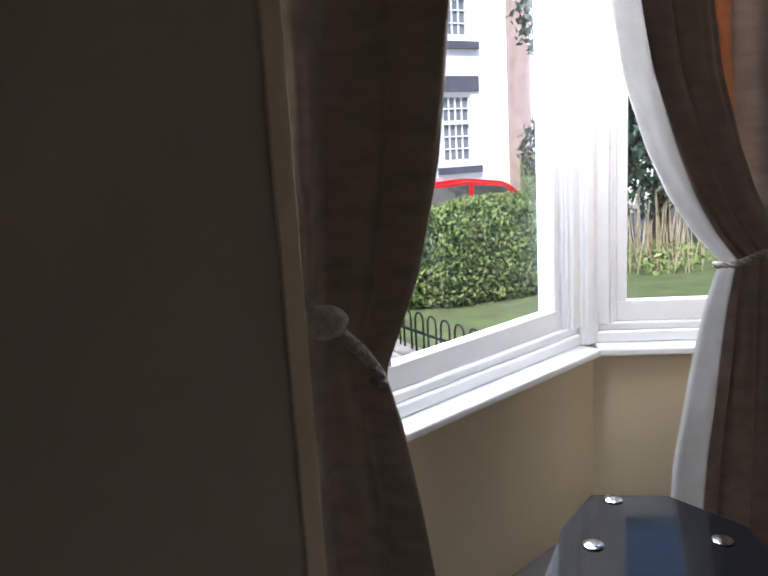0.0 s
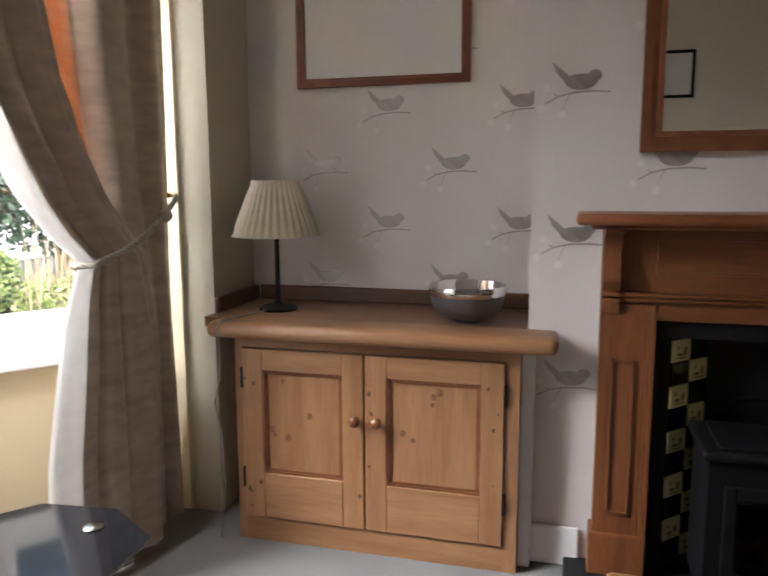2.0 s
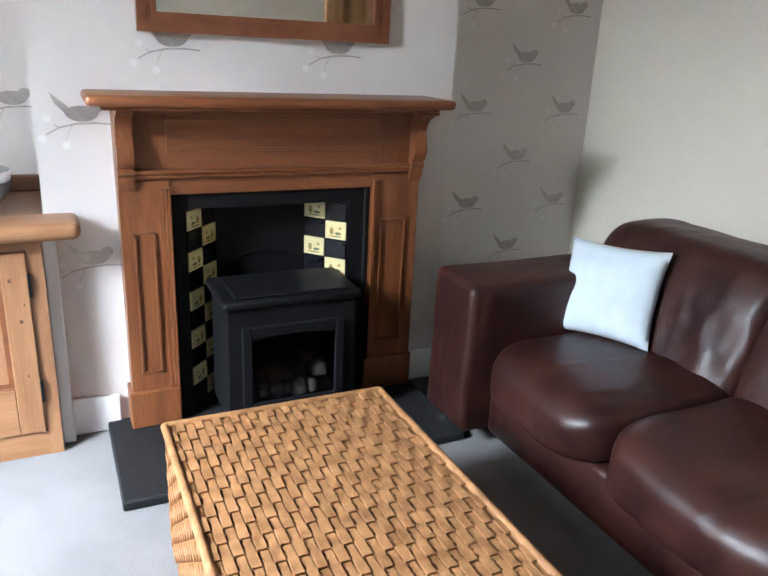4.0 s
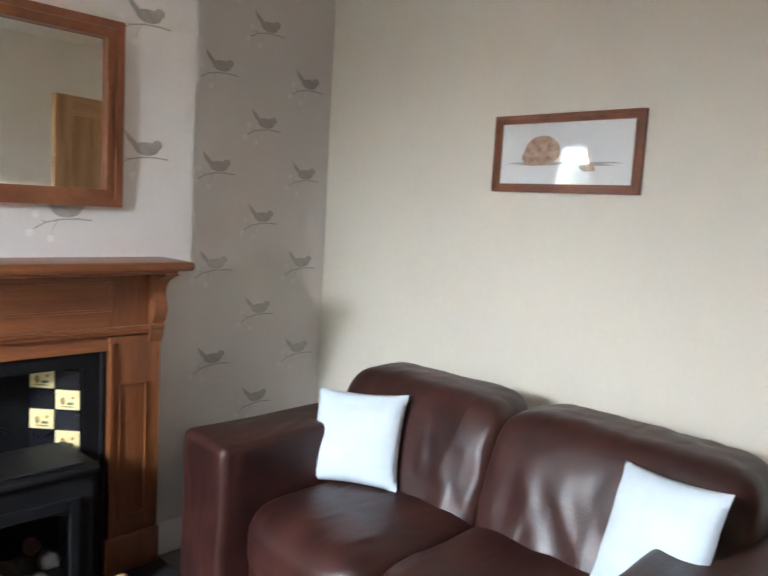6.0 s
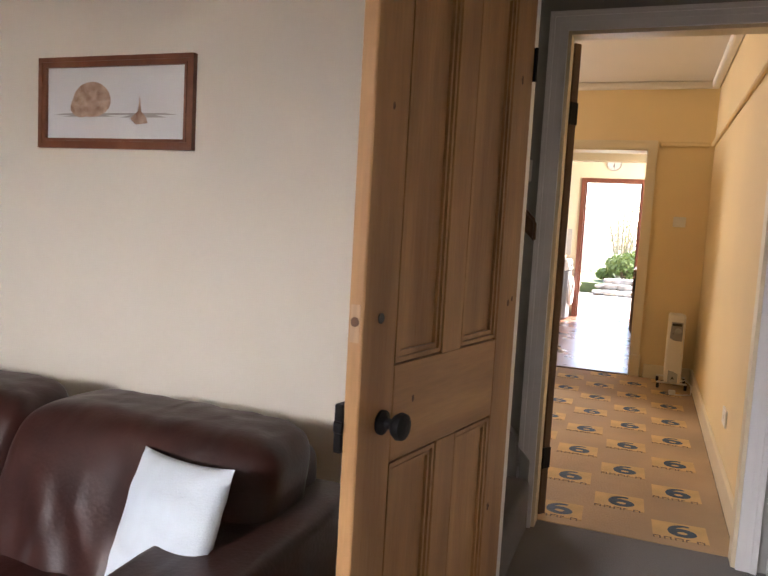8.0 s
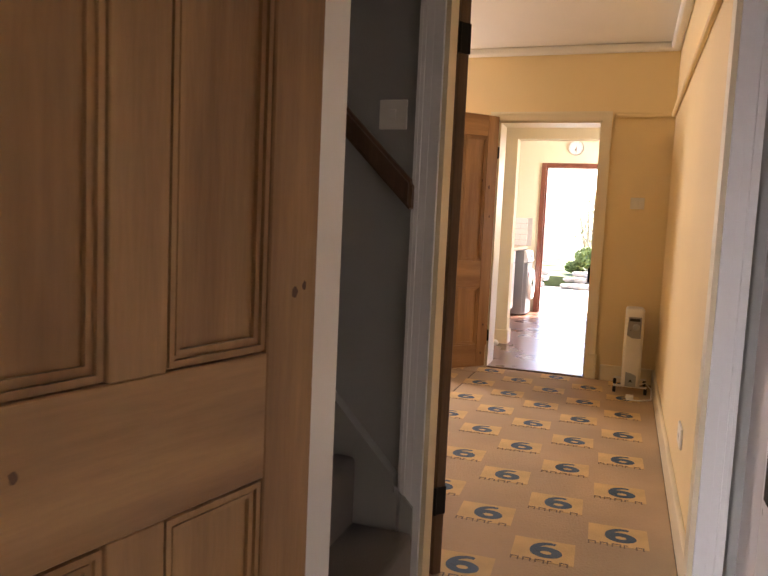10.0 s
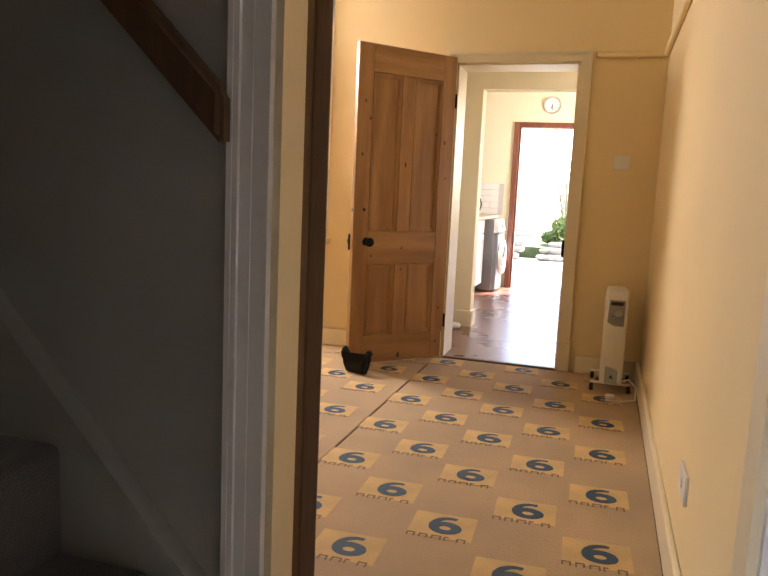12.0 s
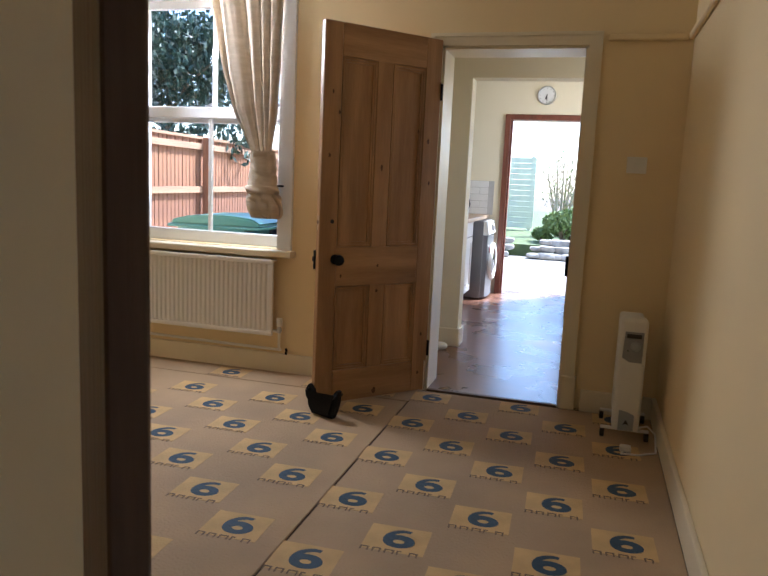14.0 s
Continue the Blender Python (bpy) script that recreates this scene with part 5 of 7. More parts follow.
def wicker_trunk():
    th = thing("wicker_trunk", pose(-1.50, -6.52, LF), "woven wicker trunk with a closed lid", "trunk")
    hx, hy, h = 0.48, 0.32, 0.41
    part("body", bx(-hx + 0.012, hx - 0.012, -hy + 0.012, hy - 0.012, 0, h - 0.05, bevel=0.01), "wicker", th)
    part("lid", bx(-hx + 0.006, hx - 0.006, -hy + 0.006, hy - 0.006, h - 0.05, h - 0.006, bevel=0.01), "wicker", th)
    bm = B()
    nx, ny = 20, 26
    for i in range(nx):
        for j in range(ny):
            x, y = -hx + 2 * hx * (i + 0.5) / nx, -hy + 2 * hy * (j + 0.5) / ny
            up = 0.006 if (i + j) % 2 else 0.001
            box(bm, x - hx / nx * 1.05, x + hx / nx * 1.05, y - hy / ny * 0.86, y + hy / ny * 0.86, h - 0.01, h - 0.002 + up)
    tagged(part("lid_weave", bm, "wicker", th), kind="stuff")
    bm = B()
    for s in (-1, 1):
        for j in range(12):
            z = 0.02 + j * 0.032
            for k in range(16):
                y = -hy + 2 * hy * (k + 0.5) / 16
                box(bm, s * (hx - 0.014), s * (hx + (0.002 if (j + k) % 2 else -0.004)), y - 0.021, y + 0.021, z, z + 0.027)
            for k in range(24):
                x = -hx + 2 * hx * (k + 0.5) / 24
                box(bm, x - 0.021, x + 0.021, s * (hy - 0.014), s * (hy + (0.002 if (j + k) % 2 else -0.004)), z, z + 0.027)
    bmesh.ops.recalc_face_normals(bm, faces=bm.faces[:])
    tagged(part("side_weave", bm, "wicker", th), kind="stuff")
    bm = B()
    c = [(-hx, -hy, h), (hx, -hy, h), (hx, hy, h), (-hx, hy, h)]
    for a, b in zip(c, c[1:] + c[:1]):
        tube(bm, [Vector(a).lerp(Vector(b), t / 8) for t in range(9)], 0.011, 8)
    part("rim", bm, "wicker", th, smooth=60)


wicker_trunk()


def glass_table():
    o = Vector((-1.70, -8.27, LF))
    th = thing("glass_table", pose(*o), "low black glass table with chrome leg caps in the bay", "table")
    out = [(-1.595, -8.47), (-1.80, -8.56), (-1.975, -8.42), (-2.0, -8.19), (-1.88, -8.0), (-1.5, -7.98), (-1.38, -8.13), (-1.40, -8.33)]
    for nm, z, k in (("top", 0.395, 1.0), ("shelf", 0.17, 0.86)):
        bm = B()
        prism(bm, [((x - o.x) * k, (y - o.y) * k) for x, y in out], "z", z, z + 0.010)
        part(nm, bm, "black_glass", th)
    for x, y in ((-1.83, -8.50), (-1.885, -8.18), (-1.46, -8.18), (-1.60, -8.36)):
        bm = B()
        lathe(bm, [(0.020, 0.0), (0.020, 0.395)], 18, "z", (x - o.x, y - o.y, 0))
        lg = part("leg", bm, "chrome", th, smooth=40)
        bm = B()
        lathe(bm, [(0.027, 0.4052), (0.027, 0.409), (0.020, 0.413), (0.003, 0.414)], 20, "z", (x - o.x, y - o.y, 0))
        part("leg_cap", bm, "chrome", lg, smooth=40)


glass_table()

# ---- lobby and stairs ----
stairs = thing("staircase", pose(-0.29, -4.0, 0), "dark carpeted steep staircase between walls", "staircase", kind="structure")
ya, yb = Y_LB1 + 0.014 + 4.0, Y_DF0 - 0.032 + 4.0
for k in range(13):
    z, x = 0.215 + 0.2095 * k, -0.01 - 0.1925 * k
    bm = B()
    box(bm, x - 0.24, x, ya, yb, z - 0.24 if k else 0.0, z, bevel=0.022, seg=3)
    part("step", bm, "stair_carpet", stairs, smooth=50)
bm = B()
s = 1.07
outline = [(-0.31, 0.0), (-0.31, 0.285), (-3.4, 0.285 + 3.09 * s), (-3.4, 3.09 * s - 0.40), (-0.72, 0.0)]
prism(bm, outline, "y", Y_DF0 - 0.030, Y_DF0 - 0.0005)
structure("trim_stair_string", bm, "stair_paint", "grey painted stair string")
bm = B()
for w, d, o2 in ((0.022, 0.040, 0.0), (0.012, 0.046, 0.018)):
    prism(bm, [(-0.37, 0.285 + 0.06 * s + o2 - w), (-0.37, 0.285 + 0.06 * s + o2 + 0.012), (-3.4, 0.285 + 3.09 * s + o2 + 0.012), (-3.4, 0.285 + 3.09 * s + o2 - w)], "y", Y_DF0 - d, Y_DF0 - 0.0006)
structure("trim_stair_capping", bm, "stair_paint", "moulded capping on the stair string")
rail = thing("handrail", pose(-0.352, Y_DF0, 1.2), "dark varnished wooden stair handrail on the wall", "handrail")
bm = B()
prism(bm, [(0.0, -0.025), (0.0, 0.062), (-2.6, 0.062 + 2.6), (-2.6, -0.025 + 2.6)], "y", -0.062, -0.022)
bmesh.ops.bevel(bm, geom=bm.edges[:], offset=0.010, segments=3, affect="EDGES")
part("rail", bm, "pine_old", rail, smooth=50)
bm = B()
for x in (-0.25, -1.2, -2.2):
    box(bm, x - 0.02, x + 0.02, -0.03, -0.0005, -x - 0.0, -x + 0.04)
part("bracket", bm, "black_iron", rail)


def plate(name, label, m, w=0.086, h=0.086, mat="plastic_white", rocker=True):
    th = thing(name, m, label, "switch")
    part("plate", bx(-w / 2, w / 2, -0.010, -0.0005, -h / 2, h / 2, bevel=0.003, seg=2), mat, th)
    if rocker:
        part("rocker", bx(-0.010, 0.010, -0.0135, -0.0095, -0.015, 0.015, bevel=0.002), mat, th)
    return th


plate("light_switch", "white plastic light switch on the stair wall", pose(-0.435, Y_DF0, 1.46))
plate("light_switch", "white plastic light switch beside the kitchen doorway", pose(0.292, 0.0, 1.363), 0.10, 0.086)
plate("wall_socket", "white plastic socket low on the dining wall", pose(XP, -2.594, 0.33, 0, 0, 270), 0.146, 0.086)
keep = thing("door_keep", pose(0.486, Y_LB0 + 0.03, 0.79), "black iron keep on the door jamb", "latch keep")
part("case", bx(-0.012, 0.0, -0.02, 0.02, -0.05, 0.05, bevel=0.003), "black_iron", keep)
keep2 = thing("door_keep", pose(-0.014, 0.022, 0.80), "black iron keep on the kitchen door jamb", "latch keep")
part("case", bx(-0.016, 0.0, -0.03, 0.02, -0.055, 0.055, bevel=0.003), "black_iron", keep2)

# ---- dining room ----
sheet_r = solid("underlay", bx(-0.812, XP - 0.024, Y_DF1 + 0.005, -0.035, -0.008, 0.0, bevel=0.002), "underlay", "tan printed carpet underlay sheet on the dining floor", "underlay")
sheet_l = solid("underlay", bx(-3.40, -0.822, Y_DF1 + 0.005, -0.275, -0.008, 0.0, bevel=0.002), "underlay", "tan printed carpet underlay sheet on the dining floor", "underlay")
sheet_b = solid("underlay", bx(-3.40, -0.80, -0.262, -0.024, -0.008, -0.001, bevel=0.002), "underlay", "narrow tan underlay strip along the window wall", "underlay")


def mark_meshes():
    """The printed sign of the underlay as plain shapes: an ochre square, a blue ring with a curved tail, small dark bars."""
    sq = bx(-0.118, 0.098, -0.088, 0.086, 0.0003, 0.0016)
    bm = B()
    n = 40
    ring = []
    for k in range(n):
        a = 2 * math.pi * k / n
        ring.append((bm.verts.new((0.056 * math.cos(a), -0.016 + 0.044 * math.sin(a), 0.0026)), bm.verts.new((0.020 * math.cos(a), -0.018 + 0.013 * math.sin(a), 0.0026))))
    for k in range(n):
        a, b = ring[k], ring[(k + 1) % n]
        bm.faces.new((a[0], b[0], b[1], a[1]))
    arc = []
    for k in range(15):
        f = k / 14
        a = math.radians(190 - 118 * f)
        w = 0.024 * (1 - 0.42 * f)
        c = (0.012 + 0.064 * math.cos(a), -0.004 + 0.066 * math.sin(a))
        o = (math.cos(a), math.sin(a))
        arc.append((bm.verts.new((c[0] + o[0] * w * 0.25, c[1] + o[1] * w * 0.25, 0.0028)), bm.verts.new((c[0] - o[0] * w, c[1] - o[1] * w, 0.0028))))
    for a, b in zip(arc, arc[1:]):
        bm.faces.new((a[0], b[0], b[1], a[1]))
    for f in bm.faces:
        f.normal_update()
        if f.normal.z < 0:
            f.normal_flip()
    bars = B()
    for i, w in enumerate((0.030, 0.030, 0.034, 0.016, 0.030)):
        x = -0.118 + 0.042 * i
        for (x0, x1, y0, y1) in ((0, w, 0.020, 0.026), (0, 0.006, 0.0, 0.020), (w - 0.006, w, 0.0, 0.020))[:3 if i != 3 else 2]:
            box(bars, x + x0, x + x1, -0.102 + y0, -0.102 + y1, 0.0016, 0.0024)
    return mesh_of("mark_square", sq, "mark_orange"), mesh_of("mark_ring", bm, "mark_blue"), mesh_of("mark_lettering", bars, "mark_dark")


MARKS = mark_meshes()


def print_marks(sheet, cols, y_first, z=0.0, rows=(-1, 8)):
    for x, y0 in cols:
        for j in range(rows[0], rows[1]):
            y = y0 - 0.466 * j
            if y_first > y - 0.10 > Y_DF1 + 0.02 and y + 0.09 < y_first:
                for nm, me in zip(("mark_square", "mark_ring", "mark_lettering"), MARKS):
                    o = new(nm, me)
                    o.parent = sheet
                    o.matrix_basis = pose(x, y, z, 0, 0, 2)
                    if nm == "mark_lettering":
                        o["kind"] = "stuff"


print_marks(sheet_r, [(-0.700, -0.618), (-0.452, -0.388), (-0.200, -0.600), (0.052, -0.375), (0.302, -0.60)], -0.02)
print_marks(sheet_l, [(-1.006, -0.500), (-1.262, -0.752), (-1.512, -0.520), (-1.765, -0.752), (-2.018, -0.520), (-2.27, -0.752), (-2.52, -0.52), (-2.77, -0.752), (-3.02, -0.52)], -0.27)
print_marks(sheet_b, [(-1.36, -0.150), (-1.98, -0.155), (-1.02, -0.14)], -0.0, -0.001, (0, 1))

rad = thing("radiator", pose(-2.30, -0.02, 0.24), "cream pressed steel panel radiator under the window", "radiator")
bm = B()
w, h = 1.10, 0.475
n = 33
prof = []
for k in range(n * 4 + 1):
    x = -w / 2 + 0.02 + (w - 0.04) * k / (n * 4)
    prof.append((x, -0.070 + (0.010 if k % 4 in (1, 2) else 0.0)))
for z0, z1 in ((0.03, h - 0.03),):
    lo = [bm.verts.new((x, y, z0)) for x, y in prof]
    hi = [bm.verts.new((x, y, z1)) for x, y in prof]
    for i in range(len(prof) - 1):
        bm.faces.new((lo[i], lo[i + 1], hi[i + 1], hi[i]))
box(bm, -w / 2, w / 2, -0.072, -0.050, 0.0, 0.03, bevel=0.006, seg=2)
box(bm, -w / 2, w / 2, -0.072, -0.050, h - 0.03, h, bevel=0.006, seg=2)
box(bm, -w / 2, -w / 2 + 0.02, -0.072, -0.050, 0.03, h - 0.03, bevel=0.004)
box(bm, w / 2 - 0.02, w / 2, -0.072, -0.050, 0.03, h - 0.03, bevel=0.004)
box(bm, -w / 2 + 0.01, w / 2 - 0.01, -0.055, -0.050, 0.01, h - 0.01)
part("panel", bm, "radiator_white", rad)
bm = B()
box(bm, -w / 2 + 0.004, w / 2 - 0.004, -0.050, -0.004, h - 0.012, h - 0.002)
for k in range(40):
    x = -w / 2 + 0.03 + k * (w - 0.06) / 39
    box(bm, x - 0.004, x + 0.004, -0.046, -0.008, h - 0.002, h + 0.0005)
part("top_grille", bm, "radiator_white", rad)
bm = B()
tube(bm, [(w / 2, -0.045, 0.03), (w / 2 + 0.03, -0.045, 0.03), (w / 2 + 0.04, -0.045, 0.03)], 0.010, 10)
tube(bm, [(w / 2 + 0.04, -0.045, 0.06), (w / 2 + 0.04, -0.045, -0.09), (w / 2 + 0.04, -0.012, -0.095), (w / 2 - 1.2, -0.012, -0.085)], 0.0085, 10)
part("pipe", bm, "radiator_white", rad, smooth=60)
bm = B()
lathe(bm, [(0.014, 0.06), (0.018, 0.065), (0.019, 0.10), (0.017, 0.112), (0.006, 0.115)], 16, "z", (w / 2 + 0.04, -0.045, 0))
part("valve_head", bm, "plastic_white", rad, "white valve head", smooth=50)
bm = B()
lathe(bm, [(0.012, 0.02), (0.016, 0.03), (0.016, 0.045), (0.011, 0.06)], 12, "z", (w / 2 + 0.04, -0.045, 0))
part("valve_body", bm, "steel", rad, smooth=50)
bm = B()
tube(bm, [(w / 2 + 0.075, -0.014, -0.088), (w / 2 + 0.085, -0.03, -0.092), (w / 2 + 0.08, -0.03, -0.115)], 0.008, 8)
part("drain_tap", bm, "black_iron", rad, smooth=60)


def sash_window():
    th = thing("window_4", pose(-2.30, 0.0, 0.775), "white painted timber sash window of the dining room", "window", kind="structure")
    x0, x1, H = -0.56, 0.56, 1.555
    part("window_sill", bx(x0 - 0.11, x1 + 0.10, -0.085, 0.10, -0.045, -0.004, bevel=0.010, seg=3), "cream_gloss", th)
    bm = B()
    for a, b in ((x0, x0 + 0.03), (x1 - 0.03, x1)):
        box(bm, a, b, 0.0, 0.24, 0, H)
    box(bm, x0 + 0.03, x1 - 0.03, 0.0, 0.24, H - 0.03, H)
    for s, e in ((x0, -1), (x1, 1)):
        for f0, f1, d in ((0.0, 0.02, 0.012), (0.02, 0.05, 0.018), (0.05, 0.075, 0.026)):
            a, b = sorted((s + e * f0, s + e * f1))
            box(bm, a, b, -d, 0.0, -0.004, H + f1)
    box(bm, x0 - 0.075, x1 + 0.075, -0.024, 0.0, H, H + 0.075)
    part("window_frame", bm, "white_gloss", th)
    for nm, y, z0, z1, lo, hi in (("lower_sash", 0.095, 0.0, 0.862, 0.075, 0.07), ("upper_sash", 0.140, 0.765, H - 0.03, 0.048, 0.05)):
        bm = B()
        a, b = x0 + 0.03, x1 - 0.03
        box(bm, a, b, y, y + 0.042, z0, z0 + lo, bevel=0.004)
        box(bm, a, b, y, y + 0.042, z1 - hi, z1, bevel=0.004)
        box(bm, a, a + 0.048, y, y + 0.042, z0 + lo, z1 - hi, bevel=0.004)
        box(bm, b - 0.048, b, y, y + 0.042, z0 + lo, z1 - hi, bevel=0.004)
        box(bm, -0.011, 0.011, y + 0.006, y + 0.036, z0 + lo, z1 - hi, bevel=0.003)
        sa = part(nm, bm, "white_gloss", th)
        for p, q in ((a + 0.048, -0.011), (0.011, b - 0.048)):
            part("pane", bx(p, q, y + 0.019, y + 0.023, z0 + lo, z1 - hi), "glass", sa).visible_shadow = False
    bm = B()
    box(bm, -0.03, 0.03, 0.085, 0.096, 0.862, 0.872, bevel=0.003)
    tube(bm, [(0.0, 0.088, 0.872), (0.03, 0.080, 0.88), (0.06, 0.080, 0.878)], 0.006, 8)
    part("catch", bm, "steel", th)


sash_window()
drape("curtain", [(2.30, -2.22, -0.045, -1.735, -0.045, 0.024), (1.84, -2.125, -0.05, -1.745, -0.05, 0.024), (1.60, -2.05, -0.05, -1.76, -0.05, 0.022), (1.42, -1.96, -0.05, -1.79, -0.05, 0.018), (1.34, -1.92, -0.05, -1.80, -0.05, 0.014)],
      4.5, "calico", "unbleached calico curtain knotted up beside the window", 0.0, cols=60, seed=12)
kn = thing("curtain_knot", pose(-1.838, -0.075, 0.965), "bundled end of the calico curtain", "curtain")


def bundle(name, z0, z1, radius, label, rows=40, n=72):
    """A gathered roll of cloth; radius: its half width, half depth, shift sideways and folds at a height f and an angle a."""
    bm = B()
    grid = []
    for j in range(rows + 1):
        f = j / rows
        ring = []
        for k in range(n):
            a = 2 * math.pi * k / n
            w, d, cx, fold = radius(f, a)
            ring.append(bm.verts.new((cx + w * (1 + fold) * math.cos(a), d * (1 + fold) * math.sin(a), z0 + (z1 - z0) * f)))
        grid.append(ring)
    for a, b in zip(grid, grid[1:]):
        for k in range(n):
            bm.faces.new((a[k], a[(k + 1) % n], b[(k + 1) % n], b[k]))
    bm.faces.new(grid[0])
    bm.faces.new(grid[-1])
    bmesh.ops.recalc_face_normals(bm, faces=bm.faces[:])
    return part(name, bm, "calico", kn, label, smooth=80)


def wrap_shape(f, a):
    u = 2.2 * noise.noise(Vector((1.4 * math.cos(a), 1.4 * math.sin(a), 2.5 * f)))
    crease = abs(math.sin(6.5 * f + 1.1 * math.cos(a + 0.6) + u)) ** 0.4
    return 0.072 + 0.024 * (1 - f) ** 0.7 * min(1, 6 * (1 - f) + 0.3), 0.058, -0.005 + 0.012 * (1 - f), 0.15 * (crease - 0.8) + 0.04 * u


def band_shape(f, a):
    return 0.102, 0.068, 0.0, 0.05 * math.sin(math.pi * f) + 0.04 * math.sin(3 * a + 5 * f)


def pouch_shape(f, a):
    u = noise.noise(Vector((2 * math.cos(a), 2 * math.sin(a), 3 * f)))
    fold = 0.30 * abs(math.sin(4.0 * a + 3.0 * f + 1.5 * u)) ** 0.5 - 0.22 + 0.10 * u
    swell = math.sin(math.pi * min(1, 0.16 + 0.72 * f)) ** 0.4
    return 0.112 * swell, 0.068 * swell, 0.026 * (1 - f), fold


bundle("wrapped_roll", 0.165, 0.40, wrap_shape, "tightly wrapped creased calico")
bundle("band", 0.150, 0.195, band_shape, "", rows=8)
bundle("hanging_end", 0.0, 0.165, pouch_shape, "loose folded end of the calico")
hk = thing("tieback_hook", pose(-1.735, -0.026, 1.163), "black iron curtain hook on the window frame", "hook")
bm = B()
tube(bm, [(0.01, 0.0, 0.0), (0.01, -0.03, 0.0), (-0.05, -0.035, 0.0)], 0.006, 8)
part("peg", bm, "black_iron", hk, smooth=60)


def heater():
    th = thing("electric_heater", pose(0.333, -0.27, -0.0), "white upright oil-filled electric heater on castors", "heater")
    bm = B()
    box(bm, -0.064, 0.064, -0.185, -0.075, 0.055, 0.615, bevel=0.018, seg=3)
    part("housing", bm, "plastic_white", th, smooth=50)
    for k in range(4):
        y = -0.055 + k * 0.058
        part("fin", bx(-0.060, 0.060, y, y + 0.034, 0.075, 0.60, bevel=0.015, seg=2), "plastic_white", th, smooth=50)
    bm = B()
    prism(bm, [(-0.046, 0.425), (-0.01, 0.405), (0.046, 0.405), (0.046, 0.555), (-0.040, 0.555)], "y", -0.190, -0.183)
    part("control_panel", bm, "plastic_grey", th, "grey control panel")
    bm = B()
    lathe(bm, [(0.024, -0.190), (0.023, -0.200), (0.019, -0.204), (0.002, -0.205)], 22, "y", (0.012, 0, 0.485))
    part("dial", bm, "hood_grey", th, smooth=50)
    part("switch", bx(-0.032, 0.036, -0.193, -0.188, 0.525, 0.545, bevel=0.002), "plastic_black", th)
    bm = B()
    lathe(bm, [(0.004, -0.191), (0.004, -0.192)], 10, "y", (-0.022, 0, 0.462))
    part("indicator", bm, "plastic_black", th)
    bm = B()
    prism(bm, [(-0.036, 0.06), (0.036, 0.06), (0.036, 0.14), (0.0, 0.155), (-0.036, 0.162)], "y", -0.189, -0.183)
    part("lower_badge", bm, "hood_grey", th)
    bm = B()
    prism(bm, [(-0.014, 0.088), (0.0, 0.095), (0.014, 0.088), (0.003, 0.112), (-0.003, 0.112)], "y", -0.1905, -0.188)
    part("badge_mark", bm, "plastic_black", th)
    for y in (-0.14, 0.15):
        bm = B()
        box(bm, -0.115, 0.115, y - 0.012, y + 0.012, 0.045, 0.058, bevel=0.004)
        ft = part("foot_bar", bm, "plastic_white", th)
        for x in (-0.105, 0.105):
            bm = B()
            lathe(bm, [(0.010, -0.012), (0.022, -0.010), (0.022, 0.010), (0.010, 0.012)], 16, "x", (x, y, 0.0225))
            part("castor", bm, "plastic_black", ft, smooth=40)
    bm = B()
    tube(bm, [(0.05, -0.16, 0.07), (0.10, -0.20, 0.10), (0.145, -0.16, 0.05), (0.14, -0.30, 0.006), (0.06, -0.36, 0.006), (-0.02, -0.37, 0.006), (0.0, -0.30, 0.006)], 0.005, 8)
    part("cable", bm, "plastic_white", th, smooth=60)
    bm = B()
    box(bm, -0.025, 0.027, -0.34, -0.295, 0.001, 0.03, bevel=0.008, seg=2)
    for x in (-0.012, 0.0, 0.012):
        box(bm, x - 0.003, x + 0.003, -0.355, -0.34, 0.014, 0.018)
    part("plug", bm, "plastic_white", th, "white plug lying on the floor", smooth=50)


heater()

bm = B()
prof = [(-0.115, 0.125), (-0.098, 0.150), (-0.080, 0.135), (-0.074, 0.10), (-0.045, 0.080), (0.02, 0.085), (0.065, 0.115), (0.098, 0.155), (0.112, 0.150), (0.108, 0.09), (0.092, 0.04), (0.075, 0.0), (-0.07, 0.0), (-0.098, 0.04), (-0.105, 0.085)]
prism(bm, prof, "y", -0.035, 0.035)
bmesh.ops.bevel(bm, geom=[e for e in bm.edges if abs(e.verts[0].co.y - e.verts[1].co.y) < 0.001], offset=0.022, segments=3, affect="EDGES")
bmesh.ops.triangulate(bm, faces=[f for f in bm.faces if len(f.verts) > 4])
solid("doorstop", bm, "black_iron", "black cast doorstop figure holding the kitchen door", "doorstop", smooth=60, m=pose(-1.165, -0.69, 0.0025, 0, 0, -22))

# ---- kitchen ----
bm = B()
frm = thing("back_door_frame", pose(-0.475, 4.1, 0), "red-brown varnished timber frame of the garden door", "door frame", kind="structure")
for a, b in ((-0.445, -0.385), (0.385, 0.445)):
    bm = B()
    box(bm, a, b, -0.03, 0.12, 0.0, 2.02, bevel=0.004)
    part("post", bm, "mahogany", frm)
part("head", bx(-0.385, 0.385, -0.03, 0.12, 1.96, 2.02, bevel=0.004), "mahogany", frm)
bm = B()
for a, b in ((-0.385, -0.365), (0.365, 0.385)):
    box(bm, a, b, 0.02, 0.08, 0.0, 1.96)
part("stop", bm, "mahogany", frm)

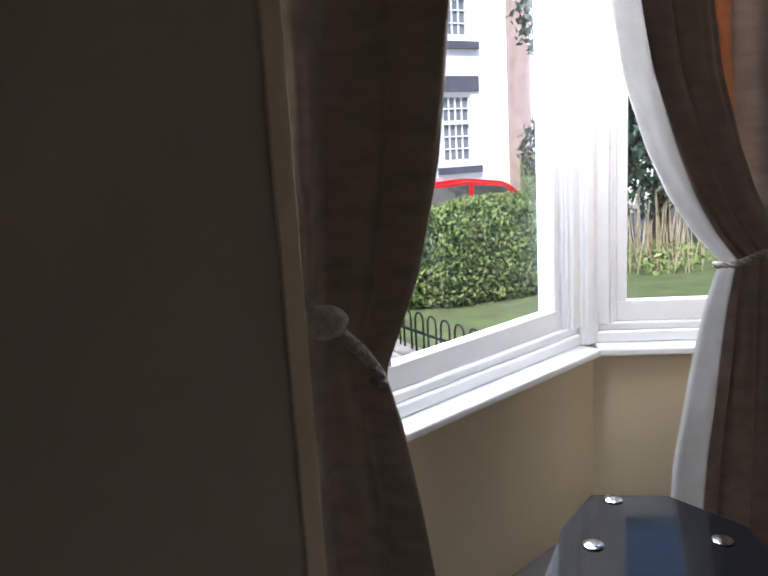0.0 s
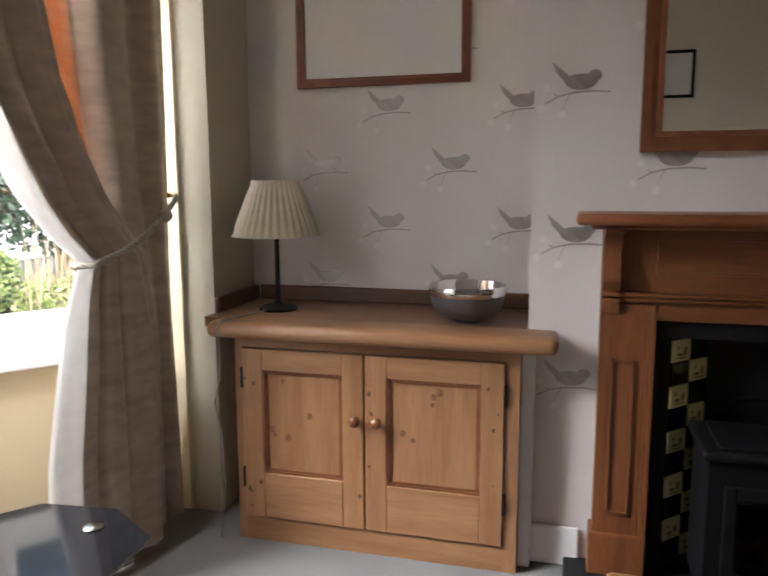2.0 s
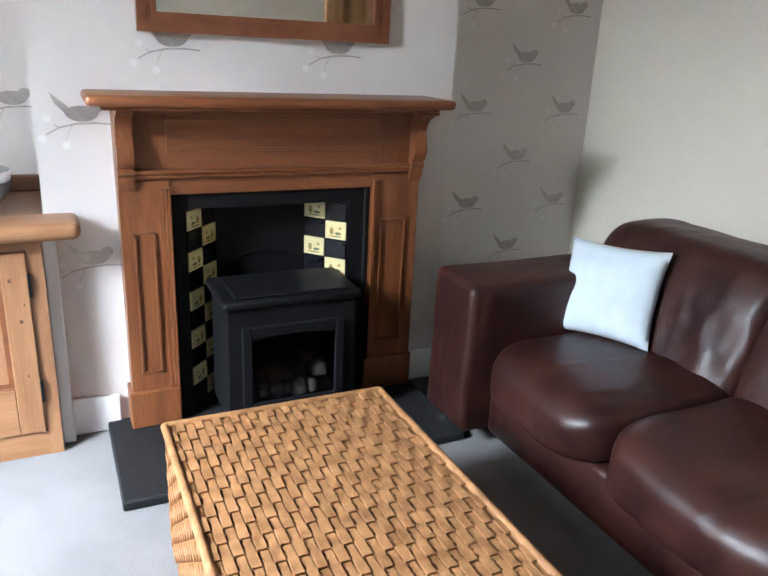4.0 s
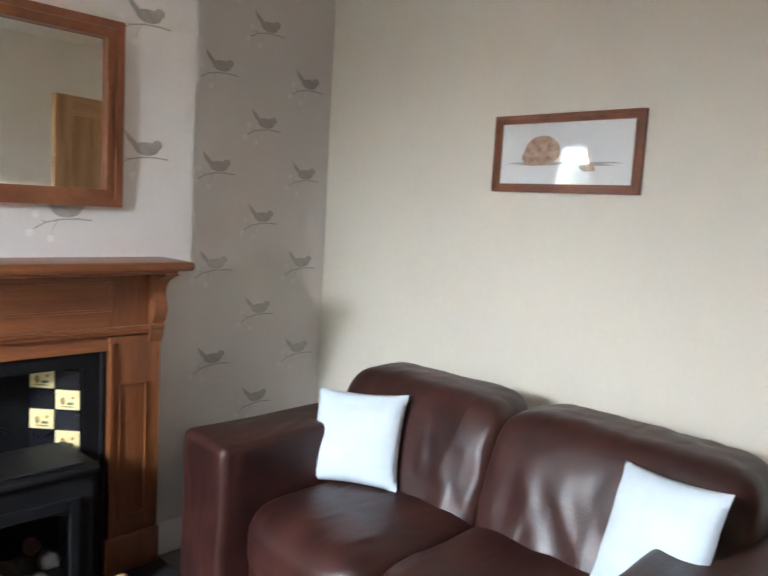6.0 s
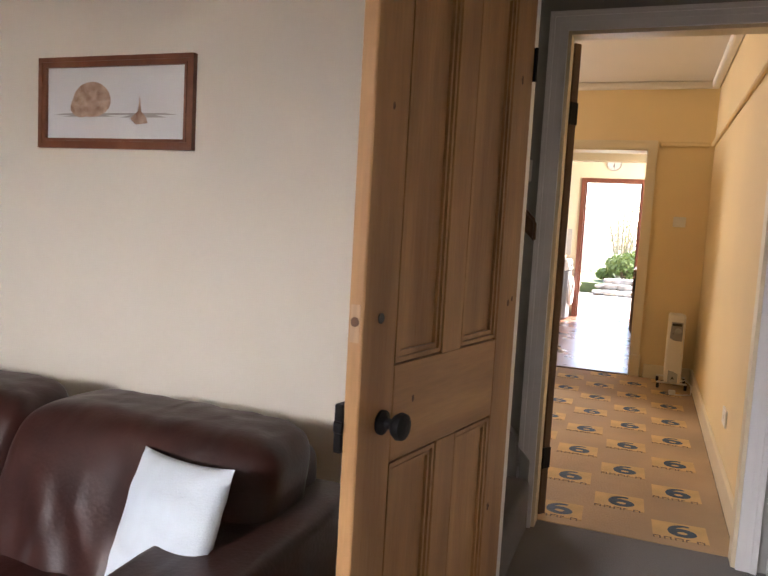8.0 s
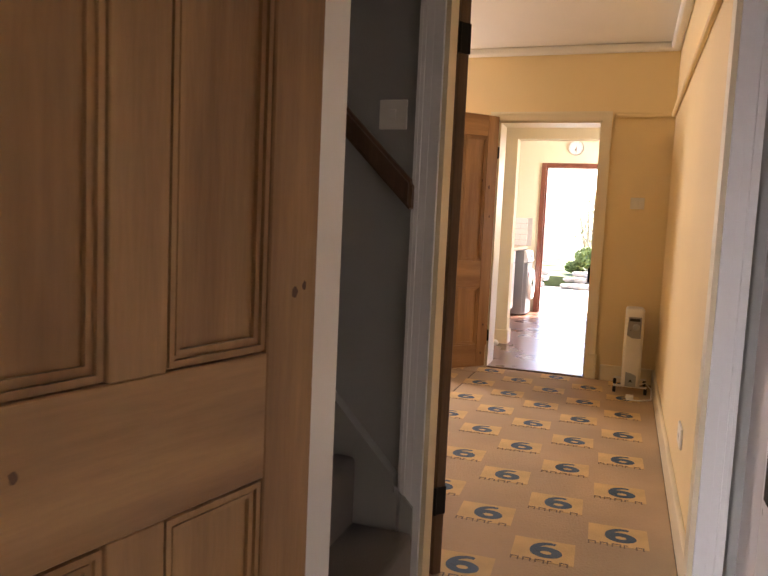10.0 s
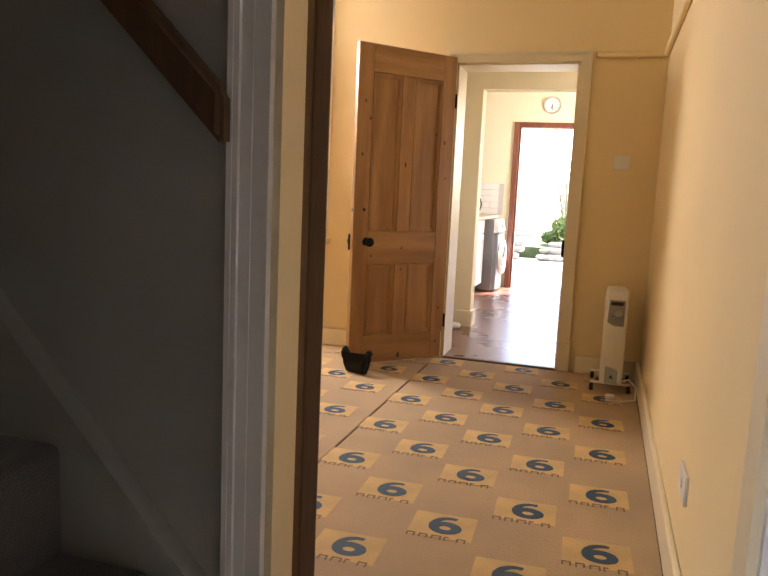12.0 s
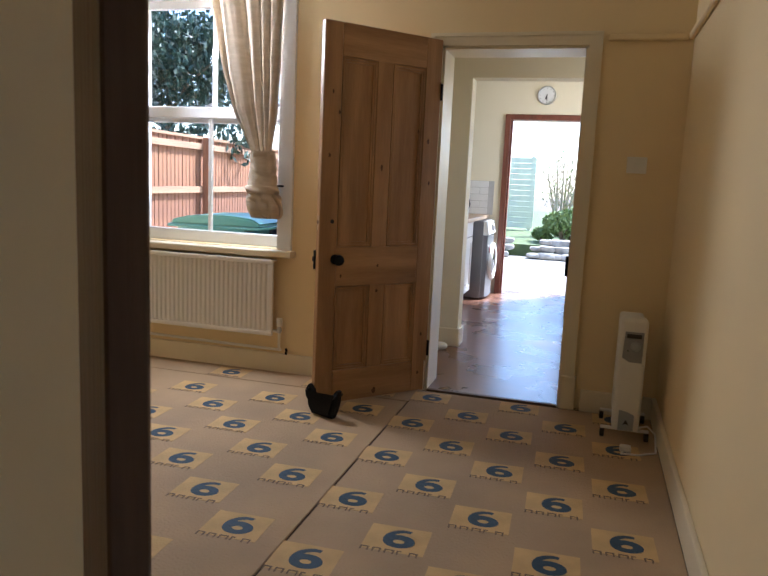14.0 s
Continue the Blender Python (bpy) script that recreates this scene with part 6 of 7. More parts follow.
clock = thing("wall_clock", pose(-0.49, 4.098, 2.226), "round wall clock with a pale dial and steel rim", "clock")
bm = B()
lathe(bm, [(0.100, -0.001), (0.100, -0.026), (0.094, -0.034), (0.088, -0.032), (0.088, -0.02)], 36, "y", cap=False)
part("rim", bm, "steel", clock, smooth=50)
bm = B()
lathe(bm, [(0.089, -0.006), (0.089, -0.018)], 36, "y")
part("dial", bm, "paper", clock)
bm = B()
for ang, ln, wd in ((178, 0.062, 0.003), (200, 0.045, 0.004)):
    a = radians(ang)
    box(bm, -wd, wd, -0.022, -0.019, -0.01, ln)
    for v in bm.verts[-8:]:
        x, z = v.co.x, v.co.z
        v.co.x, v.co.z = x * math.cos(a) + z * math.sin(a), -x * math.sin(a) + z * math.cos(a)
for k in range(12):
    a = 2 * math.pi * k / 12
    box(bm, 0.077 * math.sin(a) - 0.002, 0.077 * math.sin(a) + 0.002, -0.0195, -0.0182, 0.077 * math.cos(a) - 0.005, 0.077 * math.cos(a) + 0.005)
part("clock_hands", bm, "plastic_black", clock)

wt = thing("worktop", pose(-1.35, 2.9, 0.86), "wood-effect worktop on the kitchen cabinets", "worktop")
part("board", bx(-0.31, 0.32, -0.83, 1.195, 0.0, 0.038, bevel=0.006, seg=2), "worktop", wt)


def base_unit(y0, y1, label):
    th = thing("base_cabinet", pose(-1.37, (y0 + y1) / 2, 0), label, "cabinet", "kitchen base cabinets")
    w = (y1 - y0) / 2
    part("body", bx(-0.28, 0.25, -w, w, 0.10, 0.858), "cabinet_white", th)
    part("plinth", bx(-0.28, 0.20, -w, w, 0.0, 0.10), "plastic_grey", th)
    d = part("door", bx(0.251, 0.262, -w + 0.07, w - 0.07, 0.18, 0.62), "cabinet_white", th)
    bm = B()
    for a in ((-w + 0.003, -w + 0.07, 0.115, 0.685), (w - 0.07, w - 0.003, 0.115, 0.685), (-w + 0.07, w - 0.07, 0.115, 0.18), (-w + 0.07, w - 0.07, 0.62, 0.685)):
        box(bm, 0.251, 0.271, *a, bevel=0.002)
    part("door_frame", bm, "cabinet_white", d)
    part("drawer_front", bx(0.251, 0.271, -w + 0.003, w - 0.003, 0.695, 0.85, bevel=0.003), "cabinet_white", th)
    bm = B()
    tube(bm, [(0.271, -w + 0.04, 0.50), (0.298, -w + 0.04, 0.505), (0.298, -w + 0.04, 0.60), (0.271, -w + 0.04, 0.605)], 0.005, 8)
    part("handle", bm, "plastic_black", d, smooth=60)


base_unit(2.08, 2.75, "white shaker kitchen base cabinet with black handle")
base_unit(2.75, 3.42, "white shaker kitchen base cabinet with black handle")

ck = thing("cooker", pose(-1.37, 1.76, 0), "white freestanding cooker with black knobs", "cooker")
part("body", bx(-0.28, 0.25, -0.30, 0.30, 0.02, 0.895, bevel=0.006), "cabinet_white", ck)
for z0, z1 in ((0.10, 0.42), (0.46, 0.72)):
    d = part("oven_door", bx(0.251, 0.275, -0.29, 0.29, z0, z1, bevel=0.005), "cabinet_white", ck)
    part("window", bx(0.274, 0.278, -0.20, 0.20, z0 + 0.06, z1 - 0.07), "black_glass", d)
    bm = B()
    tube(bm, [(0.275, -0.22, z1 - 0.03), (0.305, -0.22, z1 - 0.03), (0.305, 0.22, z1 - 0.03), (0.275, 0.22, z1 - 0.03)], 0.007, 8)
    part("handle", bm, "plastic_black", d, smooth=60)
for k in range(6):
    bm = B()
    lathe(bm, [(0.020, 0.25), (0.018, 0.275), (0.005, 0.278)], 14, "x", (0, -0.24 + 0.096 * k, 0.80))
    part("knob", bm, "plastic_black", ck, smooth=50)

wm = thing("washing_machine", pose(-1.23, 3.77, 0), "silver grey front-loading washing machine under the worktop", "washing machine")
bm = B()
box(bm, -0.40, 0.235, -0.30, 0.30, 0.02, 0.85, bevel=0.012, seg=2)
prism(bm, [(0.225, -0.29), (0.275, -0.24), (0.292, -0.12), (0.297, 0.0), (0.292, 0.12), (0.275, 0.24), (0.225, 0.29)], "z", 0.03, 0.69)
part("case", bm, "washer_silver", wm, smooth=30)
bm = B()
prism(bm, [(0.225, 0.70), (0.292, 0.705), (0.262, 0.845), (0.225, 0.848)], "y", -0.295, 0.295)
part("control_panel", bm, "cabinet_white", wm)
bm = B()
lathe(bm, [(0.045, 0.27), (0.04, 0.30), (0.01, 0.303)], 18, "x", (0, 0.05, 0.775))
part("dial", bm, "plastic_grey", wm, smooth=50)
bm = B()
lathe(bm, [(0.205, 0.285), (0.205, 0.315), (0.185, 0.332), (0.150, 0.325), (0.145, 0.305)], 36, "x", (0, 0, 0.40), cap=False)
dr = part("door_ring", bm, "cabinet_white", wm, smooth=50)
bm = B()
lathe(bm, [(0.148, 0.306), (0.12, 0.318), (0.06, 0.328), (0.004, 0.33)], 30, "x", (0, 0, 0.40))
part("door_glass", bm, "black_glass", dr, smooth=60)
bm = B()
prism(bm, [(-0.20, 0.58), (-0.17, 0.50), (-0.14, 0.58)], "x", 0.293, 0.2985)
part("sticker", bm, "lamp_red", wm)

tp = thing("splashback", pose(-1.655, 4.098, 0.898), "white brick-shaped wall tiles above the worktop", "tiles", kind="structure")
part("grout_bed", bx(0.0, 0.655, -0.006, 0.0, 0.0, 0.378), "grout", tp)
tl = mesh_of("tile", bx(0.002, 0.196, -0.012, -0.004, 0.002, 0.0725, bevel=0.002), "wall_tile")
tl_half = mesh_of("tile", bx(0.002, 0.097, -0.012, -0.004, 0.002, 0.0725, bevel=0.002), "wall_tile")
for r in range(5):
    for c in range(-1, 4):
        x = 0.198 * c + (0.099 if r % 2 else 0)
        if x < -0.01:
            continue
        full = x + 0.196 <= 0.66
        if not full and x + 0.099 > 0.66:
            continue
        o = new("tile", tl if full else tl_half)
        o.parent = tp
        o.matrix_basis = pose(x, 0, 0.0755 * r)

wu = thing("wall_cabinet", pose(-1.66, 3.55, 1.36), "grey painted kitchen wall cabinet with cornice", "cabinet")
part("body", bx(0.002, 0.30, -0.45, 0.45, 0.0, 0.72), "hood_grey", wu)
for y0, y1 in ((-0.447, -0.003), (0.003, 0.447)):
    d = part("door", bx(0.30, 0.318, y0, y1, 0.003, 0.717, bevel=0.003), "hood_grey", wu)
    bm = B()
    for a in ((y0 + 0.003, y0 + 0.06, 0.01, 0.71), (y1 - 0.06, y1 - 0.003, 0.01, 0.71), (y0 + 0.06, y1 - 0.06, 0.01, 0.065), (y0 + 0.06, y1 - 0.06, 0.655, 0.71)):
        box(bm, 0.318, 0.324, *a, bevel=0.002)
    part("door_frame", bm, "hood_grey", d)
part("cornice", bx(0.002, 0.345, -0.46, 0.46, 0.72, 0.76, bevel=0.012, seg=2), "hood_grey", wu)

kt = thing("kettle", pose(-1.30, 3.55, 0.898), "black kettle on the worktop", "kettle")
bm = B()
lathe(bm, [(0.075, 0.0), (0.08, 0.02), (0.072, 0.12), (0.055, 0.18), (0.02, 0.20), (0.015, 0.215), (0.003, 0.218)], 24)
part("body", bm, "black_glaze", kt, smooth=60)
bm = B()
tube(bm, [(0.05, 0, 0.19), (0.11, 0, 0.18), (0.125, 0, 0.12), (0.105, 0, 0.05), (0.075, 0, 0.04)], 0.010, 10)
part("handle", bm, "plastic_black", kt, smooth=60)
bm = B()
prism(bm, [(-0.06, 0.12), (-0.115, 0.17), (-0.105, 0.18), (-0.055, 0.17)], "y", -0.02, 0.02)
part("spout", bm, "black_glaze", kt)

du = thing("sideboard", pose(0.27, 2.75, 0), "dark brown low kitchen sideboard", "sideboard")
part("body", bx(-0.33, 0.345, -0.52, 0.52, 0.08, 0.80, bevel=0.004), "pine_old", du)
part("top", bx(-0.35, 0.345, -0.54, 0.54, 0.80, 0.83, bevel=0.008, seg=2), "pine_old", du)
part("plinth", bx(-0.31, 0.345, -0.50, 0.50, 0.0, 0.08), "plastic_black", du)
for a, b in ((-0.51, -0.005), (0.005, 0.51)):
    d = part("door", bx(-0.345, -0.33, a, b, 0.10, 0.785, bevel=0.004), "pine_old", du)
    bm = B()
    lathe(bm, [(0.012, -0.345), (0.014, -0.365), (0.003, -0.368)], 14, "x", (0, -0.06 if a < -0.1 else 0.06, 0.5))
    part("knob", bm, "brass", d, smooth=50)

sp = thing("ceiling_spotlight", pose(-0.47, 3.55, 2.4), "small white kitchen ceiling spotlight", "ceiling light")
bm = B()
lathe(bm, [(0.045, 0.0), (0.045, -0.012), (0.03, -0.02), (0.032, -0.07), (0.028, -0.075)], 20, "z")
part("housing", bm, "cabinet_white", sp, smooth=50)
mat_shoe = thing("floor_cloth", pose(-0.93, 1.05, -0.004), "small white cloth bundle on the kitchen floor", "cloth")
bm = B()
puffy(bm, 0.07, 0.05, 0.03, 2.5, 8, 0.01, 3)
for v in bm.verts:
    v.co.z += 0.03
part("bundle", bm, "plastic_white", mat_shoe, smooth=80)

# ---- outdoors ----
GZ = -0.75
structure("ground", bx(-150, 150, -150, 150, GZ - 0.3, GZ - 0.02), "earth", "bare earth ground reaching to the horizon")
structure("ground_front_garden", bx(-9, 3, -13.1, -9.25, GZ - 0.1, 0.0), "grass", "rough grass of the small front garden")
structure("pavement_path", bx(-2.58, -0.9, -13.1, -9.3, -0.05, 0.006), "concrete", "pale concrete garden path")
structure("pavement_front", bx(-30, 25, -13.6, -13.1, GZ - 0.1, -0.42), "concrete", "grey concrete pavement")
structure("road", bx(-60, 60, -19.6, -13.6, GZ - 0.1, -0.55), "asphalt", "grey asphalt road")
structure("pavement_far", bx(-60, 60, -21.7, -19.6, GZ - 0.1, -0.35), "concrete", "grey concrete pavement across the road")
structure("pavement_side_return", bx(-4.9, -1.86, 0.26, 12, GZ - 0.1, -0.17), "concrete", "concrete paving beside the house")
structure("pavement_patio", bx(-4.5, 3.5, 4.36, 9.6, GZ - 0.1, -0.07), "stone", "pale stone patio")
structure("ground_back_garden", bx(-9, 12, 9.6, 30, GZ - 0.1, 0.15), "grass", "green back garden lawn")
# unseen outer skin above the rooms, added to block light; low so sun reaches the hedge
structure("wall_house_front", bx(-3.6, 0.9, -9.45, -8.6, 2.52, 2.7), "red_brick", "unseen brick slab closing the bay from light")
structure("roof_kitchen", bx(-2.0, 1.0, 0.2, 4.5, 2.62, 2.8), "slate", "unseen flat slab closing the kitchen from light")
structure("roof_front", bx(-3.7, 0.8, -8.6, -4.45, 2.64, 2.75), "slate", "unseen low slab closing the living room from light")
structure("roof_back", bx(-3.7, 0.8, -3.58, 0.3, 2.64, 2.75), "slate", "unseen low slab closing the dining room from light")
structure("wall_stair_over", bx(-0.66, -0.60, Y_LB1, Y_DF0, 2.45, 4.0), "stair_paint", "grey painted wall over the lobby")


def leaf_mass(bm, centre, radii, count, size, rnd, shell=0.55, flat_bottom=None, boxy=2.0):
    """Many small leaves spread through an uneven rounded volume."""
    for _ in range(count):
        while True:
            p = Vector((rnd.uniform(-1, 1), rnd.uniform(-1, 1), rnd.uniform(-1, 1)))
            d = (abs(p.x) ** boxy + abs(p.y) ** boxy + abs(p.z) ** boxy) ** (1 / boxy)
            if shell < d <= 1:
                break
        bump = 1 + 0.10 * noise.noise(p * 3.1 + Vector(centre))
        c = Vector(centre) + Vector((p.x * radii[0], p.y * radii[1], p.z * radii[2])) * bump
        if flat_bottom is not None and c.z < flat_bottom:
            continue
        s = size * rnd.uniform(0.6, 1.3)
        e = Euler((rnd.uniform(0, 6.28), rnd.uniform(0, 6.28), rnd.uniform(0, 6.28))).to_matrix()
        bm.faces.new([bm.verts.new(c + e @ Vector(q)) for q in ((-s, 0, 0), (0, -s * 0.5, s * 0.15), (s, 0, 0), (0, s * 0.5, s * 0.15))])


def hedge():
    rnd = random.Random(7)
    th = thing("hedge", pose(-4.50, -12.25, -0.04), "clipped dense green privet hedge with a rounded end", "hedge")
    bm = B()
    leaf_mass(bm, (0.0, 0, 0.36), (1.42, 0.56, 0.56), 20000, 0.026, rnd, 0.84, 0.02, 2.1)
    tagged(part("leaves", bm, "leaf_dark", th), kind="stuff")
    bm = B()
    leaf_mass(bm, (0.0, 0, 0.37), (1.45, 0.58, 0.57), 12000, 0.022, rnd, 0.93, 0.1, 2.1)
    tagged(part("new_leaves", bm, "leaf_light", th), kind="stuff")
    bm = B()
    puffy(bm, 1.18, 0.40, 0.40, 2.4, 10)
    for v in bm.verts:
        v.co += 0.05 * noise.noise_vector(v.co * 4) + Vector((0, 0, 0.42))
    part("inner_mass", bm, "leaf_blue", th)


hedge()

rl = thing("railing", pose(-2.66, -10.6, -0.45, 0, 0, 90), "low black iron hooped garden railing", "railing")
for z in (0.14, 0.62):
    bm = B()
    tube(bm, [(-1.6, 0, z), (1.6, 0, z)], 0.010, 6)
    part("bar", bm, "black_iron", rl)
for k in range(22):
    x = -1.55 + 0.145 * k
    bm = B()
    tube(bm, [(x - 0.045, 0, 0.0), (x - 0.045, 0, 0.70)] + [(x - 0.045 * math.cos(math.pi * a / 8), 0, 0.70 + 0.05 * math.sin(math.pi * a / 8)) for a in range(1, 8)] + [(x + 0.045, 0, 0.70), (x + 0.045, 0, 0.0)], 0.007, 5)
    part("hoop", bm, "black_iron", rl, smooth=60)
structure("kerb_garden", bx(-2.72, -2.58, -13.1, -9.3, -0.05, 0.04, bevel=0.01), "stone", "pale stone edging under the railing")


def car():
    th = thing("parked_car", pose(-6.02, -15.1, -0.55), "bright red parked hatchback car in the street", "car")
    L, W = 2.05, 0.84
    side = [(-L, 0.42), (-L + 0.06, 0.80), (-1.15, 0.98), (-0.55, 1.02), (0.45, 1.02), (L - 0.10, 1.00), (L - 0.02, 0.72), (L, 0.36), (L - 0.2, 0.22), (-L + 0.15, 0.22)]
    bm = B()
    prism(bm, side, "y", -W, W)
    bmesh.ops.bevel(bm, geom=bm.edges[:], offset=0.06, segments=3, affect="EDGES")
    part("body", bm, "car_red", th, smooth=40)
    roof = [(-0.95, 1.0), (-0.35, 1.42), (0.30, 1.50), (1.35, 1.46), (1.72, 1.30), (1.96, 0.98)]
    bm = B()
    prism(bm, roof, "y", -W + 0.10, W - 0.10)
    bmesh.ops.bevel(bm, geom=bm.edges[:], offset=0.05, segments=3, affect="EDGES")
    part("cabin", bm, "car_red", th, smooth=40)
    for s in (-1, 1):
        for pts in ([(-0.62, 1.07), (-0.28, 1.36), (0.22, 1.41), (0.22, 1.07)], [(0.30, 1.07), (0.30, 1.42), (1.10, 1.40), (1.42, 1.28), (1.50, 1.10), (1.2, 1.07)]):
            bm = B()
            prism(bm, pts, "y", *sorted((s * (W - 0.115), s * (W - 0.092))))
            part("side_window", bm, "car_glass", th)
    bm = B()
    prism(bm, [(1.70, 1.27), (1.735, 1.30), (1.985, 1.02), (1.95, 1.00)], "y", -W + 0.2, W - 0.2)
    part("rear_window", bm, "car_glass", th)
    for s in (-1, 1):
        part("tail_lamp", bx(L - 0.16, L + 0.008, *sorted((s * (W - 0.20), s * (W + 0.006))), 0.70, 0.98, bevel=0.02), "lamp_red", th)
    part("number_plate", bx(L - 0.01, L + 0.012, -0.26, 0.26, 0.50, 0.61), "tile_cream", th)
    part("bumper", bx(L - 0.12, L + 0.05, -W + 0.02, W - 0.02, 0.28, 0.46, bevel=0.04, seg=2), "car_red", th, smooth=40)
    for x in (-1.28, 1.28):
        for s in (-1, 1):
            bm = B()
            lathe(bm, [(0.30, s * (W - 0.20)), (0.31, s * (W - 0.16)), (0.31, s * (W - 0.02)), (0.29, s * W)], 26, "y", (x, 0, 0.31))
            wh = part("wheel", bm, "rubber", th, smooth=40)
            bm = B()
            lathe(bm, [(0.20, s * (W + 0.001)), (0.19, s * (W + 0.008)), (0.05, s * (W + 0.012))], 18, "y", (x, 0, 0.31))
            part("rim", bm, "steel", wh, smooth=40)


car()


def far_house(at, x0, x1, wins, skin, trim, label):
    th = thing("terraced_house", pose(*at), label, "house")
    hw, hh = 0.45, 1.67
    bm = B()
    slab(bm, "y", -5.0, 0.0, x0, x1, 0.0, 7.0, holes=[(x - hw, x + hw, z, z + hh) for x, z in wins])
    part("wall", bm, skin, th)
    bm = B()
    prism(bm, [(-5.3, 6.9), (0.35, 6.9), (-2.5, 9.4)], "x", x0, x1)
    part("roof", bm, "slate", th)
    for x, z in wins:
        w = part("window", bx(x - hw, x + hw, -0.16, -0.12, z, z + hh), "far_pane_sky", th)
        bm = B()
        for a in ((x - hw, x - hw + 0.06, z, z + hh), (x + hw - 0.06, x + hw, z, z + hh), (x - hw + 0.06, x + hw - 0.06, z, z + 0.08), (x - hw + 0.06, x + hw - 0.06, z + hh - 0.07, z + hh), (x - hw + 0.06, x + hw - 0.06, z + 0.94, z + 1.04)):
            box(bm, a[0], a[1], -0.125, -0.05, a[2], a[3])
        for gx in (-0.195, 0.0, 0.195):
            box(bm, x + gx - 0.016, x + gx + 0.016, -0.12, -0.08, z + 0.08, z + hh - 0.07)
        for gz in (0.35, 0.65, 1.33):
            box(bm, x - hw + 0.06, x + hw - 0.06, -0.12, -0.08, z + gz - 0.016, z + gz + 0.016)
        part("window_frame", bm, "white_gloss", w)
        part("sill", bx(x - 0.66, x + 0.66, -0.02, 0.10, z - 0.27, z - 0.10), trim, w)
        part("lintel", bx(x - 0.66, x + 0.66, -0.02, 0.04, z + hh + 0.06, z + hh + 0.43), trim, w)


far_house((-12.6, -21.7, -0.60), 0.02, 16.0, [(1.64 + 1.92 * k, z) for k in range(6) for z in (1.59, 4.6)], "white_render", "dark_slate_paint", "white rendered terrace house across the road with dark lintels")
far_house((-12.6, -21.7, -0.60), -0.75, 0.0, [], "brick_glare", "stone", "narrow brick house front across the road, paled for glare")
far_house((-12.6, -21.7, -0.60), -15.0, -0.77, [(-2.0 - 1.92 * k, z) for k in range(6) for z in (1.59, 4.6)], "white_render", "dark_slate_paint", "white rendered terrace house beside the brick front")
far_hedge = thing("hedge", pose(-12.95, -20.9, -0.35), "yellow-green garden hedge across the road", "hedge")
bm = B()
leaf_mass(bm, (0, 0, 0.7), (0.5, 0.4, 0.8), 3000, 0.06, random.Random(77), 0.8, 0.02, 4.0)
tagged(part("leaves", bm, "leaf_light", far_hedge), kind="stuff")
bm = B()
puffy(bm, 0.4, 0.3, 0.7, 4.0, 8)
for v in bm.verts:
    v.co.z += 0.7
part("inner_mass", bm, "leaf_dark", far_hedge)


def tree(name, at, height, crown, count, leaf, label, seed, mat="leaf_blue", trunk=0.12):
    rnd = random.Random(seed)
    th = thing(name, pose(*at), label, "tree")
    bm = B()
    tube(bm, [(0, 0, 0), (0.05, 0.02, height * 0.35), (0.0, 0.06, height * 0.65), (0.05, 0.0, height * 0.9)], [trunk, trunk * 0.8, trunk * 0.5, trunk * 0.15], 8)
    for k in range(9):
        a = 2.4 * k
        z = height * (0.3 + 0.06 * k)
        r = crown * rnd.uniform(0.6, 0.95)
        tube(bm, [(0.02, 0.02, z), (0.5 * r * math.cos(a), 0.5 * r * math.sin(a), z + 0.3 * r), (r * math.cos(a), r * math.sin(a), z + 0.45 * r)], [trunk * 0.35, trunk * 0.2, trunk * 0.05], 6)
    part("trunk", bm, "bark", th, smooth=60)
    bm = B()
    for k in range(16):
        a, f = 2.4 * k, rnd.uniform(0.3, 1.0)
        r = crown * rnd.uniform(0.2, 0.8)
        leaf_mass(bm, (r * math.cos(a), r * math.sin(a), height * f), (crown * 0.45, crown * 0.45, height * 0.13), count // 16, leaf, rnd, 0.2)
    tagged(part("crown", bm, mat, th), kind="stuff")


tree("conifer", (-7.8, -13.1, GZ), 4.6, 1.8, 26000, 0.055, "dark green bushy conifer beyond the hedge", 5)
stalks = thing("dry_plants", pose(-6.3, -12.0, -0.02), "pale dry stalks of dead garden plants by the hedge", "plant")
rnd = random.Random(12)
bm = B()
for k in range(70):
    a, r, h = rnd.uniform(0, 6.28), rnd.uniform(0, 0.55), rnd.uniform(0.35, 0.85)
    x, y, lean = r * math.cos(a), r * math.sin(a), rnd.uniform(-0.25, 0.25)
    tube(bm, [(x, y, 0), (x + 0.4 * lean, y, 0.6 * h), (x + lean, y + 0.3 * lean, h)], [0.008, 0.006, 0.003], 4)
tagged(part("stems", bm, "straw", stalks), kind="stuff")
bm = B()
leaf_mass(bm, (0, 0, 0.12), (0.6, 0.6, 0.2), 500, 0.04, rnd, 0.2, 0.0)
tagged(part("leaves", bm, "leaf_light", stalks), kind="stuff")
tree("garden_tree", (-6.9, 6.6, -0.25), 4.0, 2.0, 12000, 0.065, "dark glossy evergreen tree above the fence", 9)
tree("garden_tree", (-5.3, 12.0, 0.1), 4.6, 1.9, 9000, 0.07, "leafy green garden tree", 10, "leaf_dark")


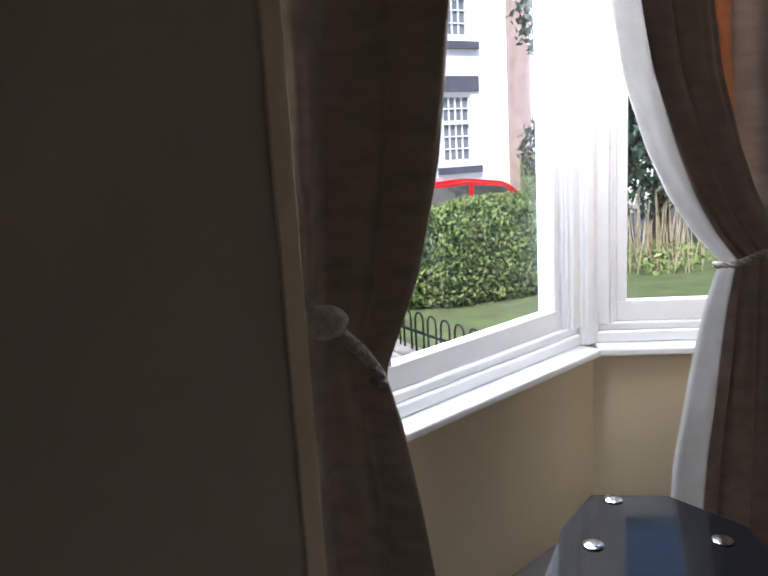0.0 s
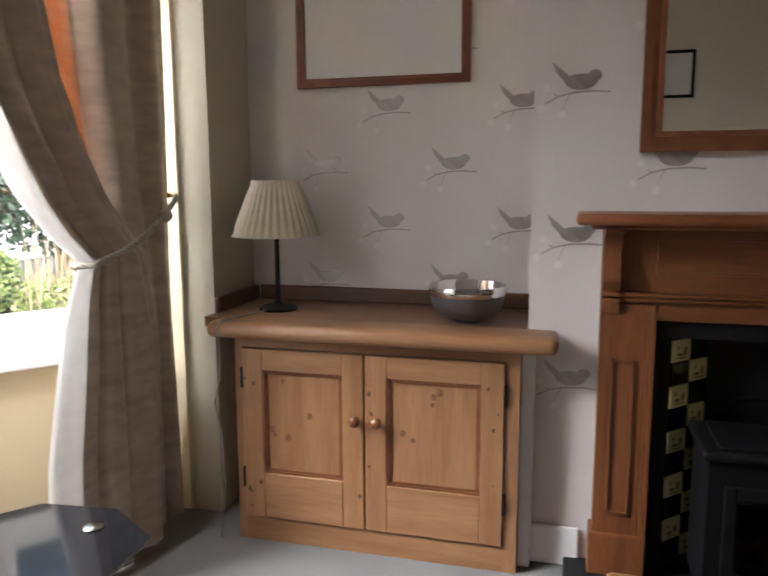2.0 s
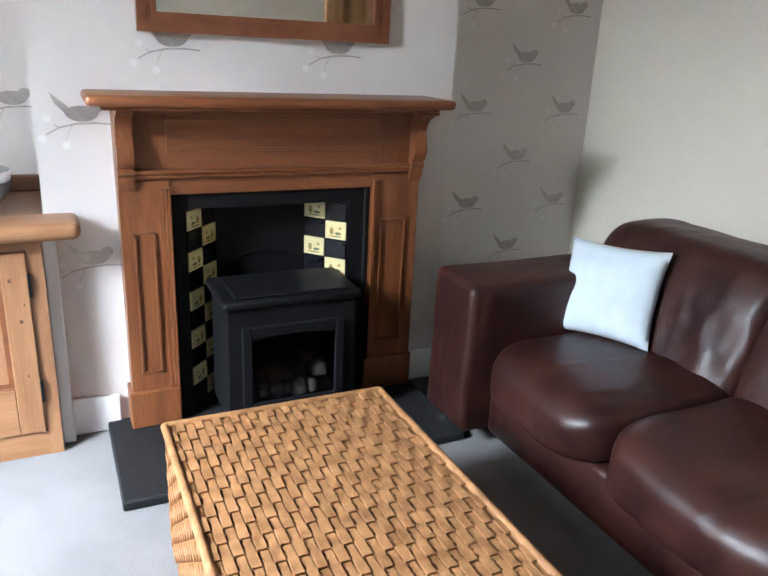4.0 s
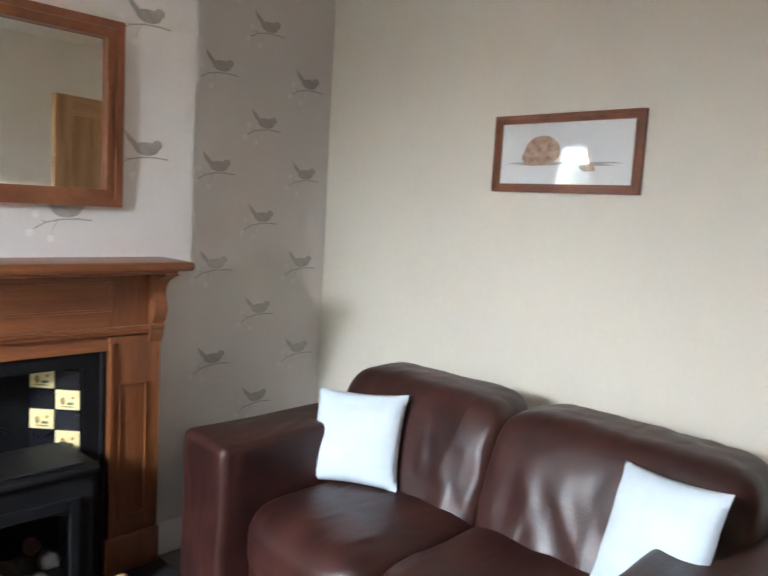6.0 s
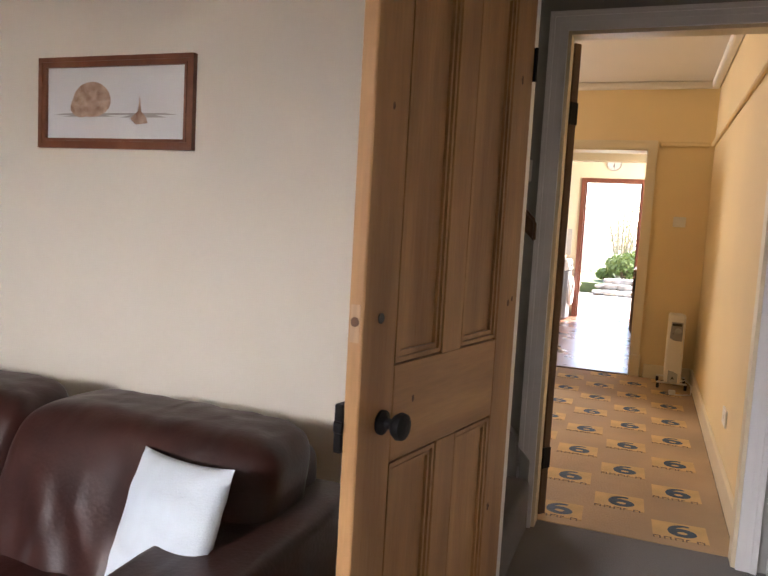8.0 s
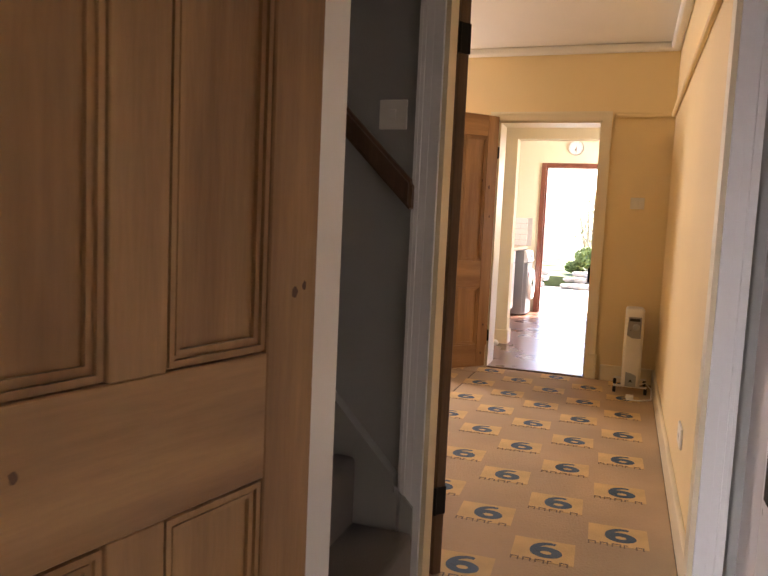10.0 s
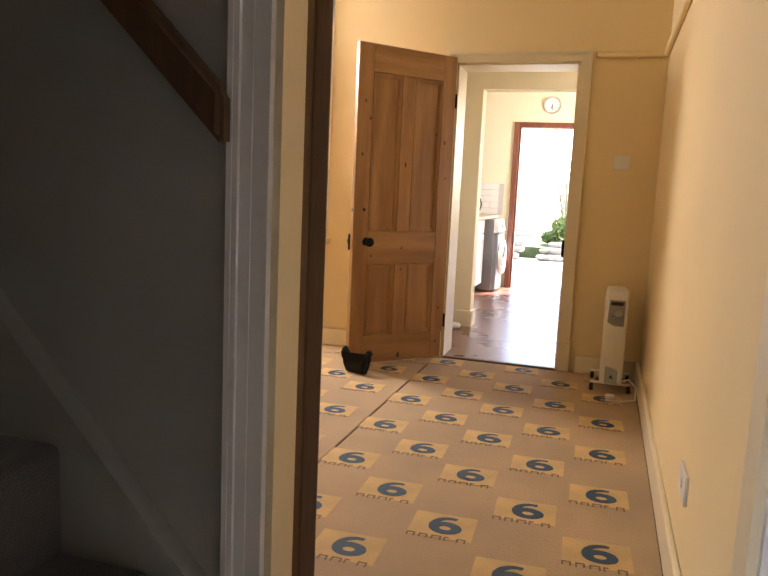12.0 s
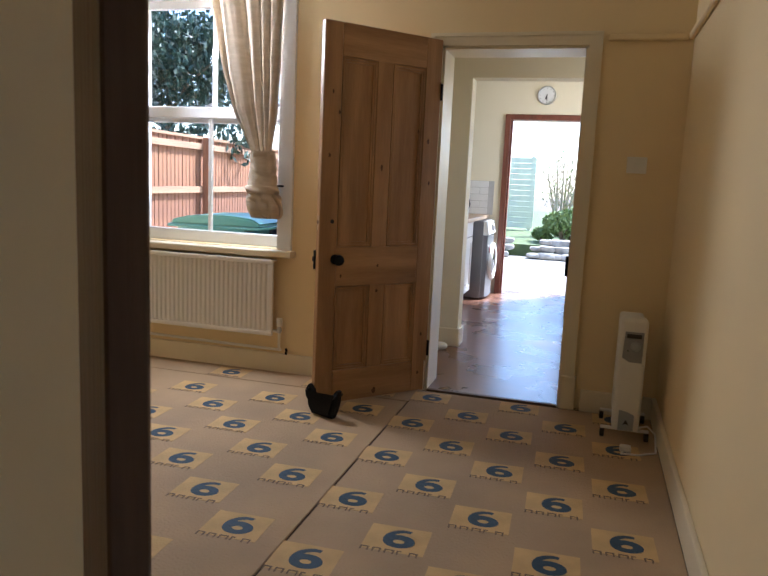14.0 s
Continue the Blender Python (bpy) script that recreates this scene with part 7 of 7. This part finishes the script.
def fence(p, q, z0, h, label):
    d = Vector((q[0] - p[0], q[1] - p[1]))
    L = d.length
    th = thing("fence", pose(p[0], p[1], z0, 0, 0, math.degrees(math.atan2(d.y, d.x))), label, "fence")
    n = int(L / 0.105)
    bm = bx(0, 0.089, -0.010, 0.010, 0.0, h)
    for v in bm.verts:
        if v.co.x < 0.05 and v.co.y < 0:
            v.co.y += 0.006
    me = mesh_of("board", bm, "fence_wood")
    for k in range(n):
        o = new("board", me)
        o.parent = th
        o.matrix_basis = pose(k * 0.105, 0.003 * (k % 2), 0, 0, 0.25 if k % 2 else -0.2, 0)
    for z in (0.28, h * 0.65, h - 0.10):
        part("rail", bx(0, L, 0.016, 0.062, z - 0.04, z + 0.04), "fence_rail", th)
    part("capping", bx(0, L, -0.04, 0.04, h, h + 0.035), "fence_rail", th)
    for k in range(int(L / 2.4) + 1):
        part("post", bx(k * 2.4 - 0.05, k * 2.4 + 0.05, 0.063, 0.15, 0.0, h + 0.02), "fence_wood", th)


fence((-5.62, 9.4), (-4.62, 0.4), -0.25, 1.92, "red-brown close-boarded timber fence")
slat_fence = thing("slatted_fence", pose(-1.9, 14.2, 0.15), "pale green slatted garden fence", "fence")
for k in range(13):
    part("slat", bx(-2.6, 0.57, -0.012, 0.012, 0.06 + 0.135 * k, 0.189 + 0.135 * k), "fence_pale", slat_fence)
for x in (-2.5, -0.95, 0.48):
    part("post", bx(x - 0.045, x + 0.045, 0.013, 0.10, 0.0, 1.85), "fence_pale", slat_fence)


def wheelie_bin(m, mat, label):
    th = thing("wheelie_bin", m, label, "bin", "bins by the fence")
    bm = B()
    lo = [bm.verts.new((x * 0.22, y * 0.26, 0.10)) for x, y in ((-1, -1), (1, -1), (1, 1), (-1, 1))]
    hi = [bm.verts.new((x * 0.28, y * 0.33, 0.98)) for x, y in ((-1, -1), (1, -1), (1, 1), (-1, 1))]
    for i in range(4):
        bm.faces.new((lo[i], lo[(i + 1) % 4], hi[(i + 1) % 4], hi[i]))
    bm.faces.new(lo)
    bm.faces.new(hi)
    bmesh.ops.recalc_face_normals(bm, faces=bm.faces[:])
    part("body", bm, mat, th)
    bm = B()
    prism(bm, [(-0.37, 0.985), (0.38, 0.985), (0.40, 1.01), (0.33, 1.055), (0.10, 1.075), (-0.20, 1.06), (-0.36, 1.02)], "y", -0.30, 0.30)
    bmesh.ops.bevel(bm, geom=bm.edges[:], offset=0.015, segments=2, affect="EDGES")
    box(bm, -0.38, 0.40, -0.315, 0.315, 0.965, 0.99, bevel=0.008)
    part("lid", bm, mat, th, smooth=40)
    for s in (-1, 1):
        bm = B()
        lathe(bm, [(0.10, s * 0.20), (0.10, s * 0.24)], 16, "x", (0, 0.24, 0.10))
        part("wheel", bm, "rubber", th)


wheelie_bin(pose(-2.76, 1.2, -0.17, 0, 0, 4), "bin_green", "green wheelie bin with a sloping lid outside the window")
wheelie_bin(pose(-2.33, 1.75, -0.17, 0, 0, 4), "bin_navy", "dark blue wheelie bin behind the green one")

rnd = random.Random(21)
rock = thing("rockery", pose(-0.6, 9.2, -0.06), "low rockery of pale stones at the patio edge", "rockery")
for k in range(54):
    layer, c = k // 18, k % 18
    x = -2.5 + 0.20 * c + rnd.uniform(-0.05, 0.05) + 0.1 * (layer % 2)
    if -0.78 < x < -0.32:
        continue
    bm = B()
    bmesh.ops.create_icosphere(bm, subdivisions=2, radius=0.13)
    sc = Vector((rnd.uniform(0.9, 1.6), rnd.uniform(0.8, 1.2), rnd.uniform(0.35, 0.55)))
    for v in bm.verts:
        u = Vector(tuple(math.copysign(abs(q / 0.13) ** 0.6 * 0.13, q) for q in v.co))
        v.co = Vector((u.x * sc.x, u.y * sc.y, u.z * sc.z)) * (1 + 0.22 * noise.noise(v.co * 9 + Vector((k, 0, 0))))
        v.co += Vector((x, 0.16 * layer, 0.05 + 0.115 * layer))
    part("stone", bm, "stone", rock, smooth=30)


def shrub(at, r, mat, count, label, seed):
    rr = random.Random(seed)
    th = thing("shrub", pose(*at), label, "shrub", "garden shrubs")
    bm = B()
    for k in range(7):
        a = 0.9 * k
        leaf_mass(bm, (0.5 * r * math.cos(a), 0.5 * r * math.sin(a), r * (0.5 + 0.12 * k)), (r * 0.55, r * 0.55, r * 0.5), count // 7, 0.05, rr, 0.3)
    tagged(part("leaves", bm, mat, th), kind="stuff")
    bm = B()
    for k in range(6):
        a = k * 1.05
        tube(bm, [(0, 0, 0), (0.3 * r * math.cos(a), 0.3 * r * math.sin(a), r * 0.8), (0.5 * r * math.cos(a), 0.5 * r * math.sin(a), r * 1.5)], [0.03, 0.02, 0.008], 5)
    part("stems", bm, "bark", th)


shrub((-0.42, 10.5, 0.15), 0.42, "leaf_light", 2400, "bright green leafy shrub behind the rockery", 3)
shrub((-1.95, 10.2, 0.10), 0.32, "leaf_light", 1800, "pale green leafy shrub behind the rockery", 4)
shrub((1.1, 12.0, 0.15), 0.9, "leaf_light", 2600, "tall green leafy shrub in the garden", 5)
bare = thing("bare_tree", pose(-0.62, 12.4, 0.15), "bare tan-stemmed garden tree with thin upright branches", "tree")
rnd = random.Random(31)
for k in range(9):
    a, r = rnd.uniform(0, 6.28), rnd.uniform(0.02, 0.22)
    x, y, lx, h = r * math.cos(a), r * math.sin(a), rnd.uniform(-0.35, 0.5), rnd.uniform(1.4, 2.1)
    bm = B()
    tube(bm, [(x, y, 0), (x + 0.4 * lx, y, 0.5 * h), (x + lx, y, h)], [0.035, 0.022, 0.006], 6)
    for q in range(7):
        f = 0.35 + 0.08 * q
        px, pz, d = x + lx * f, h * f, rnd.choice((-1, 1))
        tube(bm, [(px, y, pz), (px + 0.12 * d, y + 0.05, pz + 0.16), (px + 0.18 * d, y + 0.06, pz + 0.38)], [0.012, 0.008, 0.003], 4)
    part("stem", bm, "straw", bare, smooth=60)
bm = B()
leaf_mass(bm, (0, 0, 1.3), (0.5, 0.4, 0.8), 350, 0.03, rnd, 0.1)
tagged(part("leaves", bm, "leaf_light", bare), kind="stuff")
shrub((-0.85, 10.7, 0.12), 0.20, "leaf_light", 900, "small pale green leafy shrub behind the rockery", 8)
